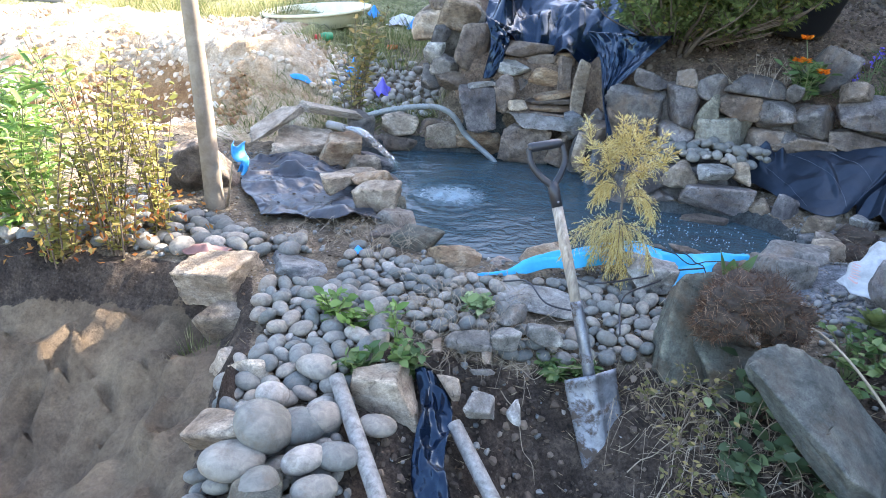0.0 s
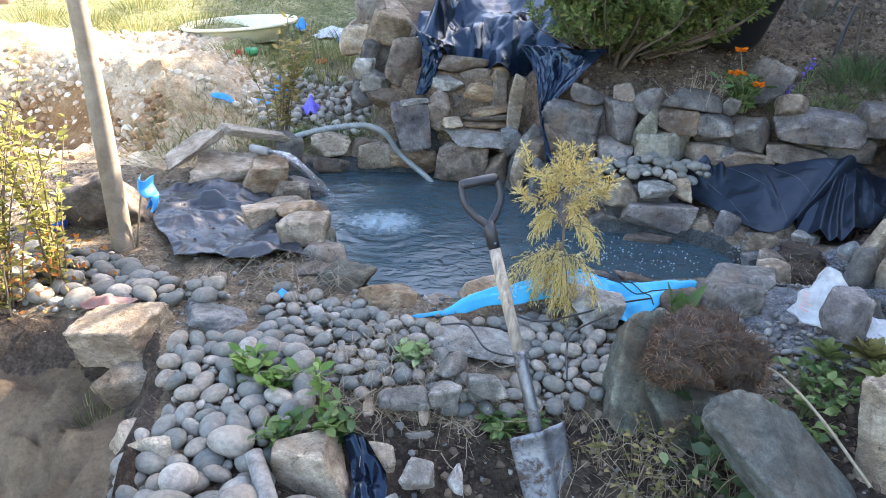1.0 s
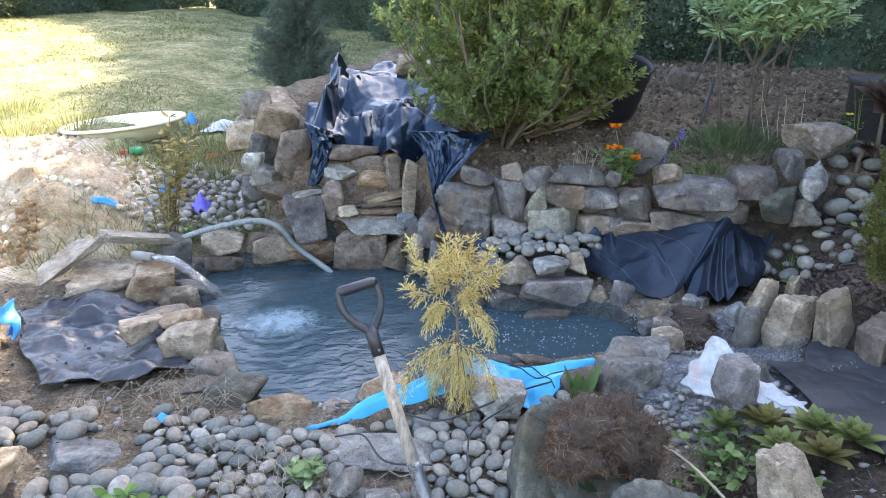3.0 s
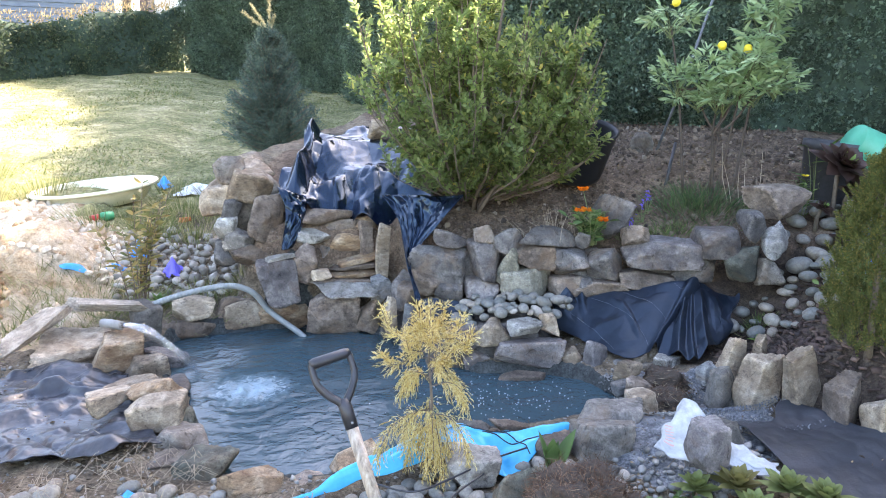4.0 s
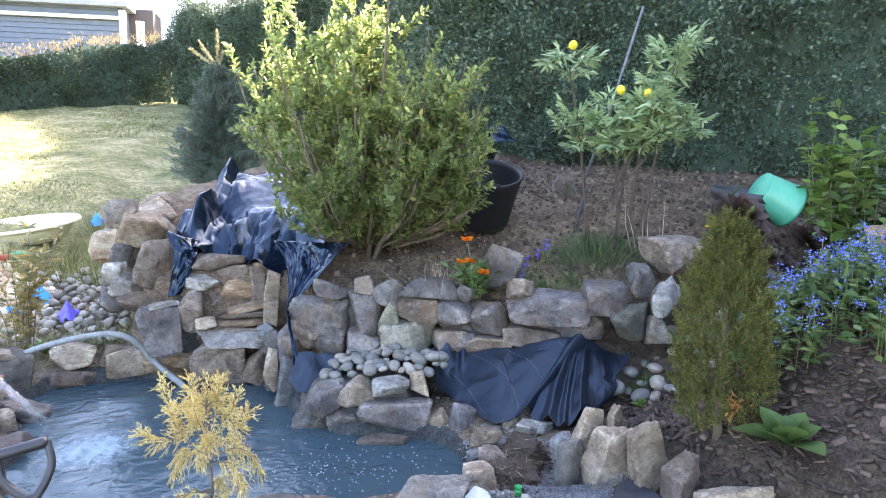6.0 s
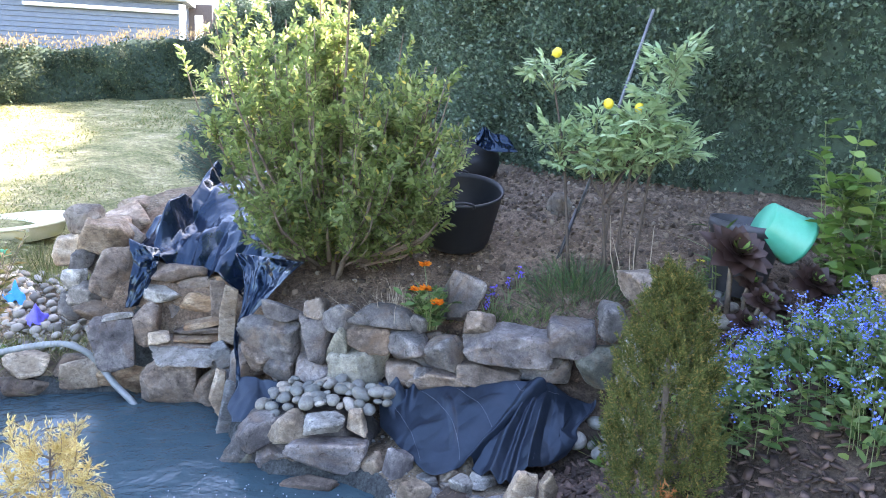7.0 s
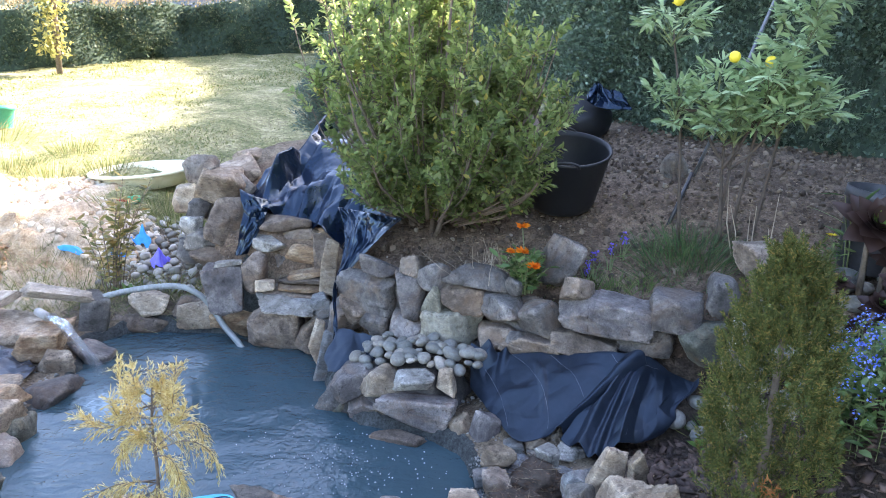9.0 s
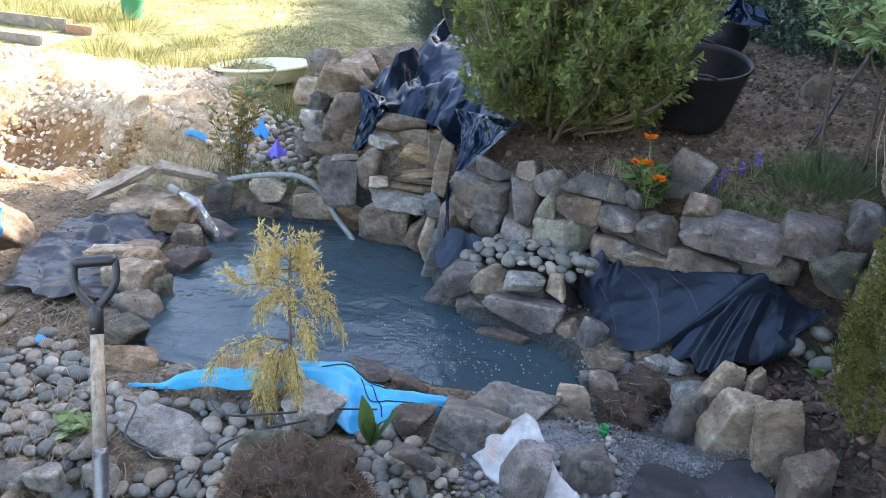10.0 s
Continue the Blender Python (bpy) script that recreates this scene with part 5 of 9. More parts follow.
def golden_sapling():
    rng = np.random.default_rng(51)
    bx, by, b0 = 0.74, 2.70, 0.08
    root = thing("sapling", (bx, by, b0), "small golden-yellow drooping conifer sapling standing beside the pond", "tree")
    tube("trunk", curve([(bx, by, b0 - 0.05), (bx + 0.008, by, 0.3), (bx - 0.004, by, 0.5), (bx + 0.004, by + 0.005, 0.69)], 14), np.linspace(0.008, 0.0025, 14), M_BARK, root)
    # start height, reach to the side, height of the tip
    boughs = [(0.55, -0.17, 0.67), (0.50, -0.20, 0.55), (0.52, -0.11, 0.61), (0.53, 0.15, 0.60), (0.56, 0.11, 0.67), (0.60, 0.05, 0.71), (0.60, -0.05, 0.71), (0.50, 0.03, 0.55), (0.54, -0.03, 0.60),
              (0.42, -0.10, 0.38), (0.41, 0.08, 0.37), (0.40, 0.15, 0.29), (0.40, -0.04, 0.34), (0.38, 0.11, 0.33),
              (0.29, -0.21, 0.19), (0.28, -0.11, 0.22), (0.27, 0.10, 0.17), (0.26, 0.01, 0.09), (0.25, -0.04, 0.12), (0.27, 0.05, 0.13), (0.22, -0.09, 0.12)]
    boughs += [(z, s, t) for z, t in ((0.57, 0.66), (0.28, 0.16)) for s in (-0.02, 0.03)]
    P, D = [], []
    for i, (z, side, tip) in enumerate(boughs):
        side *= 0.98 if tip > 0.45 else 1.12
        deep = (-1) ** i * rng.uniform(0.10, 0.17) if abs(side) < 0.035 else rng.uniform(-0.11, 0.11) if tip > 0.45 else rng.uniform(-0.2, 0.2)
        up = tip > 0.45
        mid = z + (0.35 if up else 0.75) * (tip - z) + (-0.01 if up else 0.05)
        p = curve([(bx, by, z), (bx + side * 0.45, by + deep * 0.45, z + 0.2 * (tip - z) + (0.0 if up else 0.035)), (bx + side * 0.8, by + deep * 0.8, mid), (bx + side, by + deep, tip)], 14)
        tube("bough", p, np.linspace(0.003, 0.0012, 14), M_BARK, root, sides=4)
        for j in range(3, 14):
            t = unit(p[min(13, j + 1)] - p[j - 1])
            for sgn in (-1, -0.45, 0.15, 0.55, 1):
                sd = t * 0.75 + sgn * unit(np.cross(t, np.array([0.1, -1.0, 0.25]))) * rng.uniform(0.5, 0.9) + rng.normal(0, 0.42, 3) + np.array([0, 0, 0.1 if up else -0.35])
                sd = unit(sd) * rng.uniform(0.030, 0.070) * (1.25 - 0.045 * j)
                for q in np.linspace(0, 1, 13):
                    P.append(p[j] + sd * q + np.array([0, 0, (-0.006 if up else -0.026) * q * q]))
                    D.append(unit(sd) + np.array([0, 0, -0.1 if up else -0.9 * q]) + rng.normal(0, 0.34, 3))
    for _ in range(90):
        P.append(np.array([bx, by, 0.62 + rng.uniform(0, 0.10)]) + rng.normal(0, 0.006, 3))
        D.append(np.array([0, 0, 1.0]) + rng.normal(0, 0.4, 3))
    P, D = np.array(P), np.array(D)
    leafy("foliage", P, D, rng.uniform(0.010, 0.021, len(P)), 0.0032, L_GOLD, root, "", 51)
    # the withered skirt at its foot
    n = 900
    a, h = rng.uniform(0, 6.28, n), rng.uniform(0, 1, n)
    Q = np.stack([bx - 0.01 + 0.055 * np.cos(a) * (0.4 + 0.6 * h), by + 0.055 * np.sin(a) * (0.4 + 0.6 * h), 0.075 + 0.12 * (1 - h) + 0.03 * rng.uniform(0, 1, n)], 1)
    leafy("withered_skirt", Q, np.stack([np.cos(a) * 0.4, np.sin(a) * 0.4, -np.ones(n)], 1) + rng.normal(0, 0.3, (n, 3)), rng.uniform(0.02, 0.04, n), 0.003, leaf_mat("withered_spray", [(0, (0.22, 0.13, 0.05)), (1, (0.50, 0.36, 0.14))], 0.8, 0.2, 0.1), root, "brown withered lower sprays", 52)


golden_sapling()


# ---- sheets of plastic ----
def creases(x, y, seed, cell=0.25, stretch=1.6):
    """Sharp ridges between random cells, as in crumpled film."""
    rng = np.random.default_rng(seed)
    out = 0 * x
    for k, (c, w) in enumerate(((cell, 1.0), (cell * 0.5, 0.42), (cell * 0.22, 0.12))):
        a = rng.uniform(0, 3.14)
        px, py = (x * math.cos(a) + y * math.sin(a)) / stretch, y * math.cos(a) - x * math.sin(a)
        px = px + 0.3 * c * np.sin(py / c * 1.7)
        n = int((np.ptp(px) / c + 2) * (np.ptp(py) / c + 2))
        qx, qy = rng.uniform(px.min() - c, px.max() + c, n), rng.uniform(py.min() - c, py.max() + c, n)
        hz = rng.uniform(-0.5, 0.5, n)
        best = np.full(x.shape, 1e9)
        for i in range(n):
            best = np.minimum(best, np.hypot(px - qx[i], py - qy[i]) / c + hz[i])
        out = out + w * best
    return out - out.min()


def folds(x, y, seed, big=0.5, small=0.08, n=9, steep=0.4):
    """Single sharp creases, up and down, that run in all directions and die out, as in handled plastic."""
    rng = np.random.default_rng(seed)
    out = 0 * x
    x0, y0, w, d = x.min(), y.min(), np.ptp(x), np.ptp(y)
    for k in range(n):
        lam = big * (small / big) ** (k / (n - 1))
        for _ in range(int(min(160, 2 + 1.1 * w * d / (lam * lam)))):
            a, s = rng.uniform(0, math.pi), lam * rng.uniform(0.35, 0.7)
            cx, cy = x - (x0 + w * rng.uniform()), y - (y0 + d * rng.uniform())
            p, q = cx * math.cos(a) + cy * math.sin(a), cy * math.cos(a) - cx * math.sin(a)
            p = p + 0.5 * q * q / lam * rng.uniform(-0.3, 0.3)
            out = out + rng.choice((-0.8, 1.0)) * steep * s * np.maximum(0, 1 - np.abs(p) / s) * np.maximum(0, 1 - (q / (s * rng.uniform(1.5, 4))) ** 2)
    return out


def crinkle(x, y, seed, size=0.5, tall=0.10, weights=(1.0, 0.42, 0.16, 0.05)):
    """Long winding crests and troughs with sharp edges, at several scales, as in thin film thrown down."""
    rng = np.random.default_rng(seed)
    P = np.stack([x, y, 0 * x], 1)
    P[:, 0] += 0.08 * size * waves(P, rng, 9 / size)
    out = 0 * x
    for k, w in enumerate(weights):
        n = waves(P, rng, 6.28 / size * 1.85 ** k, 5)
        out = out + tall * w * (np.abs(n) if k % 2 else 1 - np.abs(n))
    return out


def facets(x, y, seed, size=0.5, tall=0.06, scales=3):
    """Flat facets that meet in sharp creases, as in stiff thin plastic."""
    rng = np.random.default_rng(seed)
    tri = lambda s: np.abs(np.mod(s, 1) * 2 - 1) * 2 - 1
    out = 0 * x
    for k in range(scales):
        lam = size * 0.55 ** k
        for _ in range(3):
            a = rng.uniform(0, math.pi)
            p, q = x * math.cos(a) + y * math.sin(a), y * math.cos(a) - x * math.sin(a)
            s = p / lam + rng.uniform() + rng.uniform(0.25, 0.5) * tri(q / (lam * rng.uniform(1.2, 2.4)) + rng.uniform())
            out = out + tall * 0.5 ** k * tri(s) * (0.35 + 0.65 * np.maximum(0, tri(q / (lam * 3.1) + 0.3 * p / lam + rng.uniform())))
    return out / 1.6


def crush(x, y, seed, cell=0.3, tall=0.08, octaves=3, fall=0.42):
    """Flat facets of many sizes that meet in straight creases: heights at the knots of a warped triangle net, evenly filled in between."""
    rng = np.random.default_rng(seed)
    out = 0 * x
    for k in range(octaves):
        c, a = cell * 0.46 ** k, rng.uniform(0, 3.14)
        wx = x + 0.22 * c * np.sin(2.3 * y / c + k) + 0.12 * c * np.sin(3.9 * x / c)
        wy = y + 0.22 * c * np.sin(2.0 * x / c + 2 * k) + 0.12 * c * np.sin(3.5 * y / c)
        px, py = (wx * math.cos(a) + wy * math.sin(a)) / c, (wy * math.cos(a) - wx * math.sin(a)) / c
        i, j = np.floor(px).astype(int), np.floor(py).astype(int)
        u, v = px - i, py - j
        net = rng.uniform(-1, 1, (97, 89))
        H = lambda p, q: net[np.mod(p, 97), np.mod(q, 89)]
        low = H(i, j) * (1 - u - v) + H(i + 1, j) * u + H(i, j + 1) * v
        high = H(i + 1, j + 1) * (u + v - 1) + H(i + 1, j) * (1 - v) + H(i, j + 1) * (1 - u)
        out = out + tall * fall ** k * np.where(u + v < 1, low, high)
    return out


def sheet(name, fn, nu, nv, material, label, category, root=None, wall=0.003):
    """A cloth: fn turns u, v from 0 to 1 into a place."""
    U, V = np.meshgrid(np.linspace(0, 1, nu), np.linspace(0, 1, nv))
    x, y, z = fn(U.ravel(), V.ravel())
    i = (np.arange(nv - 1)[:, None] * nu + np.arange(nu - 1)[None, :]).ravel()
    ob = link(name, np.stack([x, y, z], 1), np.stack([i, i + 1, i + nu + 1, i + nu], 1), material, root, label if root else "")
    so = ob.modifiers.new("thick", "SOLIDIFY")
    so.thickness, so.offset = wall, 1
    if not root:
        tagged(ob, label, category)
    return ob


def bilinear(c, u, v):
    """Between four corners: near left, near right, far right, far left."""
    a, b, d, e = [np.array(q, float) for q in c]
    u, v = u[:, None], v[:, None]
    return a * (1 - u) * (1 - v) + b * u * (1 - v) + d * u * v + e * (1 - u) * v


def between(lower, upper, u, v):
    """Places between two lines: u along them, v from the lower to the upper."""
    lo, hi = curve(lower, 160), curve(upper, 160)
    k = np.linspace(0, 1, 160)
    pick = lambda c: np.stack([np.interp(u, k, c[:, i]) for i in range(c.shape[1])], 1)
    return pick(lo) * (1 - v)[:, None] + pick(hi) * v[:, None]


def mound_film(u, v):
    """Film over the mound: a standing fold on its near end, a shallow dish, and heavy folds along the front."""
    p = between([(0.16, 5.20), (0.50, 5.09), (0.86, 5.00), (1.40, 4.88)], [(0.50, 6.24), (0.85, 6.32), (1.3, 6.40), (1.75, 6.30)], u, v)
    x, y = p[:, 0] + 0.03 * np.sin(9 * v + 2) * sm(0, 0.1, v), p[:, 1] + 0.04 * np.sin(11 * u + 1) * v
    g = height(x, np.maximum(y, wall_line(x) + 0.10))
    dish = sm(0.16, 0.34, u) * sm(0.98, 0.80, u) * sm(0.22, 0.42, v) * sm(1.0, 0.85, v)
    z = g + 0.10 + crush(x, y, 5, 0.34, 0.085, 3, 0.42) * (1 - 0.62 * dish) - 0.035 * dish
    # the fold that stands along the near end
    z = z + 0.17 * np.maximum(0, 1 - np.abs(u - 0.10 - 0.05 * np.sin(5 * v)) / 0.075) * sm(0.05, 0.25, v) * (0.55 + 0.45 * np.sin(3.1 * v + 0.6) ** 2)
    # the swag along the front
    z = z + 0.10 * np.exp(-((v - 0.20) / 0.10) ** 2) * (0.35 + 0.65 * np.abs(np.mod(u * 4.1 + 0.35, 1) * 2 - 1)) * sm(0.22, 0.36, u)
    y = y - 0.09 * np.abs(np.mod(u * 4.1 + 0.35, 1) * 2 - 1) * sm(0.22, 0.0, v)
    z = z - 0.20 * sm(0.10, 0.0, v) * (0.5 + 0.5 * np.sin(u * 17 + 1))
    return x, y, np.maximum(z, g + 0.025 - 0.22 * sm(0.10, 0.0, v))


plastic_film = thing("plastic_film", (0.7, 5.5, 0.8), "crumpled glossy black plastic film spread over the rock mound", "plastic sheet")
sheet("sheet", mound_film, 230, 230, M_BLACKPLASTIC, "", "", plastic_film)


def film_tail(u, v):
    """The loose corner: folds that hang over the wall and are gathered into a tail."""
    p = between([(0.93, 5.02, 0.90), (1.00, 4.78, 0.76), (0.985, 4.46, 0.55), (1.012, 4.30, 0.34), (1.02, 4.27, 0.22)], [(1.40, 4.56, 0.93), (1.22, 4.50, 0.76), (1.02, 4.44, 0.535), (1.045, 4.285, 0.33), (1.055, 4.26, 0.21)], v, u)
    w = 0.12 + 0.88 * (1 - v) ** 1.6
    rib = np.abs(np.mod(u * 1.5 + 0.45 * v + 0.3, 1) * 2 - 1)
    out = w * (0.07 * rib + crush(u * 0.55, v * 0.75, 8, 0.20, 0.085, 3, 0.4)) - 0.02
    x, y = p[:, 0] - 0.25 * out, p[:, 1] - out
    lie = np.where(y > wall_line(x) - 0.02, height(x, np.maximum(y, wall_line(x) + 0.06)) + 0.04 + np.maximum(0, out), -1)
    return x, y, np.maximum(p[:, 2] + 0.25 * out, lie)


sheet("tail", film_tail, 130, 130, M_BLACKPLASTIC, "", "", plastic_film)


def film_flap(u, v):
    p = between([(0.20, 5.12, 0.98), (0.25, 5.0, 0.80), (0.21, 4.97, 0.55)], [(0.40, 5.12, 0.90), (0.38, 5.03, 0.76), (0.29, 4.98, 0.56)], v, u)
    return p[:, 0], p[:, 1] - crush(u * 0.22, v * 0.45, 18, 0.12, 0.035) - 0.03 * np.sin(math.pi * u), p[:, 2]


sheet("flap", film_flap, 40, 60, M_BLACKPLASTIC, "", "", plastic_film)
M_GREYLINER = plain_mat("dusty_liner", (0.018, 0.021, 0.028), (0.052, 0.056, 0.064), 0.30, scale=7, bump=0.3, crease=8.0)


def left_liner(u, v):
    p = between([(-0.92, 3.10), (-0.75, 3.10), (-0.55, 3.02), (-0.32, 3.16)], [(-1.34, 4.12), (-1.18, 4.26), (-0.99, 4.29), (-0.66, 4.12)], u, v)
    x = p[:, 0] + 0.02 * np.sin(11 * v + 3 * u) - 0.03 * np.sin(math.pi * v) * (u < 0.5)
    y = p[:, 1] + 0.012 * np.sin(23 * u + 1)
    fold = 0.025 * np.abs(np.sin(7 * u + 5 * v)) * np.exp(-((v - 0.15) / 0.14) ** 2) + 0.05 * np.exp(-((v - 0.78 + 0.2 * u) / 0.03) ** 2) * sm(0.25, 0.5, u) + 0.035 * np.exp(-((v - 0.62 - 0.12 * u) / 0.025) ** 2)
    return x, y, height(x, y) + 0.015 + np.maximum(0, folds(x, y, 5, 0.24, 0.05, 4, 0.13) + 0.005) + 0.9 * fold + np.maximum(0, facets(x, y, 15, 0.34, 0.028))


sheet("pond_liner", left_liner, 130, 130, M_GREYLINER, "wrinkled dark grey pond liner lying on the bank beside the pond", "liner")


wall_mat = thing("weed_mat", (2.2, 3.7, 0.2), "black woven weed mat with pale lines folded below the stone wall", "weed mat")


def mat_panel(u, v):
    """The stiff panel that lies on top: nearly flat, with a curled lip along its fold and a gathered far corner."""
    p = between([(1.83, 3.91, 0.17), (1.94, 3.68, 0.13), (2.04, 3.48, 0.12), (2.14, 3.47, 0.13), (2.27, 3.53, 0.15)], [(1.82, 4.05, 0.37), (2.03, 3.97, 0.335), (2.26, 3.875, 0.38), (2.48, 3.79, 0.43), (2.68, 3.75, 0.44)], u, v)
    x, y = p[:, 0], p[:, 1]
    z = np.maximum(p[:, 2], height(x, y) + 0.012) + 0.018 + crush(x, y, 17, 0.30, 0.030, 3, 0.45)
    z = z + 0.035 * np.exp(-((u - 0.94) / 0.05) ** 2) + 0.07 * np.maximum(0, 1 - np.abs(u - 0.10 - 0.03 * np.sin(9 * v)) / 0.05) * sm(0.25, 0.8, v) + 0.04 * np.maximum(0, 1 - np.abs(u - 0.22) / 0.03) * sm(0.5, 1.0, v)
    z = z + 0.018 * np.maximum(0, 1 - np.abs(u + 0.35 * v - 0.72) / 0.035) * sm(0.2, 0.5, v) * sm(0.95, 0.7, v) - 0.05 * sm(0.97, 1.0, u)
    return x, y, z


def mat_pleats(u, v):
    """The part that runs under it and is gathered into pleats towards the outflow."""
    p = between([(2.25, 3.50, 0.13), (2.38, 3.36, 0.12), (2.52, 3.40, 0.15), (2.72, 3.52, 0.17)], [(2.60, 3.80, 0.44), (2.70, 3.79, 0.43), (2.80, 3.76, 0.40), (2.91, 3.70, 0.38)], u, v)
    x, y = p[:, 0] + 0.02 * np.sin(9 * v) * (u > 0.8), p[:, 1]
    spread = u * (0.55 + 0.45 * v)
    ridge = sum(h * np.maximum(0, 1 - np.abs(spread - c) / w) for c, w, h in ((0.10, 0.045, 0.045), (0.19, 0.03, 0.03), (0.33, 0.09, 0.045), (0.62, 0.14, 0.03)))
    return x, y, np.maximum(p[:, 2], height(x, y) + 0.01) + ridge * sm(1.0, 0.55, v) + crush(x, y, 19, 0.24, 0.034, 3, 0.45) + 0.03 * sm(0.93, 1.0, u) * v


sheet("panel", mat_panel, 150, 110, M_LINER, "", "", wall_mat)
sheet("pleats", mat_pleats, 130, 110, M_LINER, "", "", wall_mat)
M_MATLINE = plain_mat("pale_thread", (0.08, 0.09, 0.11), (0.15, 0.17, 0.20), 0.6)
for fn, a, b in ((mat_panel, (0.26, 0.99), (0.78, 0.10)), (mat_panel, (0.47, 0.97), (0.86, 0.45)), (mat_panel, (0.80, 0.96), (0.92, 0.80)), (mat_panel, (0.02, 0.75), (0.40, 0.06)), (mat_pleats, (0.42, 0.72), (0.62, 0.10)), (mat_pleats, (0.15, 0.85), (0.52, 0.94))):
    k = np.linspace(0, 1, 40)
    x, y, z = fn(a[0] + (b[0] - a[0]) * k, a[1] + (b[1] - a[1]) * k)
    tube("thread", np.stack([x, y, z + 0.004], 1), 0.0009, M_MATLINE, wall_mat, "pale woven line", 5)


def blue_strip(u, v):
    """A narrow twisted tail that widens into a slack sheet."""
    p = between([(0.15, 2.575), (0.30, 2.585), (0.42, 2.605), (0.56, 2.635), (0.68, 2.66), (0.82, 2.68), (0.98, 2.60), (1.07, 2.59), (1.20, 2.66), (1.36, 2.72)], [(0.15, 2.59), (0.295, 2.608), (0.41, 2.635), (0.53, 2.68), (0.63, 2.75), (0.75, 2.85), (0.91, 2.90), (1.03, 2.81), (1.17, 2.755), (1.36, 2.745)], u, v)
    x, y = p[:, 0], p[:, 1] + 0.004 * np.sin(29 * u)
    bow = 0.03 * np.sin(math.pi * v) * sm(0.0, 0.2, u) - 0.05 * np.exp(-((u - 0.72) / 0.08) ** 2) * sm(0.9, 0.2, v) + 0.015 * np.sin(8 * u) * v
    long_fold = 0.016 * np.abs(np.mod(v * 2.2 + 0.5 * np.sin(6 * u), 1) * 2 - 1) * sm(0.05, 0.3, u)
    return x, y, 0.035 + 0.035 * sm(0.0, 0.3, u) + 0.04 * v * sm(0.0, 0.4, u) + bow + long_fold + crush(u * 1.25, v * 0.24, 9, 0.13, 0.014, 2)


blue_tarp = thing("blue_tarp", (0.9, 2.7, 0.08), "bright blue tarpaulin strip lying along the near pond edge", "tarpaulin")
sheet("sheet", blue_strip, 230, 40, M_BLUETARP, "", "", blue_tarp)
M_CORD = plain_mat("black_cord", (0.012, 0.012, 0.014), (0.025, 0.025, 0.028), 0.6)
for ends in (((0.74, 0.9), (0.80, 0.45), (0.88, 0.3), (0.99, 0.2)), ((0.60, 0.80), (0.66, 0.93), (0.78, 0.97), (0.90, 0.90)), ((0.79, 0.85), (0.83, 0.3), (0.84, 0.05))):
    k = curve([(a, b) for a, b in ends], 40)
    x, y, z = blue_strip(k[:, 0], k[:, 1])
    tube("cord", np.stack([x, y, z + 0.005], 1), 0.0026, M_CORD, blue_tarp, "thin black cord", 6)


# ---- spade ----
def wood_mat():
    """Weathered shaft: grey streaks along the grain, worn pale and brown in places."""
    m, ns, ln, bs = nodes_of("worn_ash_wood")
    co = coords(ns, ln, False)
    mp = ns.new("ShaderNodeMapping")
    mp.inputs["Rotation"].default_value = (0.41, 0.26, 0.0)
    mp.inputs["Scale"].default_value = (70, 70, 5)
    ln.new(co, mp.inputs["Vector"])
    g = tex(ns, ln, mp.outputs[0], 1.0, 5, 0.65)
    r = ramp(ns, [(0.34, (0.17, 0.135, 0.10)), (0.5, (0.34, 0.275, 0.205)), (0.66, (0.50, 0.43, 0.34))])
    ln.new(g, r.inputs[0])
    w = tex(ns, ln, co, 7, 5, 0.6)
    wr = ramp(ns, [(0.46, (0, 0, 0)), (0.60, (0.75, 0.75, 0.75))])
    ln.new(w, wr.inputs[0])
    col = mixc(ns, ln, wr.outputs[0], r.outputs[0], mixc(ns, ln, 0.5, r.outputs[0], (0.36, 0.35, 0.33)))
    ln.new(col, bs.inputs["Base Color"])
    bs.inputs["Roughness"].default_value = 0.7
    bumped(ns, ln, bs, [(g, 0.4, 0.002)])
    return m


def steel_mat():
    """Dull steel, scratched, with earth stuck to it."""
    m, ns, ln, bs = nodes_of("worn_steel")
    co = coords(ns, ln, False)
    n = tex(ns, ln, co, 18, 7, 0.7, 0.4)
    r = ramp(ns, [(0.35, (0.14, 0.15, 0.165)), (0.65, (0.30, 0.31, 0.33))])
    ln.new(n, r.inputs[0])
    e = tex(ns, ln, co, 9, 8, 0.75, 0.3)
    er = ramp(ns, [(0.50, (0, 0, 0)), (0.58, (1, 1, 1))])
    ln.new(e, er.inputs[0])
    ln.new(mixc(ns, ln, er.outputs[0], r.outputs[0], (0.075, 0.056, 0.042)), bs.inputs["Base Color"])
    mt = ns.new("ShaderNodeMapRange")
    mt.inputs["To Min"].default_value, mt.inputs["To Max"].default_value = 0.75, 0.0
    ln.new(er.outputs[0], mt.inputs[0])
    ln.new(mt.outputs[0], bs.inputs["Metallic"])
    rg = ns.new("ShaderNodeMapRange")
    rg.inputs["To Min"].default_value, rg.inputs["To Max"].default_value = 0.42, 0.9
    ln.new(er.outputs[0], rg.inputs[0])
    ln.new(rg.outputs[0], bs.inputs["Roughness"])
    bumped(ns, ln, bs, [(n, 0.3, 0.003), (er.outputs[0], 0.4, 0.003)])
    return m


M_WOOD = wood_mat()
M_GRIP = plain_mat("black_grip", (0.02, 0.02, 0.022), (0.035, 0.035, 0.04), 0.4)
M_STEEL = steel_mat()


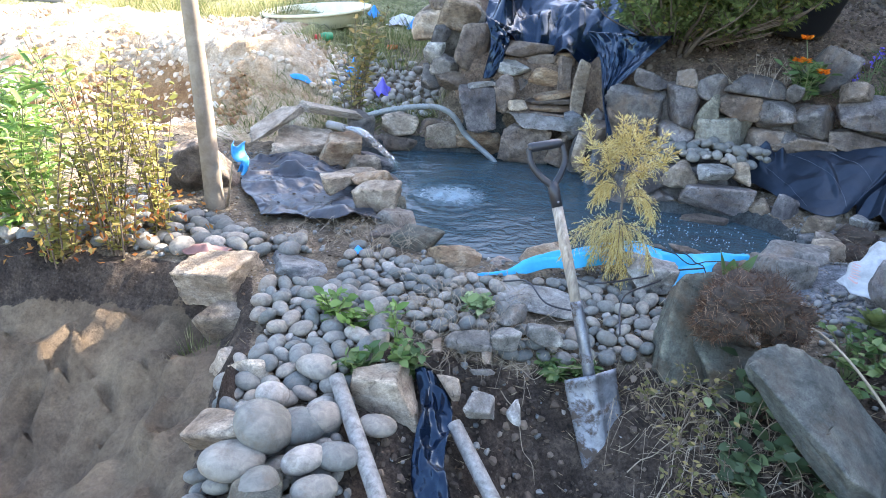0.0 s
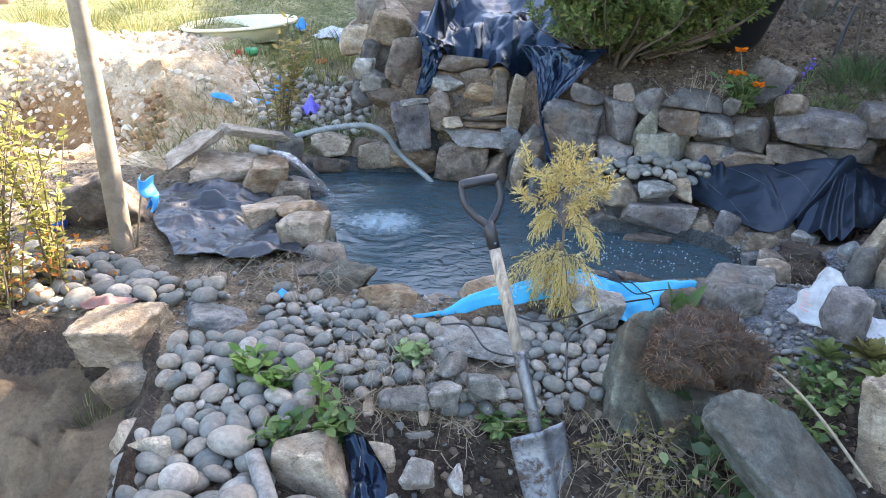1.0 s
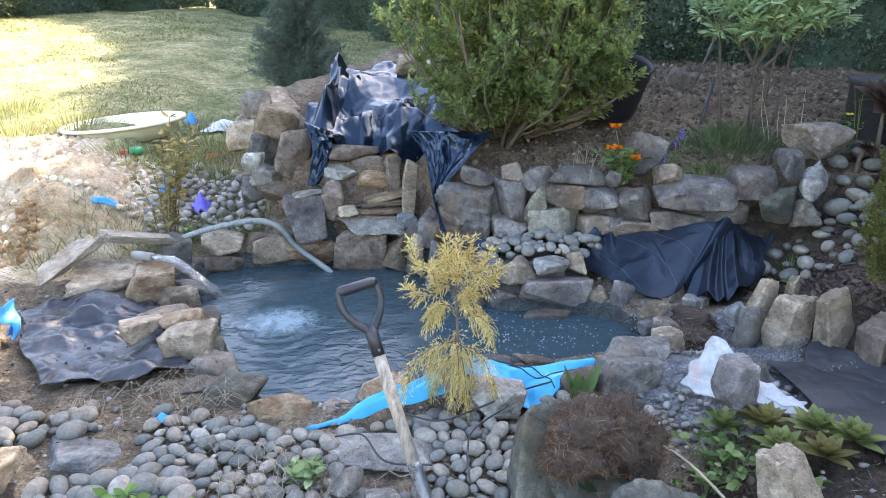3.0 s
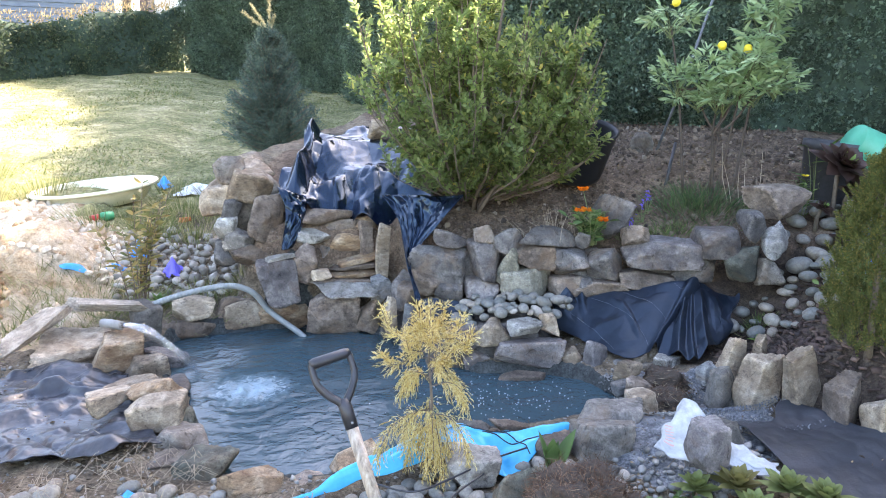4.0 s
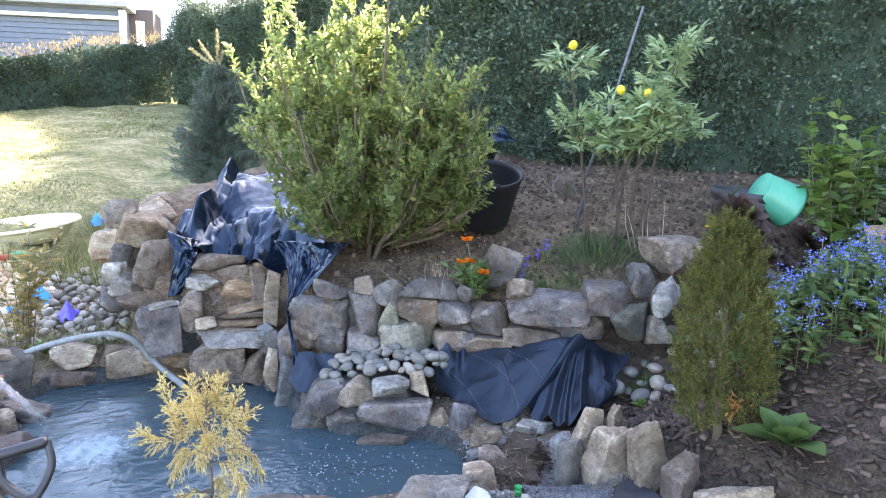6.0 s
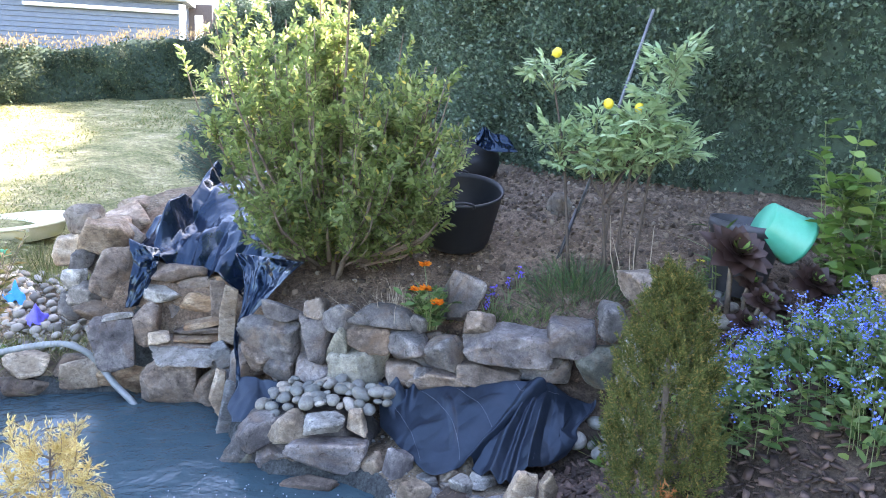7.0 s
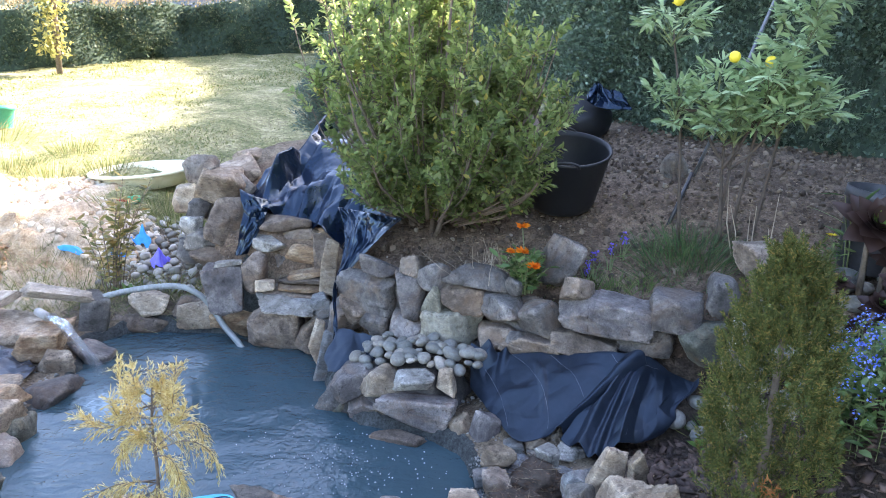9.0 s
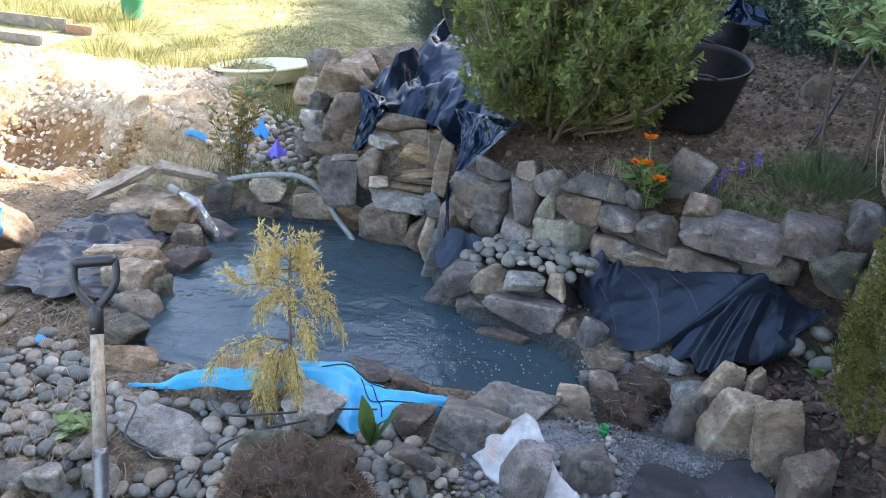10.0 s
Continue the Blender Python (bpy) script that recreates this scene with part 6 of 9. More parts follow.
def spade():
    g, t = np.array((0.325, 2.235, 0.690)), np.array((0.625, 1.775, -0.375))
    ax = unit(t - g)
    side = unit(np.array((0.97, 0.22, 0.06)) - ax * (np.array((0.97, 0.22, 0.06)) @ ax))
    out = np.cross(side, ax)
    at = lambda s, a=0.0, b=0.0: g + ax * s + side * a + out * b
    root = thing("spade", tuple(t), "long-handled garden spade with black grip standing in the soil", "spade")
    tube("grip", [at(0, -0.062), at(0, -0.05), at(0, 0.05), at(0, 0.062)], [0.013, 0.0165, 0.0165, 0.013], M_GRIP, root, "black moulded hand grip", 14)
    yoke = []
    for q in (-1, 1):
        yoke.append((curve([at(0.0, q * 0.060), at(0.06, q * 0.060), at(0.105, q * 0.036), at(0.135, q * 0.010), at(0.16, q * 0.004)], 18), np.linspace(0.010, 0.013, 18)))
    many_tubes("yoke", yoke, M_GRIP, root, "black forked yoke", 10)
    tube("collar", [at(0.125), at(0.15), at(0.215)], [0.014, 0.0205, 0.0195], M_GRIP, root, "black collar", 14)
    tube("rivet", [at(0.20, 0, -0.022), at(0.20, 0, 0.022)], 0.004, M_STEEL, root, "", 8)
    tube("shaft", [at(0.21), at(0.35), at(0.56)], [0.0185, 0.019, 0.0185], M_WOOD, root, "worn pale wooden shaft", 14)
    tube("socket", curve([at(0.54), at(0.64), at(0.74, 0, 0.004), at(0.84, 0, 0.016), at(0.93, 0, 0.004)], 20), np.linspace(0.0215, 0.020, 20), M_STEEL, root, "grey steel socket", 14)
    # blade
    nu, nv = 17, 22
    vs, fs = [], []
    for j in range(nv):
        v = j / (nv - 1)
        half = 0.100 * (0.94 - 0.10 * v) if v < 0.8 else 0.086 * math.cos((v - 0.8) / 0.2 * 0.5)
        for i in range(nu):
            u = 2 * i / (nu - 1) - 1
            lip = 0.012 * max(0, 1 - v * 9)
            ridge = 0.016 * math.exp(-(u / 0.22) ** 2) * (1 - v) ** 1.2
            vs.append(at(0.79 + 0.37 * v + 0.02 * (1 - u * u) * v, u * half, 0.012 * u * u - ridge - lip))
    for j in range(nv - 1):
        for i in range(nu - 1):
            a = j * nu + i
            fs.append((a, a + 1, a + nu + 1, a + nu))
    bl = link("blade", vs, fs, M_STEEL, root, "grey steel blade caked with soil")
    so = bl.modifiers.new("thick", "SOLIDIFY")
    so.thickness = 0.003


spade()


# ---- tub, buckets and pots ----
def lathe(profile, n=40, sx_=1.0, sy_=1.0):
    vs, fs = [], []
    for r, z in profile:
        for k in range(n):
            a = 2 * math.pi * k / n
            vs.append((r * math.cos(a) * sx_, r * math.sin(a) * sy_, z))
    for j in range(len(profile) - 1):
        for k in range(n):
            k2 = (k + 1) % n
            fs.append((j * n + k, j * n + k2, (j + 1) * n + k2, (j + 1) * n + k))
    fs.append(tuple(range(n)))
    fs.append(tuple((len(profile) - 1) * n + k for k in range(n - 1, -1, -1)))
    return vs, fs


def turned(name, profile, m, material, parent=None, label="", n=40, sx_=1.0, sy_=1.0):
    v, fa = lathe(profile, n, sx_, sy_)
    return link(name, [tuple(m @ Vector(q)) for q in v], fa, material, parent, label)


M_CREAM = plain_mat("cream_plastic", (0.64, 0.59, 0.38), (0.76, 0.71, 0.52), 0.35, scale=8)
M_BLACKRUBBER = plain_mat("black_rubber", (0.008, 0.009, 0.011), (0.016, 0.017, 0.02), 0.55)
M_MINT = plain_mat("mint_plastic", (0.045, 0.30, 0.185), (0.07, 0.38, 0.25), 0.4, scale=6)


def tub():
    at = (-1.40, 6.98, z_at(-1.40, 6.98) - 0.05)
    root = thing("tub", at, "shallow oval cream plastic tub lying on the lawn", "tub")
    m = pose(*at, 9, -5, -24)
    turned("shell", [(0.30, 0.0), (0.40, 0.02), (0.47, 0.12), (0.50, 0.16), (0.535, 0.165), (0.535, 0.15), (0.545, 0.155), (0.54, 0.178), (0.50, 0.178), (0.46, 0.125), (0.39, 0.035), (0.30, 0.02)], m, M_CREAM, root, "", 48, 1.14, 0.72)
    turned("water", [(0.41, 0.055), (0.412, 0.058)], m, plain_mat("tub_water", (0.22, 0.21, 0.12), (0.3, 0.28, 0.17), 0.1), root, "brownish water in the tub", 40, 1.14, 0.72)


tub()


def bucket():
    at = (2.345, 4.92, z_at(2.345, 4.92) + 0.035)
    root = thing("bucket", at, "large black rubber bucket on the terrace", "bucket")
    m = pose(*at, 19, 3, -14)
    turned("body", [(0.0, 0.0), (0.16, 0.0), (0.195, 0.012), (0.215, 0.05), (0.275, 0.36), (0.285, 0.375), (0.285, 0.39), (0.272, 0.39), (0.264, 0.36), (0.205, 0.05), (0.18, 0.02), (0.0, 0.015)], m, M_BLACKRUBBER, root)
    for a in (1.75, 1.75 + math.pi):
        pts = [tuple(m @ Vector((0.285 * math.cos(a + q), 0.285 * math.sin(a + q), z))) for q, z in ((-0.26, 0.37), (-0.22, 0.395), (0, 0.41), (0.22, 0.395), (0.26, 0.37))]
        tube("handle", curve(pts, 14), 0.008, M_BLACKRUBBER, root)


bucket()


# ---- young tree ----
def young_tree():
    bx, by = -1.21, 3.29
    root = thing("young_tree", (bx, by, z_at(bx, by)), "slender young tree with pale grey-brown bark", "tree")
    tube("trunk", curve([(bx + 0.005, by, z_at(bx, by) - 0.06), (bx - 0.02, by, 0.5), (bx - 0.05, by, 1.0), (bx - 0.10, by, 1.7), (bx - 0.16, by + 0.03, 2.6)], 30), np.linspace(0.050, 0.029, 30), M_PALEBARK, root, "", 16)


young_tree()


# ---- buildings beyond the hedge ----
M_SIDING = plain_mat("slate_blue_weatherboard", (0.09, 0.115, 0.15), (0.13, 0.155, 0.19), 0.6, scale=4)
M_WHITE = plain_mat("white_paint", (0.72, 0.72, 0.70), (0.82, 0.82, 0.80), 0.5, scale=5)
M_ROOF = plain_mat("grey_roof_iron", (0.22, 0.23, 0.25), (0.3, 0.31, 0.33), 0.5, scale=4)
M_GLASS = plain_mat("window_glass", (0.03, 0.035, 0.04), (0.05, 0.055, 0.06), 0.05)


def box_bm(x0, y0, z0, x1, y1, z1, bm=None, bevel=0.0):
    bm = bm or bmesh.new()
    r = bmesh.ops.create_cube(bm, size=1)
    for v in r["verts"]:
        v.co = Vector(((x0 + x1) / 2 + v.co.x * (x1 - x0), (y0 + y1) / 2 + v.co.y * (y1 - y0), (z0 + z1) / 2 + v.co.z * (z1 - z0)))
    if bevel:
        bmesh.ops.bevel(bm, geom=bm.edges[:], offset=bevel, segments=2, affect="EDGES")
    return bm


def shed():
    y0, z0, z1 = 27.0, 4.3, 6.95
    root = thing("shed", (-9, y0, z0), "dark blue weatherboard shed with white corner trim beyond the hedge", "shed")
    part("wall", box_bm(-16, y0 + 0.05, z0 - 1.5, -4.95, y0 + 5, z1 - 0.15), M_SIDING, root, "", False)
    z = z0
    while z < z1 - 0.2:
        bm = box_bm(-15.9, y0, z, -5.0, y0 + 0.05, z + 0.17)
        for v in bm.verts:
            if v.co.z > z + 0.1 and v.co.y < y0 + 0.02:
                v.co.y += 0.03
        part("weatherboard", bm, M_SIDING, root, "", False)
        z += 0.18
    part("corner_board", box_bm(-5.05, y0 - 0.06, z0 - 1, -4.85, y0 + 0.12, z1 - 0.3), M_WHITE, root, "white corner board", False)
    part("gutter", box_bm(-10.4, y0 - 0.14, 6.30, -4.95, y0 - 0.02, 6.42), M_WHITE, root, "white gutter", False)
    part("roof", box_bm(-16.2, y0 - 0.3, z1 - 0.22, -4.7, y0 + 5.4, z1 - 0.05), M_ROOF, root, "grey corrugated iron roof", False)
    part("downpipe", box_bm(-4.55, y0 + 0.2, z0, -4.3, y0 + 0.4, z1 - 0.6), M_WHITE, root, "white downpipe", False)


def house():
    y0 = 31.0
    root = thing("house", (-2, y0, 5), "white weatherboard house beyond the hedge", "house")
    part("wall", box_bm(-5.2, y0 + 0.05, 3.5, 0.2, y0 + 6, 9.2), M_WHITE, root, "", False)
    z = 5.6
    while z < 9.1:
        bm = box_bm(-5.2, y0, z, 0.2, y0 + 0.05, z + 0.21)
        for v in bm.verts:
            if v.co.z > z + 0.1 and v.co.y < y0 + 0.02:
                v.co.y += 0.035
        part("weatherboard", bm, M_WHITE, root, "", False)
        z += 0.22
    part("roof", box_bm(-5.6, y0 - 0.4, 9.2, 0.6, y0 + 6.4, 9.4), M_ROOF, root, "", False)
    w = part("window", box_bm(-3.2, y0 - 0.05, 6.5, -2.3, y0 + 0.02, 7.6), M_WHITE, root, "", False)
    part("pane", box_bm(-3.1, y0 - 0.06, 6.6, -2.4, y0 - 0.045, 7.5), M_GLASS, w, "", False)
    part("annex", box_bm(-5.0, y0 - 3.0, 3.5, -4.1, y0 - 1.5, 6.9), plain_mat("brown_boards", (0.06, 0.05, 0.05), (0.09, 0.075, 0.07), 0.8), root, "dark brown lean-to", False)


shed()
house()


# ---- pebbles ----
def pebble_meshes(n, level, seed, material, flat=0.55):
    out = []
    for k in range(n):
        rng = np.random.default_rng(seed + k)
        v, fa = ICO[level]
        v = v * np.array([1.0, rng.uniform(0.66, 0.86), rng.uniform(flat - 0.1, flat + 0.12)]) * 0.5
        v = v * (1 + 0.10 * waves(v * 2, rng, 1.6)[:, None] + 0.025 * waves(v * 2, rng, 4)[:, None])
        me = bpy.data.meshes.new("pebble")
        me.from_pydata(v.tolist(), [], fa.tolist())
        me.polygons.foreach_set("use_smooth", [True] * len(me.polygons))
        me.materials.append(material)
        out.append(me)
    return out


def scatter(rng, inside, box, sizes, tries, close=0.42):
    """Places (x, y, size) that keep about their own width apart."""
    x0, y0, x1, y1 = box
    cell = max(sizes) * 2 * close + 1e-6
    grid, out = {}, []
    X, Y = rng.uniform(x0, x1, tries), rng.uniform(y0, y1, tries)
    ok = inside(X, Y)
    S = sizes[0] + (sizes[1] - sizes[0]) * rng.uniform(0, 1, tries) ** 1.6
    order = np.argsort(-S[: tries // 2]).tolist() + list(range(tries // 2, tries))
    for k in order:
        if not ok[k]:
            continue
        x, y, s = X[k], Y[k], S[k]
        i, j = int(x / cell + 1000), int(y / cell + 1000)
        if any((x - a) ** 2 + (y - b) ** 2 < ((s + c) * close) ** 2 for di in (-1, 0, 1) for dj in (-1, 0, 1) for a, b, c in grid.get((i + di, j + dj), ())):
            continue
        grid.setdefault((i, j), []).append((x, y, s))
        out.append((x, y, s))
    return out


def joined(name, places, shapes, material, label, category, seed, sink=0.25, lift=None, tilt=0.3, kind="stuff", smooth=True):
    """Many small lumps in one mesh."""
    rng = np.random.default_rng(seed)
    places = np.array(places)
    z = height(places[:, 0], places[:, 1]) if lift is None else lift(places[:, 0], places[:, 1])
    V, F, o = [], [], 0
    for (x, y, s), zz in zip(places, z):
        v, fa = shapes[rng.integers(len(shapes))]
        m = np.array(Euler((rng.normal(0, tilt), rng.normal(0, tilt), rng.uniform(0, 6.28))).to_matrix())
        V.append((v * s) @ m.T + np.array([x, y, zz + s * sink]))
        F.append(fa + o)
        o += len(v)
    V, F = np.concatenate(V), np.concatenate(F)
    me = bpy.data.meshes.new(name)
    me.vertices.add(len(V))
    me.vertices.foreach_set("co", V.ravel())
    me.loops.add(F.size)
    me.loops.foreach_set("vertex_index", F.ravel().astype(np.int32))
    me.polygons.add(len(F))
    me.polygons.foreach_set("loop_start", np.arange(0, F.size, 3, dtype=np.int32))
    me.update(calc_edges=True)
    me.polygons.foreach_set("use_smooth", [smooth] * len(F))
    me.materials.append(material)
    return tagged(new(name, me), label, category, kind=kind)


def island_rock(name, stops, rough=0.7, scale=30):
    m, ns, ln, bs = nodes_of(name)
    geo = ns.new("ShaderNodeNewGeometry")
    r = ramp(ns, stops)
    ln.new(geo.outputs["Random Per Island"], r.inputs[0])
    co = coords(ns, ln, False)
    n = tex(ns, ln, co, scale, 6, 0.7)
    ln.new(mixc(ns, ln, 0.5, r.outputs[0], n, "OVERLAY"), bs.inputs["Base Color"])
    bs.inputs["Roughness"].default_value = rough
    bumped(ns, ln, bs, [(n, 0.4, 0.004)])
    return m


BOULDER_SPOTS = [(-0.93, 2.48, 0.2), (-0.84, 2.36, 0.14), (-0.56, 2.58, 0.17), (-0.14, 1.85, 0.16), (0.42, 2.36, 0.20), (0.93, 2.14, 0.14), (1.08, 2.02, 0.2), (0.95, 2.56, 0.13), (0.06, 2.73, 0.14), (-0.12, 2.95, 0.13), (-1.21, 3.29, 0.07), (-1.4, 3.62, 0.2), (-0.72, 2.08, 0.12), (0.52, 1.95, 0.03)]


def free_of(x, y):
    ok = inside_dist(POND, x, y) > 0.06
    for a, b, r in BOULDER_SPOTS:
        ok &= (x - a) ** 2 + (y - b) ** 2 > (r * 0.85) ** 2
    return ok


def in_poly(poly):
    poly = np.array(poly)
    return lambda x, y: inside_dist(poly, x, y) < 0


def bed(name, label, places, meshes, seed, sink=0.2, tip=14):
    rng = np.random.default_rng(seed)
    cx, cy = np.mean([q[0] for q in places]), np.mean([q[1] for q in places])
    root = thing(name, (cx, cy, z_at(cx, cy)), label, "pebbles")
    for x, y, s in places[:300]:
        ob = new("pebble", meshes[rng.integers(len(meshes))])
        ob.matrix_world = pose(x, y, z_at(x, y) + s * sink + rng.uniform(0, 0.012), *rng.normal(0, tip, 2), rng.uniform(0, 360)) @ Matrix.Scale(s, 4)
        ob.parent = root
        ob.matrix_parent_inverse = Matrix.Translation(-root.location)
    return places[300:]


PEB = pebble_meshes(9, 3, 700, M_PEB)
RAW_PEB = [(ICO[2][0] * np.array([0.5, 0.38, 0.27]) * (1 + 0.08 * waves(ICO[2][0], np.random.default_rng(60 + k), 1.6))[:, None], ICO[2][1]) for k in range(6)]
RAW_LUMP = [boulder_shape((1, 0.85, 0.7), 900 + k, 7, 0.5, 2, 0.08, 0.4) for k in range(6)]
RAW_CHUNK = [boulder_shape((1, 0.8, 0.65), 950 + k, 5, 0.5, 1, 0.0, 0.6) for k in range(8)]
M_PEB_I = island_rock("small_pebble", [(0, (0.11, 0.115, 0.11)), (0.5, (0.19, 0.19, 0.175)), (0.85, (0.29, 0.28, 0.25)), (1, (0.38, 0.34, 0.28))], 0.6)
M_FINE_I = island_rock("fine_gravel", [(0, (0.07, 0.078, 0.088)), (0.6, (0.13, 0.14, 0.152)), (1, (0.24, 0.25, 0.26))], 0.7)
M_RUB_I = island_rock("rubble_lump_mix", [(0, (0.34, 0.22, 0.12)), (0.45, (0.50, 0.40, 0.28)), (1, (0.66, 0.59, 0.48))], 0.9)
M_CLOD_I = island_rock("soil_clod", [(0, (0.05, 0.036, 0.026)), (0.7, (0.125, 0.092, 0.065)), (0.95, (0.21, 0.16, 0.115)), (1, (0.30, 0.26, 0.21))], 0.95)
rng6 = np.random.default_rng(66)
# the strip of large pebbles that runs down beside the pit
strip = in_poly([(-0.68, 1.2), (-0.70, 2.0), (-0.70, 2.42), (-0.30, 2.45), (-0.16, 2.15), (-0.22, 1.95), (-0.30, 1.75), (-0.22, 1.2)])
pl = scatter(rng6, lambda x, y: strip(x, y) & free_of(x, y), (-0.7, 1.2, 0, 2.5), (0.035, 0.10), 14000, 0.31)
rest1 = bed("pebble_strip", "strip of rounded grey river pebbles beside the dug pit", pl, PEB, 1, 0.25, 26)
# the bed between the spade and the pond
mid = in_poly([(-0.45, 2.40), (-0.42, 2.85), (-0.05, 2.66), (0.2, 2.5), (0.5, 2.55), (0.85, 2.72), (1.25, 2.62), (1.45, 2.42), (1.3, 2.3), (0.85, 2.28), (0.80, 2.10), (0.45, 2.06), (0.05, 2.10), (-0.16, 2.2)])
pl = scatter(rng6, lambda x, y: mid(x, y) & free_of(x, y), (-0.5, 2.0, 1.5, 2.9), (0.028, 0.082), 16000, 0.35)
rest2 = bed("pebble_bed", "bed of rounded grey river pebbles along the near bank", pl, PEB, 2)
# the sunlit bed on the left
lb = in_poly([(-2.2, 2.66), (-2.2, 3.2), (-1.5, 3.22), (-1.1, 3.1), (-0.85, 2.9), (-0.65, 2.9), (-0.62, 2.74), (-0.75, 2.68), (-1.15, 2.66)])
pl = scatter(rng6, lambda x, y: lb(x, y) & free_of(x, y), (-2.2, 2.4, -0.5, 3.3), (0.04, 0.115), 8000, 0.36)
rest3 = bed("pebble_bed", "bed of sunlit pale pebbles round the young tree", pl, PEB, 3)
# the heap on the far bank, and the ones by the wall end
pl = scatter(rng6, in_poly([(1.18, 3.98), (1.30, 4.16), (1.60, 4.10), (1.88, 3.97), (1.86, 3.82), (1.52, 3.85), (1.32, 3.92)]), (1.0, 3.7, 1.9, 4.3), (0.045, 0.10), 4000, 0.29)
tongue_z = lambda x, y: 0.19 + 0.09 * sm(1.15, 1.45, x) + 0.05 * sm(3.86, 4.02, y + 0.3 * (x - 1.5))
pebs = thing("pebble_heap", (1.45, 4.0, 0.2), "heap of small grey pebbles below the stone wall", "pebbles")
for x, y, s in pl[:200]:
    ob = new("pebble", PEB[rng6.integers(9)])
    ob.matrix_world = pose(x, y, float(tongue_z(x, y)) + rng6.uniform(0, 0.05), *rng6.normal(0, 16, 2), rng6.uniform(0, 360)) @ Matrix.Scale(s, 4)
    ob.parent = pebs
    ob.matrix_parent_inverse = Matrix.Translation(-pebs.location)
stone("packed_earth", (1.45, 4.0, 0.12), (0.85, 0.42, 0.30), M_DARK, -14, parent=pebs, cuts=3)
pl = scatter(rng6, in_poly([(2.78, 3.62), (2.95, 3.72), (3.5, 3.55), (3.45, 3.15), (3.05, 3.2)]), (2.6, 3.0, 3.6, 3.9), (0.05, 0.12), 1500, 0.42)
bed("pebble_bed", "scattered grey pebbles at the end of the stone wall", pl, PEB, 4)
pl = scatter(rng6, in_poly([(3.15, 3.55), (3.2, 3.78), (3.9, 4.15), (4.0, 3.8), (3.6, 3.55)]), (3.1, 3.4, 4.1, 4.3), (0.07, 0.16), 900, 0.38)
bed("pebble_pile", "pile of large smooth grey stones at the flower bed", pl, PEB, 5, 0.35)
# small gravel behind the pond
pl = scatter(rng6, lambda x, y: in_poly([(-0.95, 5.25), (-1.0, 6.3), (-0.5, 6.4), (-0.1, 5.9), (-0.16, 5.2), (-0.5, 5.12)])(x, y), (-1.1, 5.0, 0, 6.5), (0.018, 0.095), 7000, 0.46)
joined("loose_gravel", rest1 + rest2 + rest3, RAW_PEB, M_PEB_I, "loose small grey pebbles filling the beds", "gravel", 14) if rest1 + rest2 + rest3 else None
# pale stones, with some of the sun on them put into the colour
joined("loose_gravel", pl, RAW_PEB + RAW_LUMP[:4], island_rock("pale_sunlit_pebble", [(0, (0.15, 0.135, 0.11)), (0.5, (0.27, 0.25, 0.21)), (1, (0.42, 0.39, 0.34))], 0.8), "loose small pale pebbles among the grass", "gravel", 6)
# small stones on the earth near the pond
pl = scatter(rng6, lambda x, y: (x < 2.0) & (inside_dist(PIT, x, y) > 0.05) & free_of(x, y), (-2.4, 1.2, 2.0, 4.4), (0.008, 0.03), 3200, 0.6)
joined("loose_gravel", pl, RAW_LUMP, M_PEB_I, "loose chips of stone on the trodden earth", "gravel", 7)

# ---- rubble and clods ----
pl = scatter(rng6, lambda x, y: (x + 0.25 * np.sin(3 * y) < -1.0) & (y + 0.2 * np.sin(4 * x) < 6.75) & ((y > 5.45) | (x < -1.75)), (-4.2, 4.75, -0.8, 7.0), (0.012, 0.075), 46000, 0.34)
joined("rubble", pl, RAW_CHUNK, M_RUB_I, "bank of pale broken rubble and orange clay in the sun", "rubble", 8, 0.2, None, 1.2, smooth=False)
pl = scatter(rng6, lambda x, y: np.hypot((x + 2.4) / 0.85, (y - 5.1) / 0.5) < 1, (-3.4, 4.5, -1.4, 5.8), (0.015, 0.07), 9000, 0.38)
joined("clay_lumps", pl, RAW_CHUNK, island_rock("orange_clay", [(0, (0.20, 0.10, 0.045)), (0.6, (0.34, 0.20, 0.10)), (1, (0.50, 0.36, 0.22))], 0.95), "crumbling lumps of orange clay in a dug hollow", "soil", 13, 0.2, None, 1.2, smooth=False)
pl = scatter(rng6, lambda x, y: y > wall_line(x) + 0.08, (0.9, 4.0, 5.0, 6.6), (0.012, 0.05), 9000, 0.6)
joined("clods", pl, RAW_LUMP, M_CLOD_I, "crumbly clods of dry brown soil on the terrace", "soil", 9, 0.2, None, 1.2, smooth=False)
pl = scatter(rng6, lambda x, y: (x > -0.25) | (y > 1.9), (-0.3, 1.0, 1.7, 2.1), (0.008, 0.035), 5000, 0.6)
joined("clods", pl, RAW_LUMP, M_CLOD_I, "crumbly dark moist soil round the spade", "soil", 10, 0.2, None, 1.2, smooth=False)
CHIP = []
for k in range(4):
    v = np.array([(x, y, z) for x in (-0.5, 0.5) for y in (-0.28, 0.28) for z in (-0.09, 0.09)]) * (1 + 0.25 * np.random.default_rng(k).uniform(-1, 1, (8, 3)))
    CHIP.append((v, np.array([(0, 1, 3), (0, 3, 2), (4, 6, 7), (4, 7, 5), (0, 4, 5), (0, 5, 1), (2, 3, 7), (2, 7, 6), (0, 2, 6), (0, 6, 4), (1, 5, 7), (1, 7, 3)])))
M_CHIP = island_rock("bark_chip", [(0, (0.028, 0.018, 0.014)), (0.6, (0.070, 0.043, 0.033)), (1, (0.14, 0.092, 0.07))], 0.85)
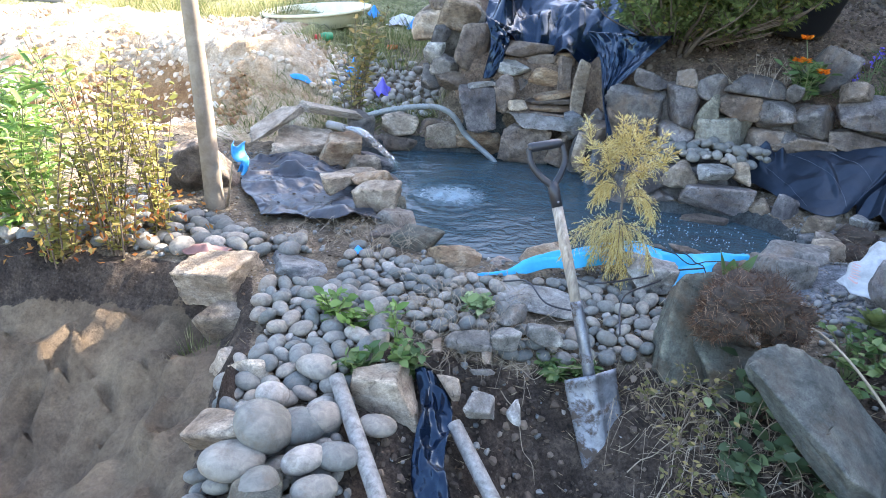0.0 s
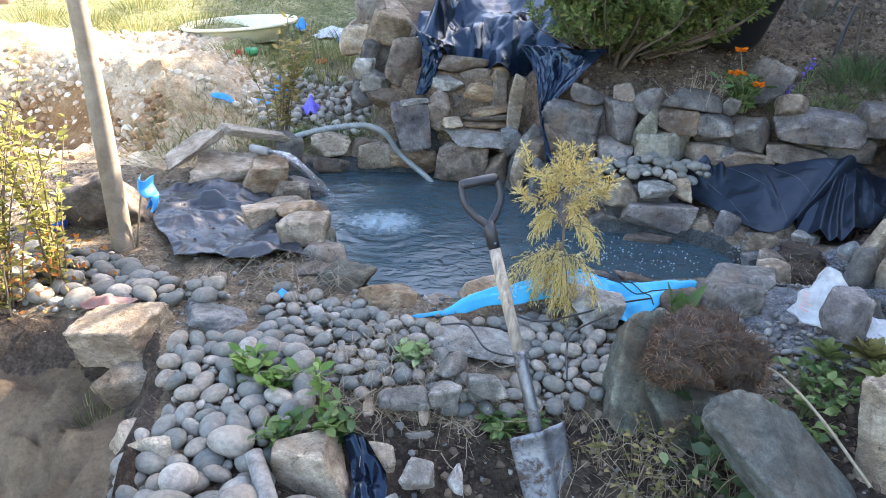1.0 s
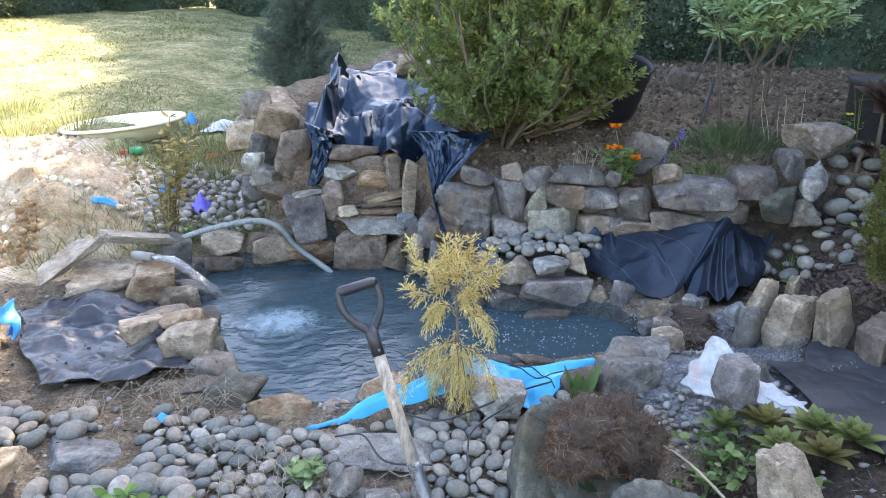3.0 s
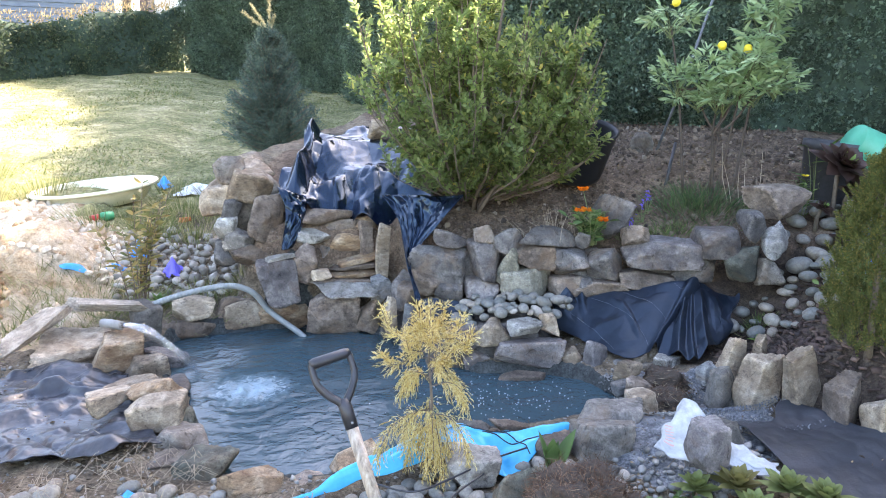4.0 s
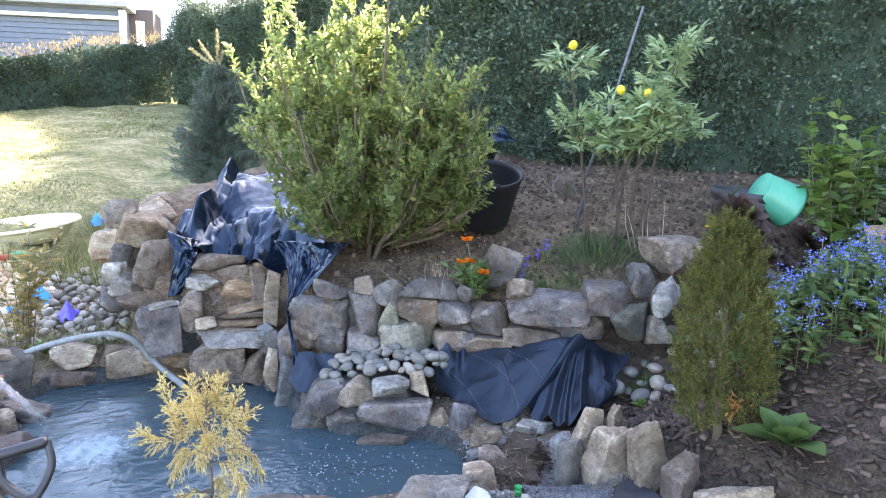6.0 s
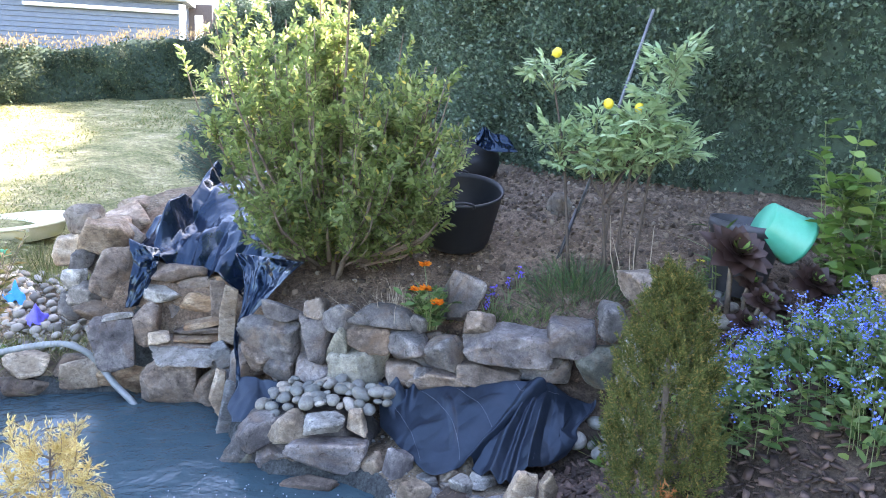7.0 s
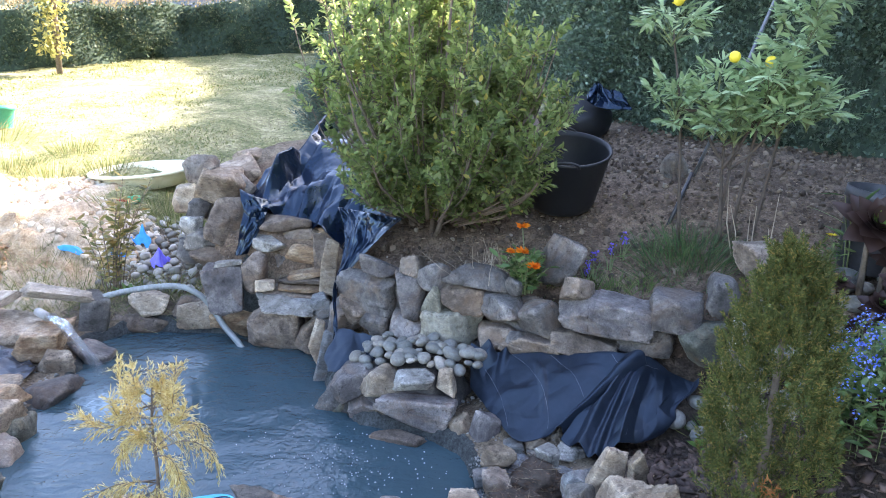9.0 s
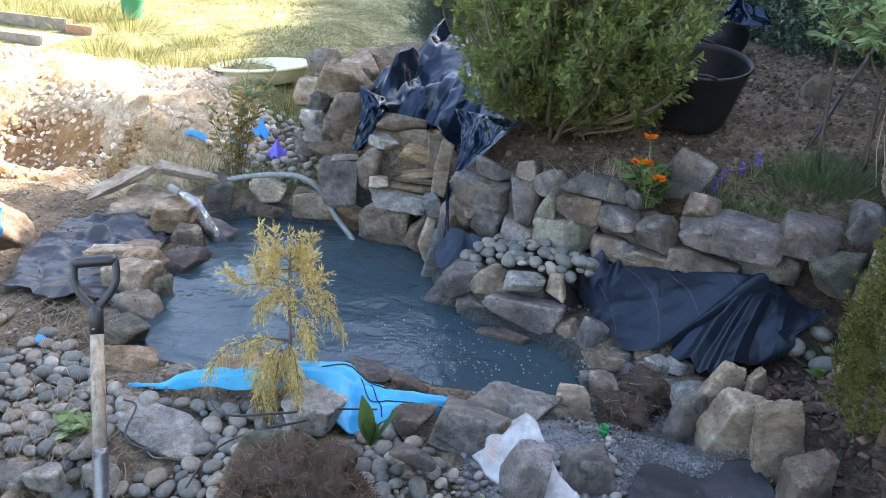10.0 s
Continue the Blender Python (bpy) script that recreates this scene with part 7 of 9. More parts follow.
pl = scatter(rng6, lambda x, y: (x > 2.42 + 0.15 * (y - 2.6)) & ~((x < 2.75) & (y < 2.9) & (x < 2.6)), (2.4, 1.7, 3.5, 3.55), (0.014, 0.048), 15000, 0.34)
joined("bark_mulch", pl, CHIP, M_CHIP, "dark reddish-brown bark mulch round the cypress", "mulch", 11, 0.2, None, 0.45)
pl = scatter(rng6, lambda x, y: np.hypot((x - 2.07) / 0.34, (y - 3.00) / 0.46) < 1 + 0.12 * np.sin(9 * x + 5 * y), (1.6, 2.3, 2.6, 3.6), (0.008, 0.016), 16000, 0.5)
joined("fine_gravel", pl, RAW_LUMP[:3], M_PEB_I, "fine blue-grey gravel in the pond outflow", "gravel", 12, 0.3, None, 1.0)


pl = scatter(rng6, lambda x, y: rng6.uniform(0, 1, len(x)) < sm(2.40, 2.95, y), (1.95, 2.1, 2.42, 2.85), (0.004, 0.009), 9000, 0.6)
joined("fine_gravel", pl, RAW_LUMP[:3], M_FINE_I, "fine blue-grey gravel strewn over the weed mat", "gravel", 17, 0.3, lambda x, y: height(x, y) + 0.034, 1.0)
pl = scatter(rng6, lambda x, y: in_poly([(1.42, 2.48), (1.75, 2.50), (1.98, 2.75), (1.98, 2.30), (1.82, 2.16), (1.5, 2.2), (1.36, 2.3)])(x, y), (1.3, 2.1, 2.0, 2.8), (0.012, 0.05), 1800, 0.42)
joined("loose_gravel", pl, RAW_PEB, M_PEB_I, "small grey pebbles round the sack", "gravel", 18)

# ---- grass ----
L_GRASS = leaf_mat("grass_blade", [(0, (0.08, 0.11, 0.03)), (0.5, (0.17, 0.19, 0.065)), (0.75, (0.30, 0.27, 0.12)), (1, (0.45, 0.39, 0.22))], 0.6, 0.4, 0.2)
L_GREENGRASS = leaf_mat("green_grass_blade", [(0, (0.05, 0.10, 0.025)), (0.7, (0.12, 0.19, 0.05)), (1, (0.28, 0.28, 0.11))], 0.5, 0.4, 0.3)
L_LONGGRASS = leaf_mat("long_grass_blade", [(0, (0.035, 0.07, 0.025)), (0.8, (0.08, 0.13, 0.045)), (1, (0.16, 0.19, 0.08))], 0.5, 0.3, 0.3)
L_STRAW = leaf_mat("dry_straw", [(0, (0.26, 0.20, 0.12)), (1, (0.50, 0.42, 0.28))], 0.8, 0.3, 0.1)


def blades(name, X, Y, tall, width, material, label, seed, lean_=0.5, kind="stuff", base=None):
    rng = np.random.default_rng(seed)
    n = len(X)
    P = np.stack([X, Y, (height(X, Y) if base is None else base) - 0.004], 1)
    D = np.stack([rng.normal(0, lean_, n), rng.normal(0, lean_, n), np.ones(n)], 1)
    ob = leafy(name, P, D, tall * rng.uniform(0.5, 1.2, n), width, material, None, "", seed, 0.1)
    return tagged(ob, label, "grass", kind=kind)


n = 52000
gx, gy = rng6.uniform(-7.5, 1.6, n), 6.5 + 9.0 * rng6.uniform(0, 1, n) ** 1.7
keep = ((gy > 6.85 + 0.15 * np.sin(5 * gx)) | ((gx > -1.45) & (gx < -0.75) & (gy > 6.2))) & (np.hypot((gx + 1.38) / 0.5, (gy - 6.86) / 0.4) > 1) & ~((gx > 0.15) & (gy < 7.4))
gx, gy = gx[keep], gy[keep]
blades("lawn_grass", gx, gy, np.where(np.sin(2.1 * gx + 1.2 * np.sin(1.3 * gy)) > 0.4, 0.05, 0.028), 0.006 + 0.0012 * (gy - 6), L_GRASS, "mown lawn grass with dry clippings", 61, 0.9)


def tufts(spots, label, seed, tall=0.14, per=260, spread=0.11, material=None, width=0.005, lean_=0.45):
    rng = np.random.default_rng(seed)
    X = np.concatenate([rng.normal(x, spread * s, int(per * s)) for x, y, s in spots])
    Y = np.concatenate([rng.normal(y, spread * s, int(per * s)) for x, y, s in spots])
    return blades("grass_tufts", X, Y, tall, width, material or L_GRASS, label, seed, lean_)


tufts([(-1.55, 5.0, 1.4), (-1.35, 5.2, 1.4), (-1.1, 5.35, 1.3), (-0.95, 5.0, 1.4), (-1.2, 4.95, 1.6), (-1.05, 5.15, 1.2), (-0.85, 5.15, 1.2), (-0.7, 5.1, 0.9), (-0.5, 5.12, 1.0), (-0.35, 5.2, 0.8), (-0.2, 5.1, 0.8), (-0.05, 5.25, 0.6), (-1.4, 4.8, 0.9)], "tufts of green and dry grass behind the pond edge", 62, 0.12, 190, 0.13, None, 0.004, 0.8)
tufts([(-1.0, 6.5, 1.3), (-1.25, 6.25, 1.0), (-0.8, 6.35, 1.2), (-0.6, 6.7, 1.3), (-0.35, 6.6, 1.1), (-0.5, 6.2, 0.8), (-2.3, 6.9, 1.4), (-2.8, 7.0, 1.4), (-1.9, 7.2, 1.4), (-3.3, 7.1, 1.3), (-0.8, 7.4, 1.3), (-0.3, 7.2, 1.2), (-2.6, 7.8, 1.3)], "unmown grass tufts round the tub and lawn edge", 63, 0.16)
tufts([(2.9, 4.2, 1.0), (3.05, 4.25, 1.0), (2.80, 4.30, 0.8), (2.95, 4.34, 1.0), (3.08, 4.14, 0.9), (3.0, 4.22, 1.1)], "clump of long green grass leaves on the terrace", 64, 0.16, 150, 0.11, L_LONGGRASS, 0.0045, 0.8)
tufts([(2.45, 4.16, 0.8), (2.58, 4.10, 0.9), (2.70, 4.06, 0.7), (2.2, 4.22, 0.4), (2.95, 3.55, 0.5)], "short green grass growing along the wall top", 65, 0.085, 260, 0.08, L_GREENGRASS, 0.004, 0.8)
tufts([(0.06, 2.2, 0.6), (0.2, 2.1, 0.6), (0.0, 2.05, 0.6), (0.62, 2.02, 0.8), (0.75, 1.92, 0.9), (0.85, 1.82, 0.8), (-0.05, 2.55, 0.5), (-0.3, 2.72, 0.5), (0.95, 1.72, 0.7), (0.35, 2.08, 0.6)], "dry straw and thin grass among the pebbles", 66, 0.09, 120, 0.10, L_STRAW, 0.0022, 1.3)

# litter on the ground: flakes of bark and leaf, and fallen straw
def litter(name, label, inside, box, n, sizes, stops, seed, long_=0.45):
    rng = np.random.default_rng(seed)
    x, y = rng.uniform(box[0], box[2], n), rng.uniform(box[1], box[3], n)
    ok = inside(x, y)
    x, y = x[ok], y[ok]
    m = len(x)
    P = np.stack([x, y, height(x, y) + rng.uniform(0.004, 0.03, m)], 1)
    D = np.stack([rng.normal(0, 1, m), rng.normal(0, 1, m), rng.normal(0, 0.25, m)], 1)
    L = rng.uniform(sizes[0], sizes[1], m)
    ob = leafy(name, P, D, L, L * long_, leaf_mat(name, stops, 0.8, 0.15, 0.2), None, "", seed, 0.3)
    return tagged(ob, label, "litter", kind="stuff")


dry_ground = lambda x, y: (inside_dist(POND, x, y) > 0.08) & (inside_dist(PIT, x, y) > -0.02)
litter("leaf_litter", "dry brown leaf flakes and bark crumbs on bare ground", dry_ground, (-2.2, 1.2, 2.6, 5.2), 6500, (0.008, 0.026), [(0, (0.05, 0.035, 0.022)), (0.6, (0.15, 0.10, 0.06)), (1, (0.38, 0.29, 0.18))], 71)
litter("fallen_straw", "thin pieces of fallen straw on the ground", dry_ground, (-2.2, 1.4, 2.2, 5.2), 2600, (0.03, 0.09), [(0, (0.16, 0.12, 0.07)), (1, (0.48, 0.40, 0.27))], 72, 0.035)
litter("terrace_litter", "dry leaves and twig bits on the terrace soil", lambda x, y: y > wall_line(x) + 0.05, (0.9, 3.9, 4.6, 6.4), 5000, (0.012, 0.04), [(0, (0.06, 0.042, 0.03)), (0.7, (0.17, 0.125, 0.08)), (1, (0.36, 0.28, 0.18))], 73, 0.3)


# ---- garden plants ----
L_FRESH = leaf_mat("fresh_leaf", [(0, (0.09, 0.17, 0.035)), (0.6, (0.16, 0.27, 0.06)), (1, (0.26, 0.36, 0.10))], 0.45, 0.4, 0.4)
L_MID = leaf_mat("mid_leaf", [(0, (0.05, 0.10, 0.03)), (0.6, (0.10, 0.17, 0.05)), (1, (0.18, 0.24, 0.08))], 0.5, 0.35, 0.4)
L_GREY = leaf_mat("grey_green_leaf", [(0, (0.15, 0.22, 0.09)), (0.6, (0.25, 0.34, 0.15)), (1, (0.36, 0.44, 0.22))], 0.55, 0.35, 0.3)
L_PEONY = leaf_mat("pale_lobed_leaf", [(0, (0.19, 0.28, 0.13)), (0.6, (0.31, 0.43, 0.22)), (1, (0.43, 0.54, 0.31))], 0.55, 0.35, 0.3)
L_OLIVE = leaf_mat("olive_leaf", [(0, (0.10, 0.10, 0.03)), (0.6, (0.19, 0.17, 0.06)), (1, (0.34, 0.26, 0.10))], 0.5, 0.35, 0.3)
L_SUCC = leaf_mat("succulent_leaf", [(0, (0.12, 0.15, 0.05)), (0.6, (0.19, 0.22, 0.075)), (1, (0.30, 0.26, 0.11))], 0.5, 0.3, 0.3)
L_BRONZE = leaf_mat("bronze_leaf", [(0, (0.13, 0.15, 0.05)), (0.5, (0.26, 0.23, 0.08)), (1, (0.46, 0.33, 0.13))], 0.45, 0.4, 0.4)
L_RUSSET = leaf_mat("russet_leaf", [(0, (0.28, 0.08, 0.03)), (0.5, (0.42, 0.18, 0.05)), (1, (0.45, 0.34, 0.10))], 0.55, 0.4, 0.2)
L_YELLOWGREEN = leaf_mat("yellow_green_leaf", [(0, (0.22, 0.22, 0.06)), (0.6, (0.34, 0.32, 0.10)), (1, (0.48, 0.40, 0.15))], 0.5, 0.45, 0.2)
L_PURPLE = leaf_mat("dark_purple_leaf", [(0, (0.020, 0.012, 0.010)), (0.7, (0.048, 0.026, 0.020)), (1, (0.085, 0.062, 0.035))], 0.45, 0.1, 0.35)
L_BLUE = leaf_mat("blue_petal", [(0, (0.10, 0.16, 0.62)), (0.6, (0.18, 0.27, 0.75)), (1, (0.36, 0.44, 0.85))], 0.6, 0.3, 0.2)
L_VIOLET = leaf_mat("violet_petal", [(0, (0.12, 0.08, 0.5)), (1, (0.22, 0.16, 0.65))], 0.6, 0.3, 0.2)
L_ORANGE = leaf_mat("orange_petal", [(0, (0.72, 0.16, 0.01)), (1, (0.85, 0.30, 0.02))], 0.6, 0.35, 0.2)
L_YELLOW = leaf_mat("yellow_petal", [(0, (0.75, 0.55, 0.03)), (1, (0.85, 0.70, 0.08))], 0.6, 0.35, 0.2)
M_STALK = plain_mat("green_stalk", (0.10, 0.14, 0.05), (0.2, 0.22, 0.09), 0.6)
M_TWIG = plain_mat("brown_twig", (0.12, 0.085, 0.06), (0.24, 0.18, 0.13), 0.85)
M_STRAWTWIG = plain_mat("dry_twig", (0.24, 0.19, 0.13), (0.40, 0.33, 0.24), 0.9)


def stems_plant(name, at, stems, tall, spread, leaf_len, leaf_w, material, label, seed, per=26, from_=0.15, droop=0.0, stalk=None, category="plant", group="", thick=1.0):
    """A plant of several stalks set with leaves."""
    rng = np.random.default_rng(seed)
    b = np.array((at[0], at[1], z_at(*at[:2]) if len(at) < 3 else at[2]))
    root = thing(name, tuple(b), label, category, group)
    P, D, paths = [], [], []
    for k in range(stems):
        a = rng.uniform(0, 6.28)
        h = tall * rng.uniform(0.65, 1.05)
        e = np.array([math.cos(a), math.sin(a)]) * spread * rng.uniform(0.2, 1)
        s0 = np.array([math.cos(a), math.sin(a)]) * spread * 0.25 * rng.uniform(0, 1)
        p = curve([(b[0] + s0[0], b[1] + s0[1], b[2] - 0.02), (b[0] + s0[0] + e[0] * 0.3, b[1] + s0[1] + e[1] * 0.3, b[2] + h * 0.5), (b[0] + s0[0] + e[0], b[1] + s0[1] + e[1], b[2] + h)], 16)
        paths.append((p, np.linspace(0.0045, 0.0018, 16) * thick))
        for j in range(per):
            u = from_ + (1 - from_) * (j + rng.uniform(0, 1)) / per
            q = p[min(15, int(u * 15.99))]
            th = rng.uniform(0, 6.28)
            P.append(q)
            D.append((math.cos(th), math.sin(th), rng.uniform(0.1, 0.9) - droop))
    tagged(many_tubes("stalk", paths, stalk or M_STALK, root, sides=4), kind="stuff")
    L = leaf_len * rng.uniform(0.6, 1.15, len(P))
    leafy("foliage", np.array(P), np.array(D), L, L * leaf_w, material, root, "", seed, oval=True)
    return root


def blade_leaf(base, d, length, width, up=0.5, bend=0.6, n=7, ripple=0.0):
    """One broad leaf: verts and faces, arching from base along d."""
    d = np.array([d[0], d[1], 0.0])
    d /= np.linalg.norm(d) + 1e-9
    r = np.array([-d[1], d[0], 0])
    vs, fs = [], []
    for i in range(n + 1):
        u = i / n
        c = np.array(base) + d * length * u * math.cos(up) + np.array([0, 0, 1]) * length * (u * math.sin(up) - bend * 0.5 * u * u)
        w = width * math.sin(math.pi * min(1, 0.12 + 0.88 * u) ** 0.9) * (0.25 + 0.75 * min(1, u * 3)) * 0.5 + 0.002
        lift = 0.22 * w * (1 + ripple * math.sin(9 * u))
        vs += [c + r * w + np.array([0, 0, lift]), c + r * w * 0.5 + np.array([0, 0, lift * 0.35]), c, c - r * w * 0.5 + np.array([0, 0, lift * 0.35]), c - r * w + np.array([0, 0, lift])]
        if i:
            o = (i - 1) * 5
            fs += [(o + k, o + k + 1, o + k + 6, o + k + 5) for k in range(4)]
    return vs, fs


def tipped(vs, at, tip):
    """Turns a rosette about its foot, so that it nods towards the open side."""
    if not tip:
        return vs
    m = np.array(Euler((tip, 0, 0)).to_matrix())
    return (np.array(vs) - np.array(at)) @ m.T + np.array(at)


def rosette(name, at, leaves, length, width, material, label, seed, up0=0.2, up1=1.2, category="plant", group="", bend=0.5, tip=0.0):
    rng = np.random.default_rng(seed)
    b = (at[0], at[1], (z_at(*at[:2]) if len(at) < 3 else at[2]))
    root = thing(name, b, label, category, group)
    for k in range(leaves):
        u = k / max(1, leaves - 1)
        a = k * 2.4 + rng.uniform(-0.2, 0.2)
        L = length * (1 - 0.55 * u) * rng.uniform(0.85, 1.1)
        v, fa = blade_leaf((b[0], b[1], b[2] + 0.01 + 0.02 * u), (math.cos(a), math.sin(a)), L, width * (1 - 0.35 * u), up0 + (up1 - up0) * u, bend * (1 - u))
        link("leaf", tipped(v, b, tip), fa, material, root)
    return root


# the sunlit border on the left
for i, (x, y, s) in enumerate(((-1.92, 2.82, 1.0), (-2.15, 2.95, 1.1), (-2.0, 3.15, 1.05), (-2.35, 2.75, 1.0))):
    stems_plant("leafy_perennial", (x, y), 13, 0.68 * s, 0.26, 0.14, 0.16, L_FRESH, "bright green leafy perennial with lance-shaped leaves in the sun", 300 + i, 24, 0.1, 0.1, group="border plants")
for i, (x, y, h) in enumerate(((-1.40, 2.62, 0.86), (-1.55, 2.78, 0.8), (-1.30, 2.85, 0.72), (-1.62, 2.55, 0.6))):
    r = stems_plant("flowering_shrub", (x, y), 12, h, 0.24, 0.040, 0.5, L_YELLOWGREEN, "twiggy sunlit shrub with small yellow-green and russet leaves", 310 + i, 62, 0.06, 0.0, M_TWIG, "shrub", "border shrubs")
    rng = np.random.default_rng(330 + i)
    P = np.array([x, y, z_at(x, y)]) + np.stack([rng.normal(0, 0.10, 80), rng.normal(0, 0.10, 80), rng.uniform(0.02, 0.26, 80)], 1)
    leafy("russet_foliage", P, rng.normal(0, 1, (80, 3)) + np.array([0, 0, 0.3]), 0.035, 0.016, L_RUSSET, r, "rust-red and orange lower leaves", 340 + i)
# small bush behind the pond
stems_plant("young_bush", (-0.76, 5.16), 12, 0.80, 0.24, 0.08, 0.36, L_BRONZE, "young upright bush with bronze and olive leaves behind the pond", 350, 36, 0.2, 0.0, M_TWIG, "bush")
rosette("low_weed", (-0.62, 5.1), 12, 0.16, 0.05, L_MID, "low green leafy weed behind the pond", 351)
# weeds in front
for i, (x, y, h, m, n) in enumerate(((-0.40, 2.22, 0.13, L_FRESH, 6), (-0.13, 2.0, 0.26, L_FRESH, 3), (-0.25, 1.92, 0.11, L_MID, 8), (-0.08, 1.95, 0.12, L_MID, 8), (0.14, 2.30, 0.08, L_GREY, 9), (0.42, 2.03, 0.05, L_MID, 8), (0.52, 2.03, 0.05, L_MID, 7), (-0.3, 2.18, 0.09, L_FRESH, 6))):
    stems_plant("weed", (x, y), n, h, 0.07, 0.055, 0.5, m, "small green weed growing between the pebbles", 360 + i, 11, 0.15, group="weeds among the pebbles")
L_DARKWEED = leaf_mat("bramble_leaf", [(0, (0.035, 0.06, 0.025)), (0.7, (0.075, 0.11, 0.05)), (0.95, (0.14, 0.19, 0.08)), (1, (0.24, 0.27, 0.12))], 0.45, 0.25, 0.4)
for i, (x, y, h) in enumerate(((1.00, 1.76, 0.26), (1.08, 1.70, 0.24), (1.04, 1.84, 0.22), (0.92, 1.66, 0.14), (1.14, 1.60, 0.14), (0.98, 1.58, 0.12))):
    stems_plant("tangled_weed", (x, y), 7, h * 0.9, 0.13, 0.058, 0.66, L_DARKWEED, "tangled bramble with dark oval leaves and brown stems", 380 + i, 5, 0.35, 0.25, M_TWIG, "weed", "weeds by the spade", 0.5)
for i, (x, y, h) in enumerate(((0.74, 1.92, 0.13), (0.82, 1.86, 0.18), (0.80, 1.76, 0.16), (0.88, 1.74, 0.18), (0.76, 1.66, 0.12), (0.86, 1.60, 0.12), (0.90, 1.92, 0.14))):
    stems_plant("withered_weed", (x, y), 10, h, 0.12, 0.026, 0.5, L_OLIVE, "withered straggly weed of thin brown stems", 390 + i, 4, 0.3, 0.3, M_TWIG, "weed", "withered weeds by the spade", 0.35)
# leaf clump, rosettes and strawberry by the sack
for i, (x, y, L, n, m) in enumerate(((1.60, 2.20, 0.075, 22, L_SUCC), (1.72, 2.14, 0.09, 26, L_OLIVE), (1.84, 2.04, 0.09, 26, L_SUCC), (1.70, 2.02, 0.08, 24, L_SUCC), (1.90, 1.94, 0.09, 24, L_SUCC), (1.78, 1.92, 0.08, 22, L_OLIVE))):
    rosette("succulent", (x, y, z_at(x, y) + 0.05), n, L * 1.35, 0.048, m, "fleshy green succulent rosette beside the white sack", 400 + i, 0.15, 1.3, "succulent", "succulent rosettes", 0.2)
for i, (x, y) in enumerate(((1.50, 2.14), (1.56, 2.04), (1.44, 2.02), (1.36, 1.92), (1.62, 1.9))):
    stems_plant("strawberry_plant", (x, y), 10, 0.10, 0.10, 0.042, 0.75, L_MID, "low strawberry plant with round toothed green leaves", 420 + i, 4, 0.75, 0.1, None, "plant", "strawberry plants")
rosette("dock", (1.15, 2.44, 0.08), 6, 0.20, 0.075, L_MID, "upright broad-leaved dock plant growing by the pond edge", 430, 1.1, 1.9, "plant", "", 0.12)
rosette("comfrey", (2.83, 2.33, z_at(2.83, 2.33) + 0.02), 12, 0.22, 0.15, L_MID, "broad-leaved green plant growing in bark mulch", 431, 0.25, 1.2, "plant", "", 0.5)
rosette("low_weed", (2.85, 3.42), 8, 0.07, 0.04, L_FRESH, "small green seedling among stones", 432)


# marigolds
def flower_ball(centres, size, petals, material, name, root, seed, flat=0.4):
    rng = np.random.default_rng(seed)
    P, D = [], []
    for c in centres:
        for k in range(petals):
            a = rng.uniform(0, 6.28)
            D.append((math.cos(a), math.sin(a), rng.uniform(-0.1, flat * 2)))
            P.append(c)
    return leafy(name, np.array(P), np.array(D), size * rng.uniform(0.8, 1.1, len(P)), size * 0.42, material, root, "", seed)


mg = stems_plant("marigold", (2.09, 4.06, 0.68), 22, 0.19, 0.16, 0.065, 0.36, L_MID, "marigold plant with four bright orange flowers on the wall top", 440, 14, 0.1, category="flower")
for i, c in enumerate(((2.055, 4.12, 1.0), (2.06, 4.08, 0.875), (2.00, 4.06, 0.88), (2.11, 3.95, 0.83))):
    tube("flower_stalk", [(2.08, 4.03, 0.68), (2.08, 4.05, 0.8), c], 0.003, M_STALK, mg, sides=5)
    flower_ball([c], 0.042 if i != 2 else 0.030, 46, L_ORANGE, "flower", mg, 441 + i)
rng7 = np.random.default_rng(77)
tw = []
for k in range(40):
    b = np.array([1.92 + rng7.normal(0, 0.08), 4.24 + rng7.normal(0, 0.05), 0.66])
    d = np.array([rng7.normal(0, 0.1), rng7.normal(0, 0.06), rng7.uniform(0.08, 0.24)])
    tw.append(([b, b + d * 0.6 + rng7.normal(0, 0.015, 3), b + d], [0.002, 0.0015, 0.001]))
dry = thing("dry_stems", (1.92, 4.24, 0.65), "dead grey twiggy stems beside the marigold", "plant")
many_tubes("stem_cluster", tw, M_STRAWTWIG, dry, sides=3)
for i, (x, y) in enumerate(((2.47, 4.22), (2.56, 4.26), (2.64, 4.34), (2.52, 4.05), (2.42, 4.15))):
    bb = stems_plant("bluebell", (x, y), 4, 0.14, 0.04, 0.06, 0.12, L_MID, "small violet-blue bluebell on the terrace", 450 + i, 4, 0.0, 0.2, category="flower", group="bluebells")
    z = z_at(x, y)
    P = np.array([x, y, z + 0.12]) + np.stack([rng7.normal(0, 0.01, 22), rng7.normal(0, 0.01, 22), rng7.uniform(-0.025, 0.045, 22)], 1)
    leafy("blossom", P, rng7.normal(0, 1, (22, 3)) - np.array([0, 0, 0.6]), 0.018, 0.012, L_VIOLET, bb, "violet-blue bells", 455 + i)


# tree peony with yellow flowers
M_DARKSTEM = plain_mat("dark_stem", (0.045, 0.034, 0.026), (0.10, 0.075, 0.055), 0.8)


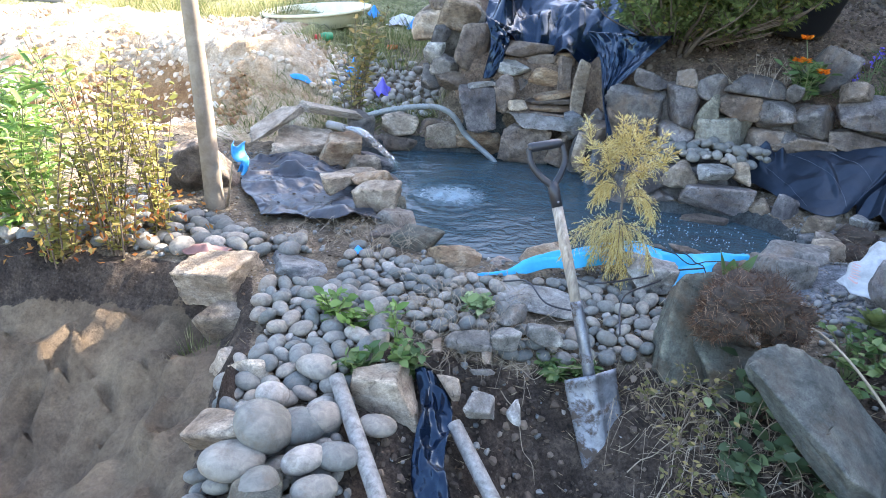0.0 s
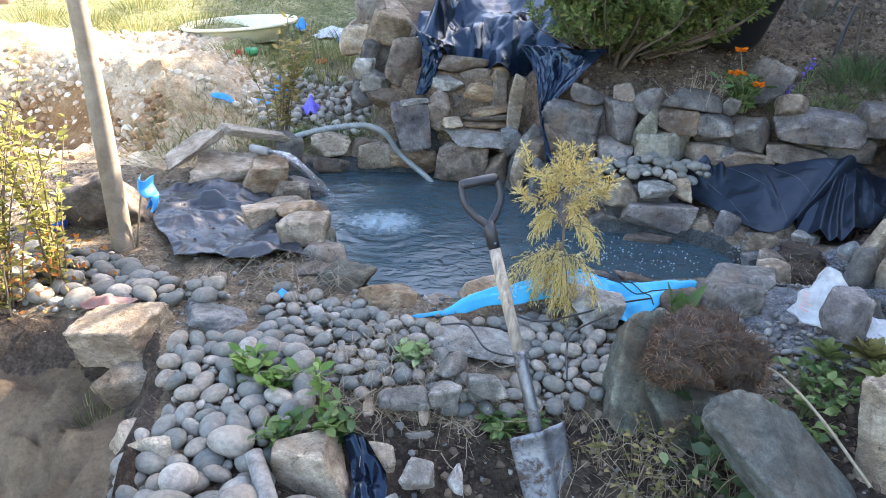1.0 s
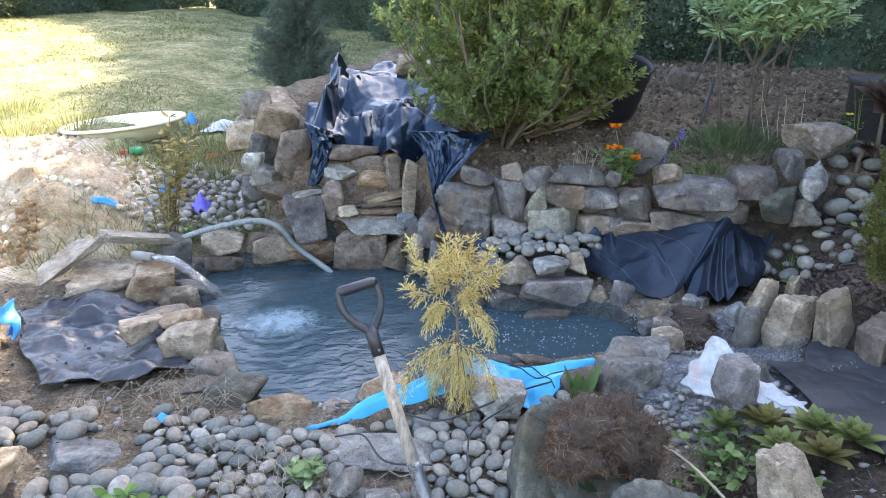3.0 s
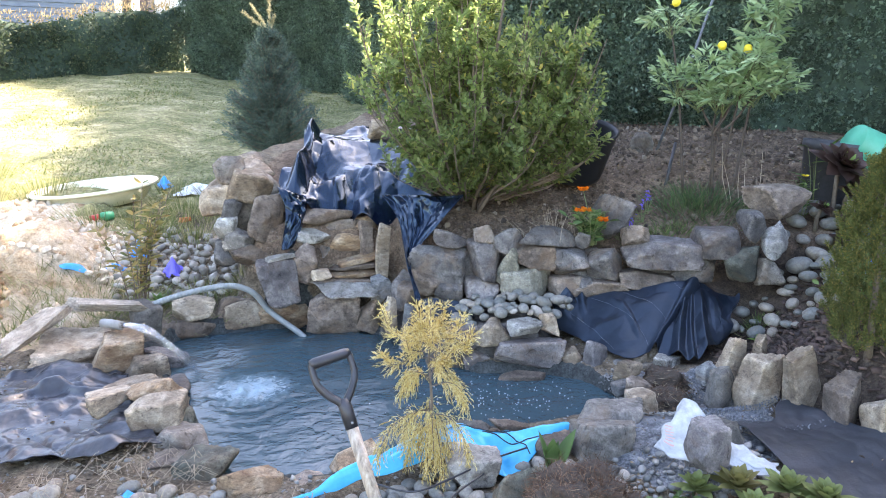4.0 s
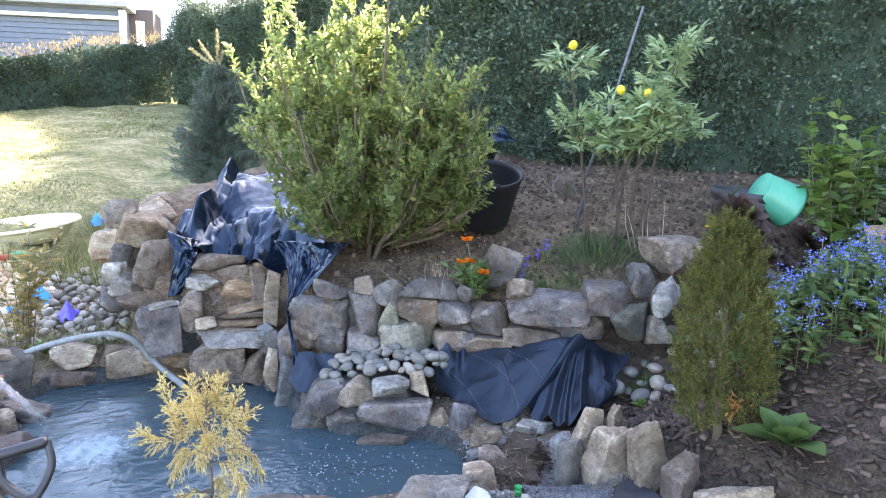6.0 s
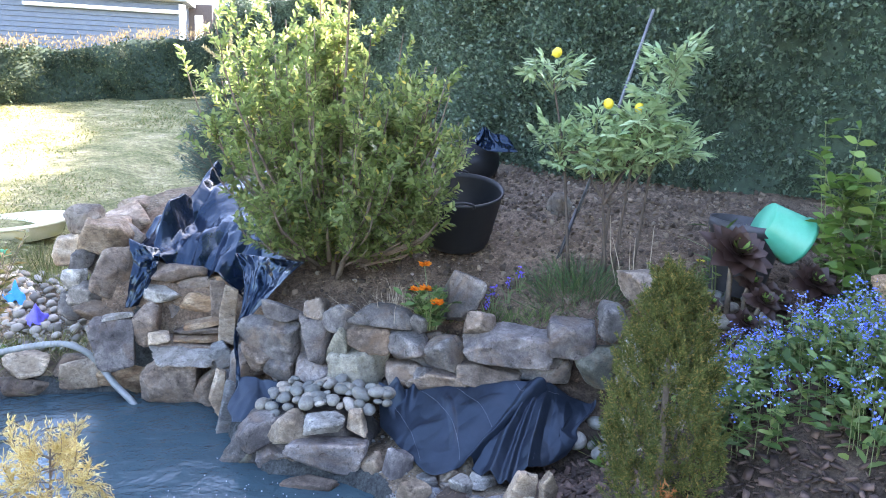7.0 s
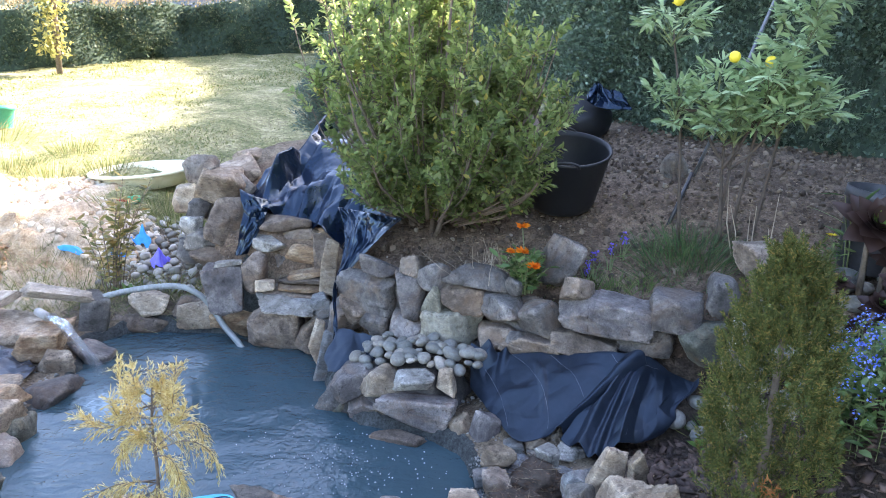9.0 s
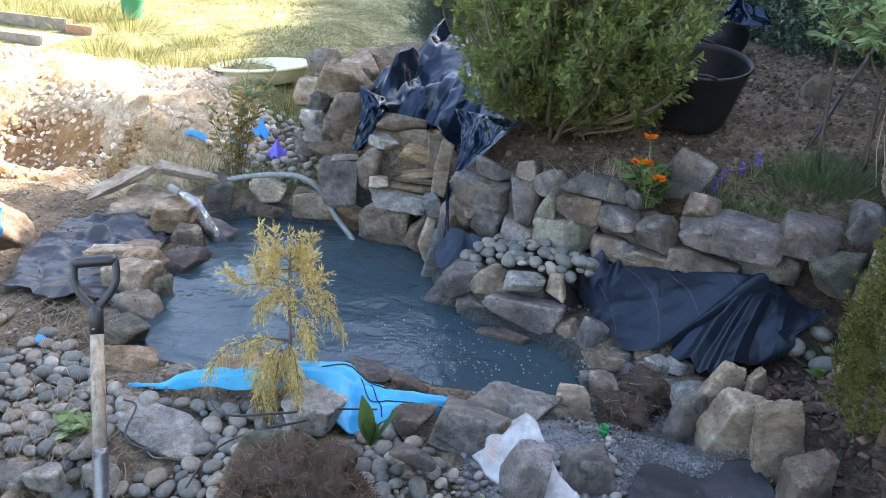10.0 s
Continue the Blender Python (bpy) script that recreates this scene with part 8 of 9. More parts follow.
def peony():
    rng = np.random.default_rng(88)
    b = np.array([3.25, 4.42, z_at(3.25, 4.42)])
    root = thing("tree_peony", tuple(b), "tall shrub with lobed pale green leaves and yellow globe flowers", "shrub")
    heads = [(2.85, 4.43, 2.13), (2.91, 4.41, 1.72), (3.09, 4.33, 1.78), (3.15, 4.30, 1.62), (3.30, 4.28, 1.72), (3.45, 4.25, 2.05), (3.49, 4.23, 2.2), (3.37, 4.27, 1.86), (3.52, 4.21, 1.72), (3.2, 4.3, 1.62), (3.4, 4.25, 1.68), (3.05, 4.36, 1.64), (3.3, 4.2, 1.85)]
    P, D, petioles = [], [], []
    last = None
    for n_, (hx, hy, hz) in enumerate(heads):
        hx = hx - 0.05
        h = np.array([hx, hy, hz - 0.07])
        p = curve([b + np.array([(hx - b[0]) * 0.62 + rng.normal(0, 0.02), rng.normal(0, 0.03), -0.02]), b + np.array([(hx - b[0]) * 0.8, (hy - b[1]) * 0.5, (hz - b[2]) * 0.55]), h], 14)
        if n_ % 3 and last is not None:   # a side shoot of the stem before
            p = curve([last[7], (last[7] + h) / 2 + np.array([0, 0, -0.03]), h], 14)
        else:
            last = p
        tube("stem", p, np.linspace(0.011, 0.005, 14), M_DARKSTEM, root, sides=6)
        for k in range(11):
            a = k * 2.4 + rng.uniform(-0.3, 0.3)
            el = rng.uniform(0.35, 1.3)
            d = np.array([math.cos(a) * math.cos(el), math.sin(a) * math.cos(el), math.sin(el)])
            ln_ = rng.uniform(0.12, 0.20)
            o = h + np.array([0, 0, rng.uniform(-0.09, -0.03)])
            e = o + d * ln_
            petioles.append(([o, o + d * ln_ * 0.5 + np.array([0, 0, 0.012]), e], [0.0035, 0.003, 0.002]))
            s = np.cross(d, (0, 0, 1.0))
            s /= np.linalg.norm(s) + 1e-9
            # three deeply cut leaflets, each of three broad lobes and two narrow ones
            for q in (-1.0, 0.0, 1.0):
                dd = d * math.cos(q) + s * math.sin(q) + np.array([0, 0, -0.25])
                o2 = e + dd * (0.045 if q == 0 else 0.012)
                petioles.append(([e, o2], [0.002, 0.0015]))
                for w in (-0.95, -0.45, 0.0, 0.45, 0.95):
                    P.append(o2 + dd * (0.03 - 0.02 * abs(w)))
                    D.append(dd * math.cos(w) + (s * math.cos(q) - d * math.sin(q)) * math.sin(w) + np.array([0, 0, -0.15 * abs(w)]) + rng.normal(0, 0.05, 3))
    tagged(many_tubes("leaf_stalk", petioles, M_STALK, root, sides=4), kind="stuff")
    leafy("foliage", np.array(P), np.array(D), rng.uniform(0.06, 0.10, len(P)), 0.022, L_PEONY, root, "", 88, oval=True)
    for i, c in enumerate(((2.80, 4.38, 2.20), (3.08, 4.26, 1.92), (3.25, 4.22, 1.90))):
        v, fa = rock_shape((0.056, 0.056, 0.060), 89 + i, 3, 0.9, 3, 0.03)
        link("flower", v + np.array(c), fa, plain_mat("yellow_bloom", (0.70, 0.52, 0.03), (0.82, 0.66, 0.06), 0.6), root, "yellow globe-shaped flower")
        flower_ball([np.array(c) - np.array([0, 0, 0.01])], 0.036, 26, L_YELLOW, "petals", root, 90 + i, 0.9)
    dead = []
    for k in range(6):
        q = np.array([3.35 + rng.normal(0, 0.12), 4.22 + rng.normal(0, 0.06), 0.86])
        d = np.array([rng.normal(0, 0.06), rng.normal(0, 0.03), rng.uniform(0.2, 0.45)])
        dead.append(([q, q + d * 0.5 + rng.normal(0, 0.01, 3), q + d], [0.0035, 0.003, 0.0015]))
    many_tubes("dead_growth", dead, M_STRAWTWIG, root, "dry brown stalks at its foot", 4)


peony()


# forget-me-nots
def forget_me_nots(at, rx, ry, seed, n):
    rng = np.random.default_rng(seed)
    z0 = z_at(*at)
    root = thing("forget_me_nots", (at[0], at[1], z0), "cushion of forget-me-nots covered in small blue flowers", "flowers", "forget-me-nots")
    a, r = rng.uniform(0, 6.28, n), np.sqrt(rng.uniform(0, 1, n))
    x, y = at[0] + rx * r * np.cos(a), at[1] + ry * r * np.sin(a)
    top = 0.30 * (1 - 0.5 * r ** 2) + rng.normal(0, 0.03, n)
    g = height(x, y)
    m = n * 12
    k = rng.integers(0, n, m)
    u = rng.uniform(0.1, 0.92, m)
    P = np.stack([x[k] + rng.normal(0, 0.03, m), y[k] + rng.normal(0, 0.03, m), g[k] + top[k] * u], 1)
    D = np.stack([rng.normal(0, 1, m), rng.normal(0, 1, m), rng.uniform(0, 0.9, m)], 1)
    L = 0.042 * (1.25 - u) + 0.02
    leafy("foliage", P, D, L, L * 0.44, L_MID, root, "", seed, oval=True)
    many_tubes("stalk", [([(x[i], y[i], g[i]), (x[i] + rng.normal(0, 0.01), y[i] + rng.normal(0, 0.01), g[i] + top[i])], [0.002, 0.001]) for i in range(n)], M_STALK, root, sides=3)
    f = n * 10
    k = rng.integers(0, n, f)
    C = np.stack([x[k], y[k], g[k] + top[k]], 1) + rng.normal(0, 0.012, (f, 3))
    leafy("blossom", C, np.stack([rng.normal(0, 1, f), rng.normal(0, 1, f), rng.normal(0.2, 0.4, f)], 1), 0.010, 0.009, L_BLUE, root, "tiny sky-blue flowers", seed + 1, 0.05)


for i, (x, y, rx, ry, n) in enumerate(((3.25, 2.75, 0.28, 0.3, 85), (3.6, 2.85, 0.32, 0.32, 95), (3.45, 2.4, 0.3, 0.28, 80), (3.95, 2.75, 0.3, 0.3, 70), (3.3, 3.12, 0.2, 0.2, 45), (3.85, 3.2, 0.25, 0.22, 40))):
    forget_me_nots((x, y), rx, ry, 500 + i * 3, n)
# dark rosettes
for i, (x, y, z, L, n) in enumerate(((3.62, 3.74, 1.14, 0.21, 44), (3.82, 3.70, 0.90, 0.14, 34), (4.02, 3.68, 1.0, 0.16, 36), (3.66, 3.66, 0.78, 0.11, 30), (3.54, 3.62, 0.70, 0.08, 24), (3.50, 3.74, 0.88, 0.08, 24), (3.92, 3.62, 0.78, 0.12, 30), (3.74, 3.78, 0.98, 0.10, 26), (3.60, 3.58, 0.82, 0.10, 28), (3.80, 3.56, 0.74, 0.11, 28), (4.08, 3.58, 0.84, 0.13, 30), (3.70, 3.60, 0.92, 0.12, 30))):
    r = rosette("aeonium", (x, y, z), int(n * 0.75), L, L * 0.58, L_PURPLE, "dark purple succulent rosette with a green heart", 540 + i, -0.1, 1.2, "succulent", "dark rosettes", 0.12, 0.75)
    tube("stem", [(x + 0.02, y + 0.06, z_at(x, y) - 0.02), (x, y + 0.03, z - 0.06), (x, y, z + 0.01)], [0.016, 0.013, 0.012], M_BARK, r, sides=6)
    for k in range(9):
        v, fa = blade_leaf((x, y, z + 0.03), (math.cos(k * 2.4), math.sin(k * 2.4)), L * 0.42, L * 0.2, 0.9 + 0.03 * k, 0.1)
        link("leaf", tipped(v, (x, y, z), 0.75), fa, L_FRESH, r, "green inner leaf")
# shrub at the right end
for i, (x, y) in enumerate(((4.15, 3.75), (4.22, 3.62), (4.35, 3.75), (4.5, 3.65), (4.3, 3.5), (4.6, 3.3))):
    stems_plant("leafy_shrub", (x, y), 8, 1.05 - 0.10 * i, 0.20, 0.105, 0.5, L_FRESH if i < 2 else L_MID, "leafy shrub with oval bright green leaves beside the hedge", 570 + i, 26, 0.1, 0.1, None, "shrub", "shrubs at the hedge")
for i, (x, y, z) in enumerate(((3.88, 4.12, 1.20), (4.01, 4.1, 1.15), (3.7, 4.1, 1.12), (3.55, 3.95, 1.08))):
    d = stems_plant("daisy", (x, y), 6, z - z_at(x, y) - 0.02, 0.07, 0.05, 0.25, L_MID, "yellow daisy growing by the flower pots", 580 + i, 12, category="flower", group="yellow daisies")
    flower_ball([(x, y, z)], 0.028, 20, L_YELLOW, "flower", d, 585 + i, 0.1)


# ---- water works ----
M_PVC = plain_mat("grey_pvc", (0.20, 0.195, 0.18), (0.29, 0.28, 0.26), 0.5)
M_HOSE = plain_mat("grey_ribbed_hose", (0.19, 0.205, 0.195), (0.29, 0.305, 0.295), 0.5)


def jet_mat():
    m, ns, ln, bs = nodes_of("falling_water")
    bs.inputs["Base Color"].default_value = (0.75, 0.82, 0.86, 1)
    bs.inputs["Roughness"].default_value = 0.08
    bs.inputs["IOR"].default_value = 1.33
    bs.inputs["Transmission Weight"].default_value = 0.96
    bs.inputs["Alpha"].default_value = 0.5
    co = coords(ns, ln, False)
    bumped(ns, ln, bs, [(tex(ns, ln, co, 60, 4), 0.6, 0.01)])
    return m


spout = thing("spout", (-0.70, 4.34, 0.25), "short grey plastic pipe pouring water into the pond", "pipe")
pv, pf = tube_arrays([(-0.82, 4.42, 0.255), (-0.76, 4.375, 0.257), (-0.700, 4.330, 0.256)], [0.021, 0.021, 0.021], 16, False)
link("barrel", pv, pf, M_PVC, spout).modifiers.new("thick", "SOLIDIFY").thickness = 0.005
tube("collar", [(-0.735, 4.357, 0.257), (-0.700, 4.330, 0.256)], [0.024, 0.024], M_PVC, spout, "pipe collar", 16)
rng8 = np.random.default_rng(8)
jet_line = curve([(-0.705, 4.332, 0.258), (-0.63, 4.29, 0.262), (-0.53, 4.24, 0.228), (-0.42, 4.19, 0.152), (-0.33, 4.155, 0.062), (-0.27, 4.13, -0.02)], 20)
strands = []
for k in range(22):
    o = rng8.normal(0, 1, 3) * np.array([0.006, 0.010, 0.006])
    w = np.linspace(0.8, 1.5, 20)[:, None]
    pts = jet_line + o * w + 0.006 * np.sin(np.linspace(0, 11, 20) + 2.1 * k)[:, None]
    strands.append((pts, np.linspace(0.0046, 0.0024, 20) * rng8.uniform(0.4, 1.1)))
link_jet = many_tubes("water_jet", strands, jet_mat(), None, "", 7)
tagged(link_jet, "clear arching jet of water falling into the pond", "water", kind="structure")
bub = [(x, y, rng8.uniform(0.002, 0.005)) for x, y in zip(rng8.normal(1.25, 0.24, 200), rng8.normal(3.35, 0.18, 200)) if inside_dist(POND, np.array([x]), np.array([y]))[0] < -0.03]
joined("bubbles", bub, [ICO[1]], plain_mat("bubble", (0.25, 0.29, 0.32), (0.4, 0.44, 0.47), 0.15), "small bubbles floating on the calm water", "bubbles", 82, 0.0, lambda x, y: 0 * x + 0.002)
hose_line = curve([(-0.70, 4.80, 0.20), (-0.57, 4.76, 0.275), (-0.36, 4.80, 0.325), (-0.147, 4.835, 0.345), (-0.03, 4.84, 0.315), (0.043, 4.86, 0.25), (0.101, 4.875, 0.16), (0.20, 4.79, 0.09), (0.316, 4.72, 0.01), (0.37, 4.68, -0.06)], 640)
tube("hose", hose_line, 0.0195 + 0.0014 * np.sin(np.arange(640) * 0.9), M_HOSE, None, "", 12)
tagged(bpy.data.objects["hose"], "grey ribbed hose curving over stones into the pond", "hose")


# ---- sack, rags and litter ----
M_SACK = plain_mat("white_woven_sack", (0.28, 0.285, 0.29), (0.52, 0.53, 0.54), 0.55, scale=12, bump=0.3, crease=14.0)
M_REDPRINT = plain_mat("red_print", (0.50, 0.26, 0.24), (0.56, 0.34, 0.31), 0.6)
M_RAGBLUE = plain_mat("blue_cloth", (0.01, 0.24, 0.68), (0.04, 0.36, 0.82), 0.6, scale=14)
M_RAGVIOLET = plain_mat("violet_glove", (0.14, 0.12, 0.62), (0.2, 0.18, 0.75), 0.5, scale=14)


def sack(u, v):
    p = between([(1.50, 2.33, 0.215), (1.56, 2.28, 0.19), (1.62, 2.26, 0.18), (1.72, 2.21, 0.18), (1.80, 2.14, 0.17), (1.86, 2.10, 0.17)], [(1.60, 2.36, 0.35), (1.645, 2.36, 0.375), (1.69, 2.35, 0.34), (1.75, 2.30, 0.25), (1.81, 2.25, 0.21), (1.88, 2.17, 0.19)], u, v)
    x, y = p[:, 0] + 0.012 * np.sin(9 * v), p[:, 1] + 0.012 * np.sin(11 * u)
    return x, y, np.maximum(p[:, 2], height(x, y) + 0.02) + 0.5 * facets(x, y, 16, 0.16, 0.03)


sk = thing("sack", (1.7, 2.3, 0.2), "empty white woven plastic sack with faded red print under a rock", "sack")
sheet("cloth", sack, 50, 34, M_SACK, "", "", sk)
for j in range(7):
    v0 = 0.12 + 0.06 * j
    uu, vv = np.meshgrid(np.linspace(0.05, 0.16 - 0.02 * (j % 2), 8), np.array([v0, v0 + 0.022]))
    x, y, z = sack(uu.ravel(), vv.ravel())
    link("print_bar", np.stack([x, y, z + 0.012], 1), [(i, i + 1, i + 9, i + 8) for i in range(7)], M_REDPRINT, sk, "faded red print bar")


def rag(name, at, w, d, h, material, label, category, seed, turn=0.0):
    rng = np.random.default_rng(seed)

    def fn(u, v):
        x, y = (u - 0.5) * w, (v - 0.5) * d
        r = np.hypot((u - 0.5) * 2, (v - 0.5) * 2)
        k = 1 + 0.25 * np.sin(3 * np.arctan2(v - 0.5, u - 0.5) + seed)
        x, y = x * k, y * k
        X = at[0] + x * math.cos(turn) - y * math.sin(turn)
        Y = at[1] + x * math.sin(turn) + y * math.cos(turn)
        g = height(X, Y) if len(at) < 3 else at[2] + 0 * X
        return X, Y, g + 0.012 + h * np.clip(1 - r, 0, 1) + 0.3 * h * creases(x, y, seed, max(w, d) * 0.3)
    return sheet(name, fn, 22, 22, material, label, category, None, 0.004)


rag("rag", (-0.86, 5.82), 0.11, 0.10, 0.15, M_RAGBLUE, "crumpled bright blue rag on the gravel", "rag", 21)
rag("rag", (-0.98, 5.62), 0.13, 0.06, 0.03, M_RAGBLUE, "torn strip of bright blue plastic on the gravel", "rag", 22, 0.3)
rag("rag", (-1.22, 5.45), 0.16, 0.045, 0.03, M_RAGBLUE, "torn blue plastic strip on the rubble", "rag", 23, 0.4)
rag("glove", (-0.58, 5.50), 0.11, 0.09, 0.13, M_RAGVIOLET, "violet-blue rubber glove lying on pebbles", "glove", 24)
rag("rag", (-0.90, 7.55), 0.12, 0.12, 0.09, M_RAGBLUE, "crumpled blue rag beside the tub", "rag", 25)
rag("rag", (-0.45, 7.2), 0.12, 0.1, 0.07, M_RAGBLUE, "crumpled blue rag beside the carrier bag", "rag", 26)
rag("rag", (-0.38, 2.76), 0.06, 0.045, 0.025, M_RAGBLUE, "scrap of blue plastic among the pebbles", "rag", 27)
rag("carrier_bag", (-0.58, 7.35), 0.34, 0.24, 0.07, plain_mat("white_bag", (0.5, 0.52, 0.55), (0.72, 0.73, 0.75), 0.4), "white and grey carrier bag lying by the tub", "bag", 28)
bk = thing("black_bag", (2.66, 6.45, 1.36), "bulging black plastic sack lying against the hedge", "bag")
bv, bf = rock_shape((0.60, 0.40, 0.40), 29, 6, 0.9, 4, 0.05)
link("body", bv + np.array([2.64, 6.50, 1.54]), bf, M_BLACKRUBBER, bk)


def bag_neck(u, v):
    """The loose mouth of the sack."""
    p = between([(2.66, 6.28, 1.70), (2.80, 6.22, 1.64), (3.02, 6.20, 1.64)], [(2.70, 6.34, 1.80), (2.82, 6.36, 1.83), (3.00, 6.30, 1.70)], u, v)
    return p[:, 0], p[:, 1] - crinkle(u * 0.35, v * 0.2, 12, 0.25, 0.04), p[:, 2] + 0.03 * np.sin(9 * u) * v


sheet("mouth", bag_neck, 50, 30, M_BLACKPLASTIC, "shiny loose mouth of the sack", "", bk)
rag("cloth", (-1.02, 2.62), 0.16, 0.10, 0.04, plain_mat("brown_plastic", (0.18, 0.09, 0.08), (0.26, 0.14, 0.12), 0.5), "scrap of reddish brown plastic by the boulder", "rag", 30)
M_FLAG = plain_mat("blue_white_wrapper", (0.02, 0.30, 0.72), (0.10, 0.45, 0.85), 0.4, scale=26)
fl = thing("marker_stick", (-1.13, 3.30, 0.08), "thin stick carrying a crumpled blue and white wrapper", "stick")
tube("stick", [(-1.15, 3.30, 0.02), (-1.10, 3.30, 0.30)], [0.006, 0.004], M_STRAWTWIG, fl, sides=6)


def wrapper(u, v):
    w = 0.065 * (0.5 + 0.5 * np.sin(math.pi * (0.1 + 0.8 * v)))
    return -1.06 + (u - 0.5) * w + 0.02 * np.sin(6 * v), 3.28 + 0.05 * np.sin(5 * u + 3 * v), 0.20 + 0.15 * v + 0.03 * creases(u * 0.1, v * 0.2, 31, 0.05)


sheet("wrapper", wrapper, 16, 26, M_FLAG, "crumpled blue and white wrapper", "", fl)
v, fa = ICO[4]
ball = link("ball", v * 0.045 + np.array([-1.60, 3.50, z_at(-1.6, 3.5) + 0.045]), fa, plain_mat("blue_rubber", (0.01, 0.08, 0.45), (0.02, 0.12, 0.55), 0.35))
tagged(ball, "small blue rubber ball lying under the shrubs", "ball")
bt = thing("bottle", (-1.2, 6.33, 0.62), "small red and green plastic bottle lying at the rubble edge", "bottle")
tube("body", [(-1.14, 6.36, 0.66), (-1.20, 6.33, 0.655), (-1.24, 6.31, 0.65)], [0.035, 0.04, 0.03], plain_mat("green_plastic", (0.03, 0.25, 0.10), (0.05, 0.32, 0.14), 0.35), bt, sides=14)
tube("cap", [(-1.24, 6.31, 0.65), (-1.31, 6.27, 0.64)], [0.032, 0.028], plain_mat("red_plastic", (0.5, 0.03, 0.03), (0.6, 0.06, 0.05), 0.35), bt, "red cap end", 14)
st = stone("brick_piece", (-0.60, 6.55, z_at(-0.6, 6.55) + 0.03), (0.11, 0.06, 0.05), plain_mat("orange_brick", (0.5, 0.15, 0.05), (0.6, 0.22, 0.09), 0.8), 15, boxy=0.9, cuts=3, flat=0.95)
tagged(st, "small piece of orange brick on the gravel", "brick")

# ---- around the spade ----
M_RUSTPIPE = plain_mat("weathered_pipe", (0.14, 0.13, 0.115), (0.36, 0.345, 0.31), 0.7, scale=40, bump=0.4)
op = tube("pipe", [(-0.32, 1.84, -0.03), (-0.15, 1.48, -0.15), (0.0, 1.15, -0.3)], 0.026, M_RUSTPIPE, None, "", 14)
tagged(op, "weathered pale pipe lying half buried in pebbles", "pipe")
tube("old_pipe", [(0.07, 1.76, -0.12), (0.18, 1.58, -0.22), (0.33, 1.3, -0.33)], 0.024, M_RUSTPIPE, None, "", 14)
tagged(bpy.data.objects["old_pipe"], "brown weathered pipe sunk in the soil", "pipe")


def film_scrap(u, v):
    x = -0.02 + 0.10 * (u - 0.5) + 0.10 * v * 0.6 + 0.02 * np.sin(8 * v)
    y = 1.92 - 0.55 * v
    return x, y, height(x, y) + 0.02 + 0.05 * creases(u * 0.12, v * 0.5, 33, 0.07)


sheet("black_film_scrap", film_scrap, 20, 60, M_BLACKPLASTIC, "strip of crumpled black plastic film in the soil", "plastic sheet")
for at, size, m, turn in (((0.27, 1.82, -0.11), (0.055, 0.09, 0.05), M_PALE, 20), ((0.15, 1.82, -0.10), (0.11, 0.09, 0.09), M_PALE, 0), ((0.16, 1.93, -0.03), (0.10, 0.05, 0.04), M_GREY, 10), ((0.05, 1.85, -0.04), (0.06, 0.13, 0.05), M_TAN, 15),
                          ((0.11, 2.03, 0.02), (0.16, 0.08, 0.07), M_GREY, 5), ((0.0, 1.99, 0.02), (0.035, 0.12, 0.03), M_TAN, 0), ((0.17, 1.98, 0.0), (0.04, 0.09, 0.03), M_TAN, -10), ((-0.64, 1.66, -0.12), (0.20, 0.22, 0.16), M_TAN, 0), ((-0.62, 1.92, -0.08), (0.16, 0.14, 0.12), M_TAN, 20),
                          ((0.24, 2.06, 0.03), (0.11, 0.09, 0.08), M_PALE, 0), ((0.39, 2.12, 0.03), (0.15, 0.09, 0.07), M_PALE, -8), ((0.28, 2.20, 0.05), (0.11, 0.08, 0.08), M_GREY, 30), ((-0.46, 1.40, -0.14), (0.16, 0.18, 0.12), M_GREEN, 20)):
    ob = stone("cobble", at, size, m, turn, cuts=4, boxy=0.1, crisp=7.0, rough=0.03)
    tagged(ob, f"{STONE_WORDS[m.name]} cobble lying in soil by the spade", "stone", "cobbles by the spade")


for k, (x, y, z, a, tip, turn) in enumerate(((-0.165, 1.70, -0.10, 0.125, 10, 0), (-0.50, 1.60, -0.05, 0.20, 30, 62), (-0.56, 1.50, -0.10, 0.19, 10, 20), (-0.40, 1.66, -0.09, 0.15, 0, 30), (-0.33, 1.70, -0.08, 0.14, 20, 60), (-0.40, 1.90, -0.03, 0.14, 10, 0),
                                               (-0.36, 1.52, -0.10, 0.15, 0, 40), (-0.27, 1.56, -0.11, 0.13, 10, 10), (-0.46, 1.42, -0.12, 0.17, 0, 80), (-0.31, 1.44, -0.13, 0.14, 12, 30), (-0.52, 1.78, -0.07, 0.12, 20, 70))):
    cb = new("cobble", PEB[k % len(PEB)])
    cb.matrix_world = pose(x, y, z, tip, tip * 0.6, turn) @ Matrix.Scale(a, 4)
    tagged(cb, "large smooth grey-green river cobble among smaller pebbles", "stone", "large river cobbles")


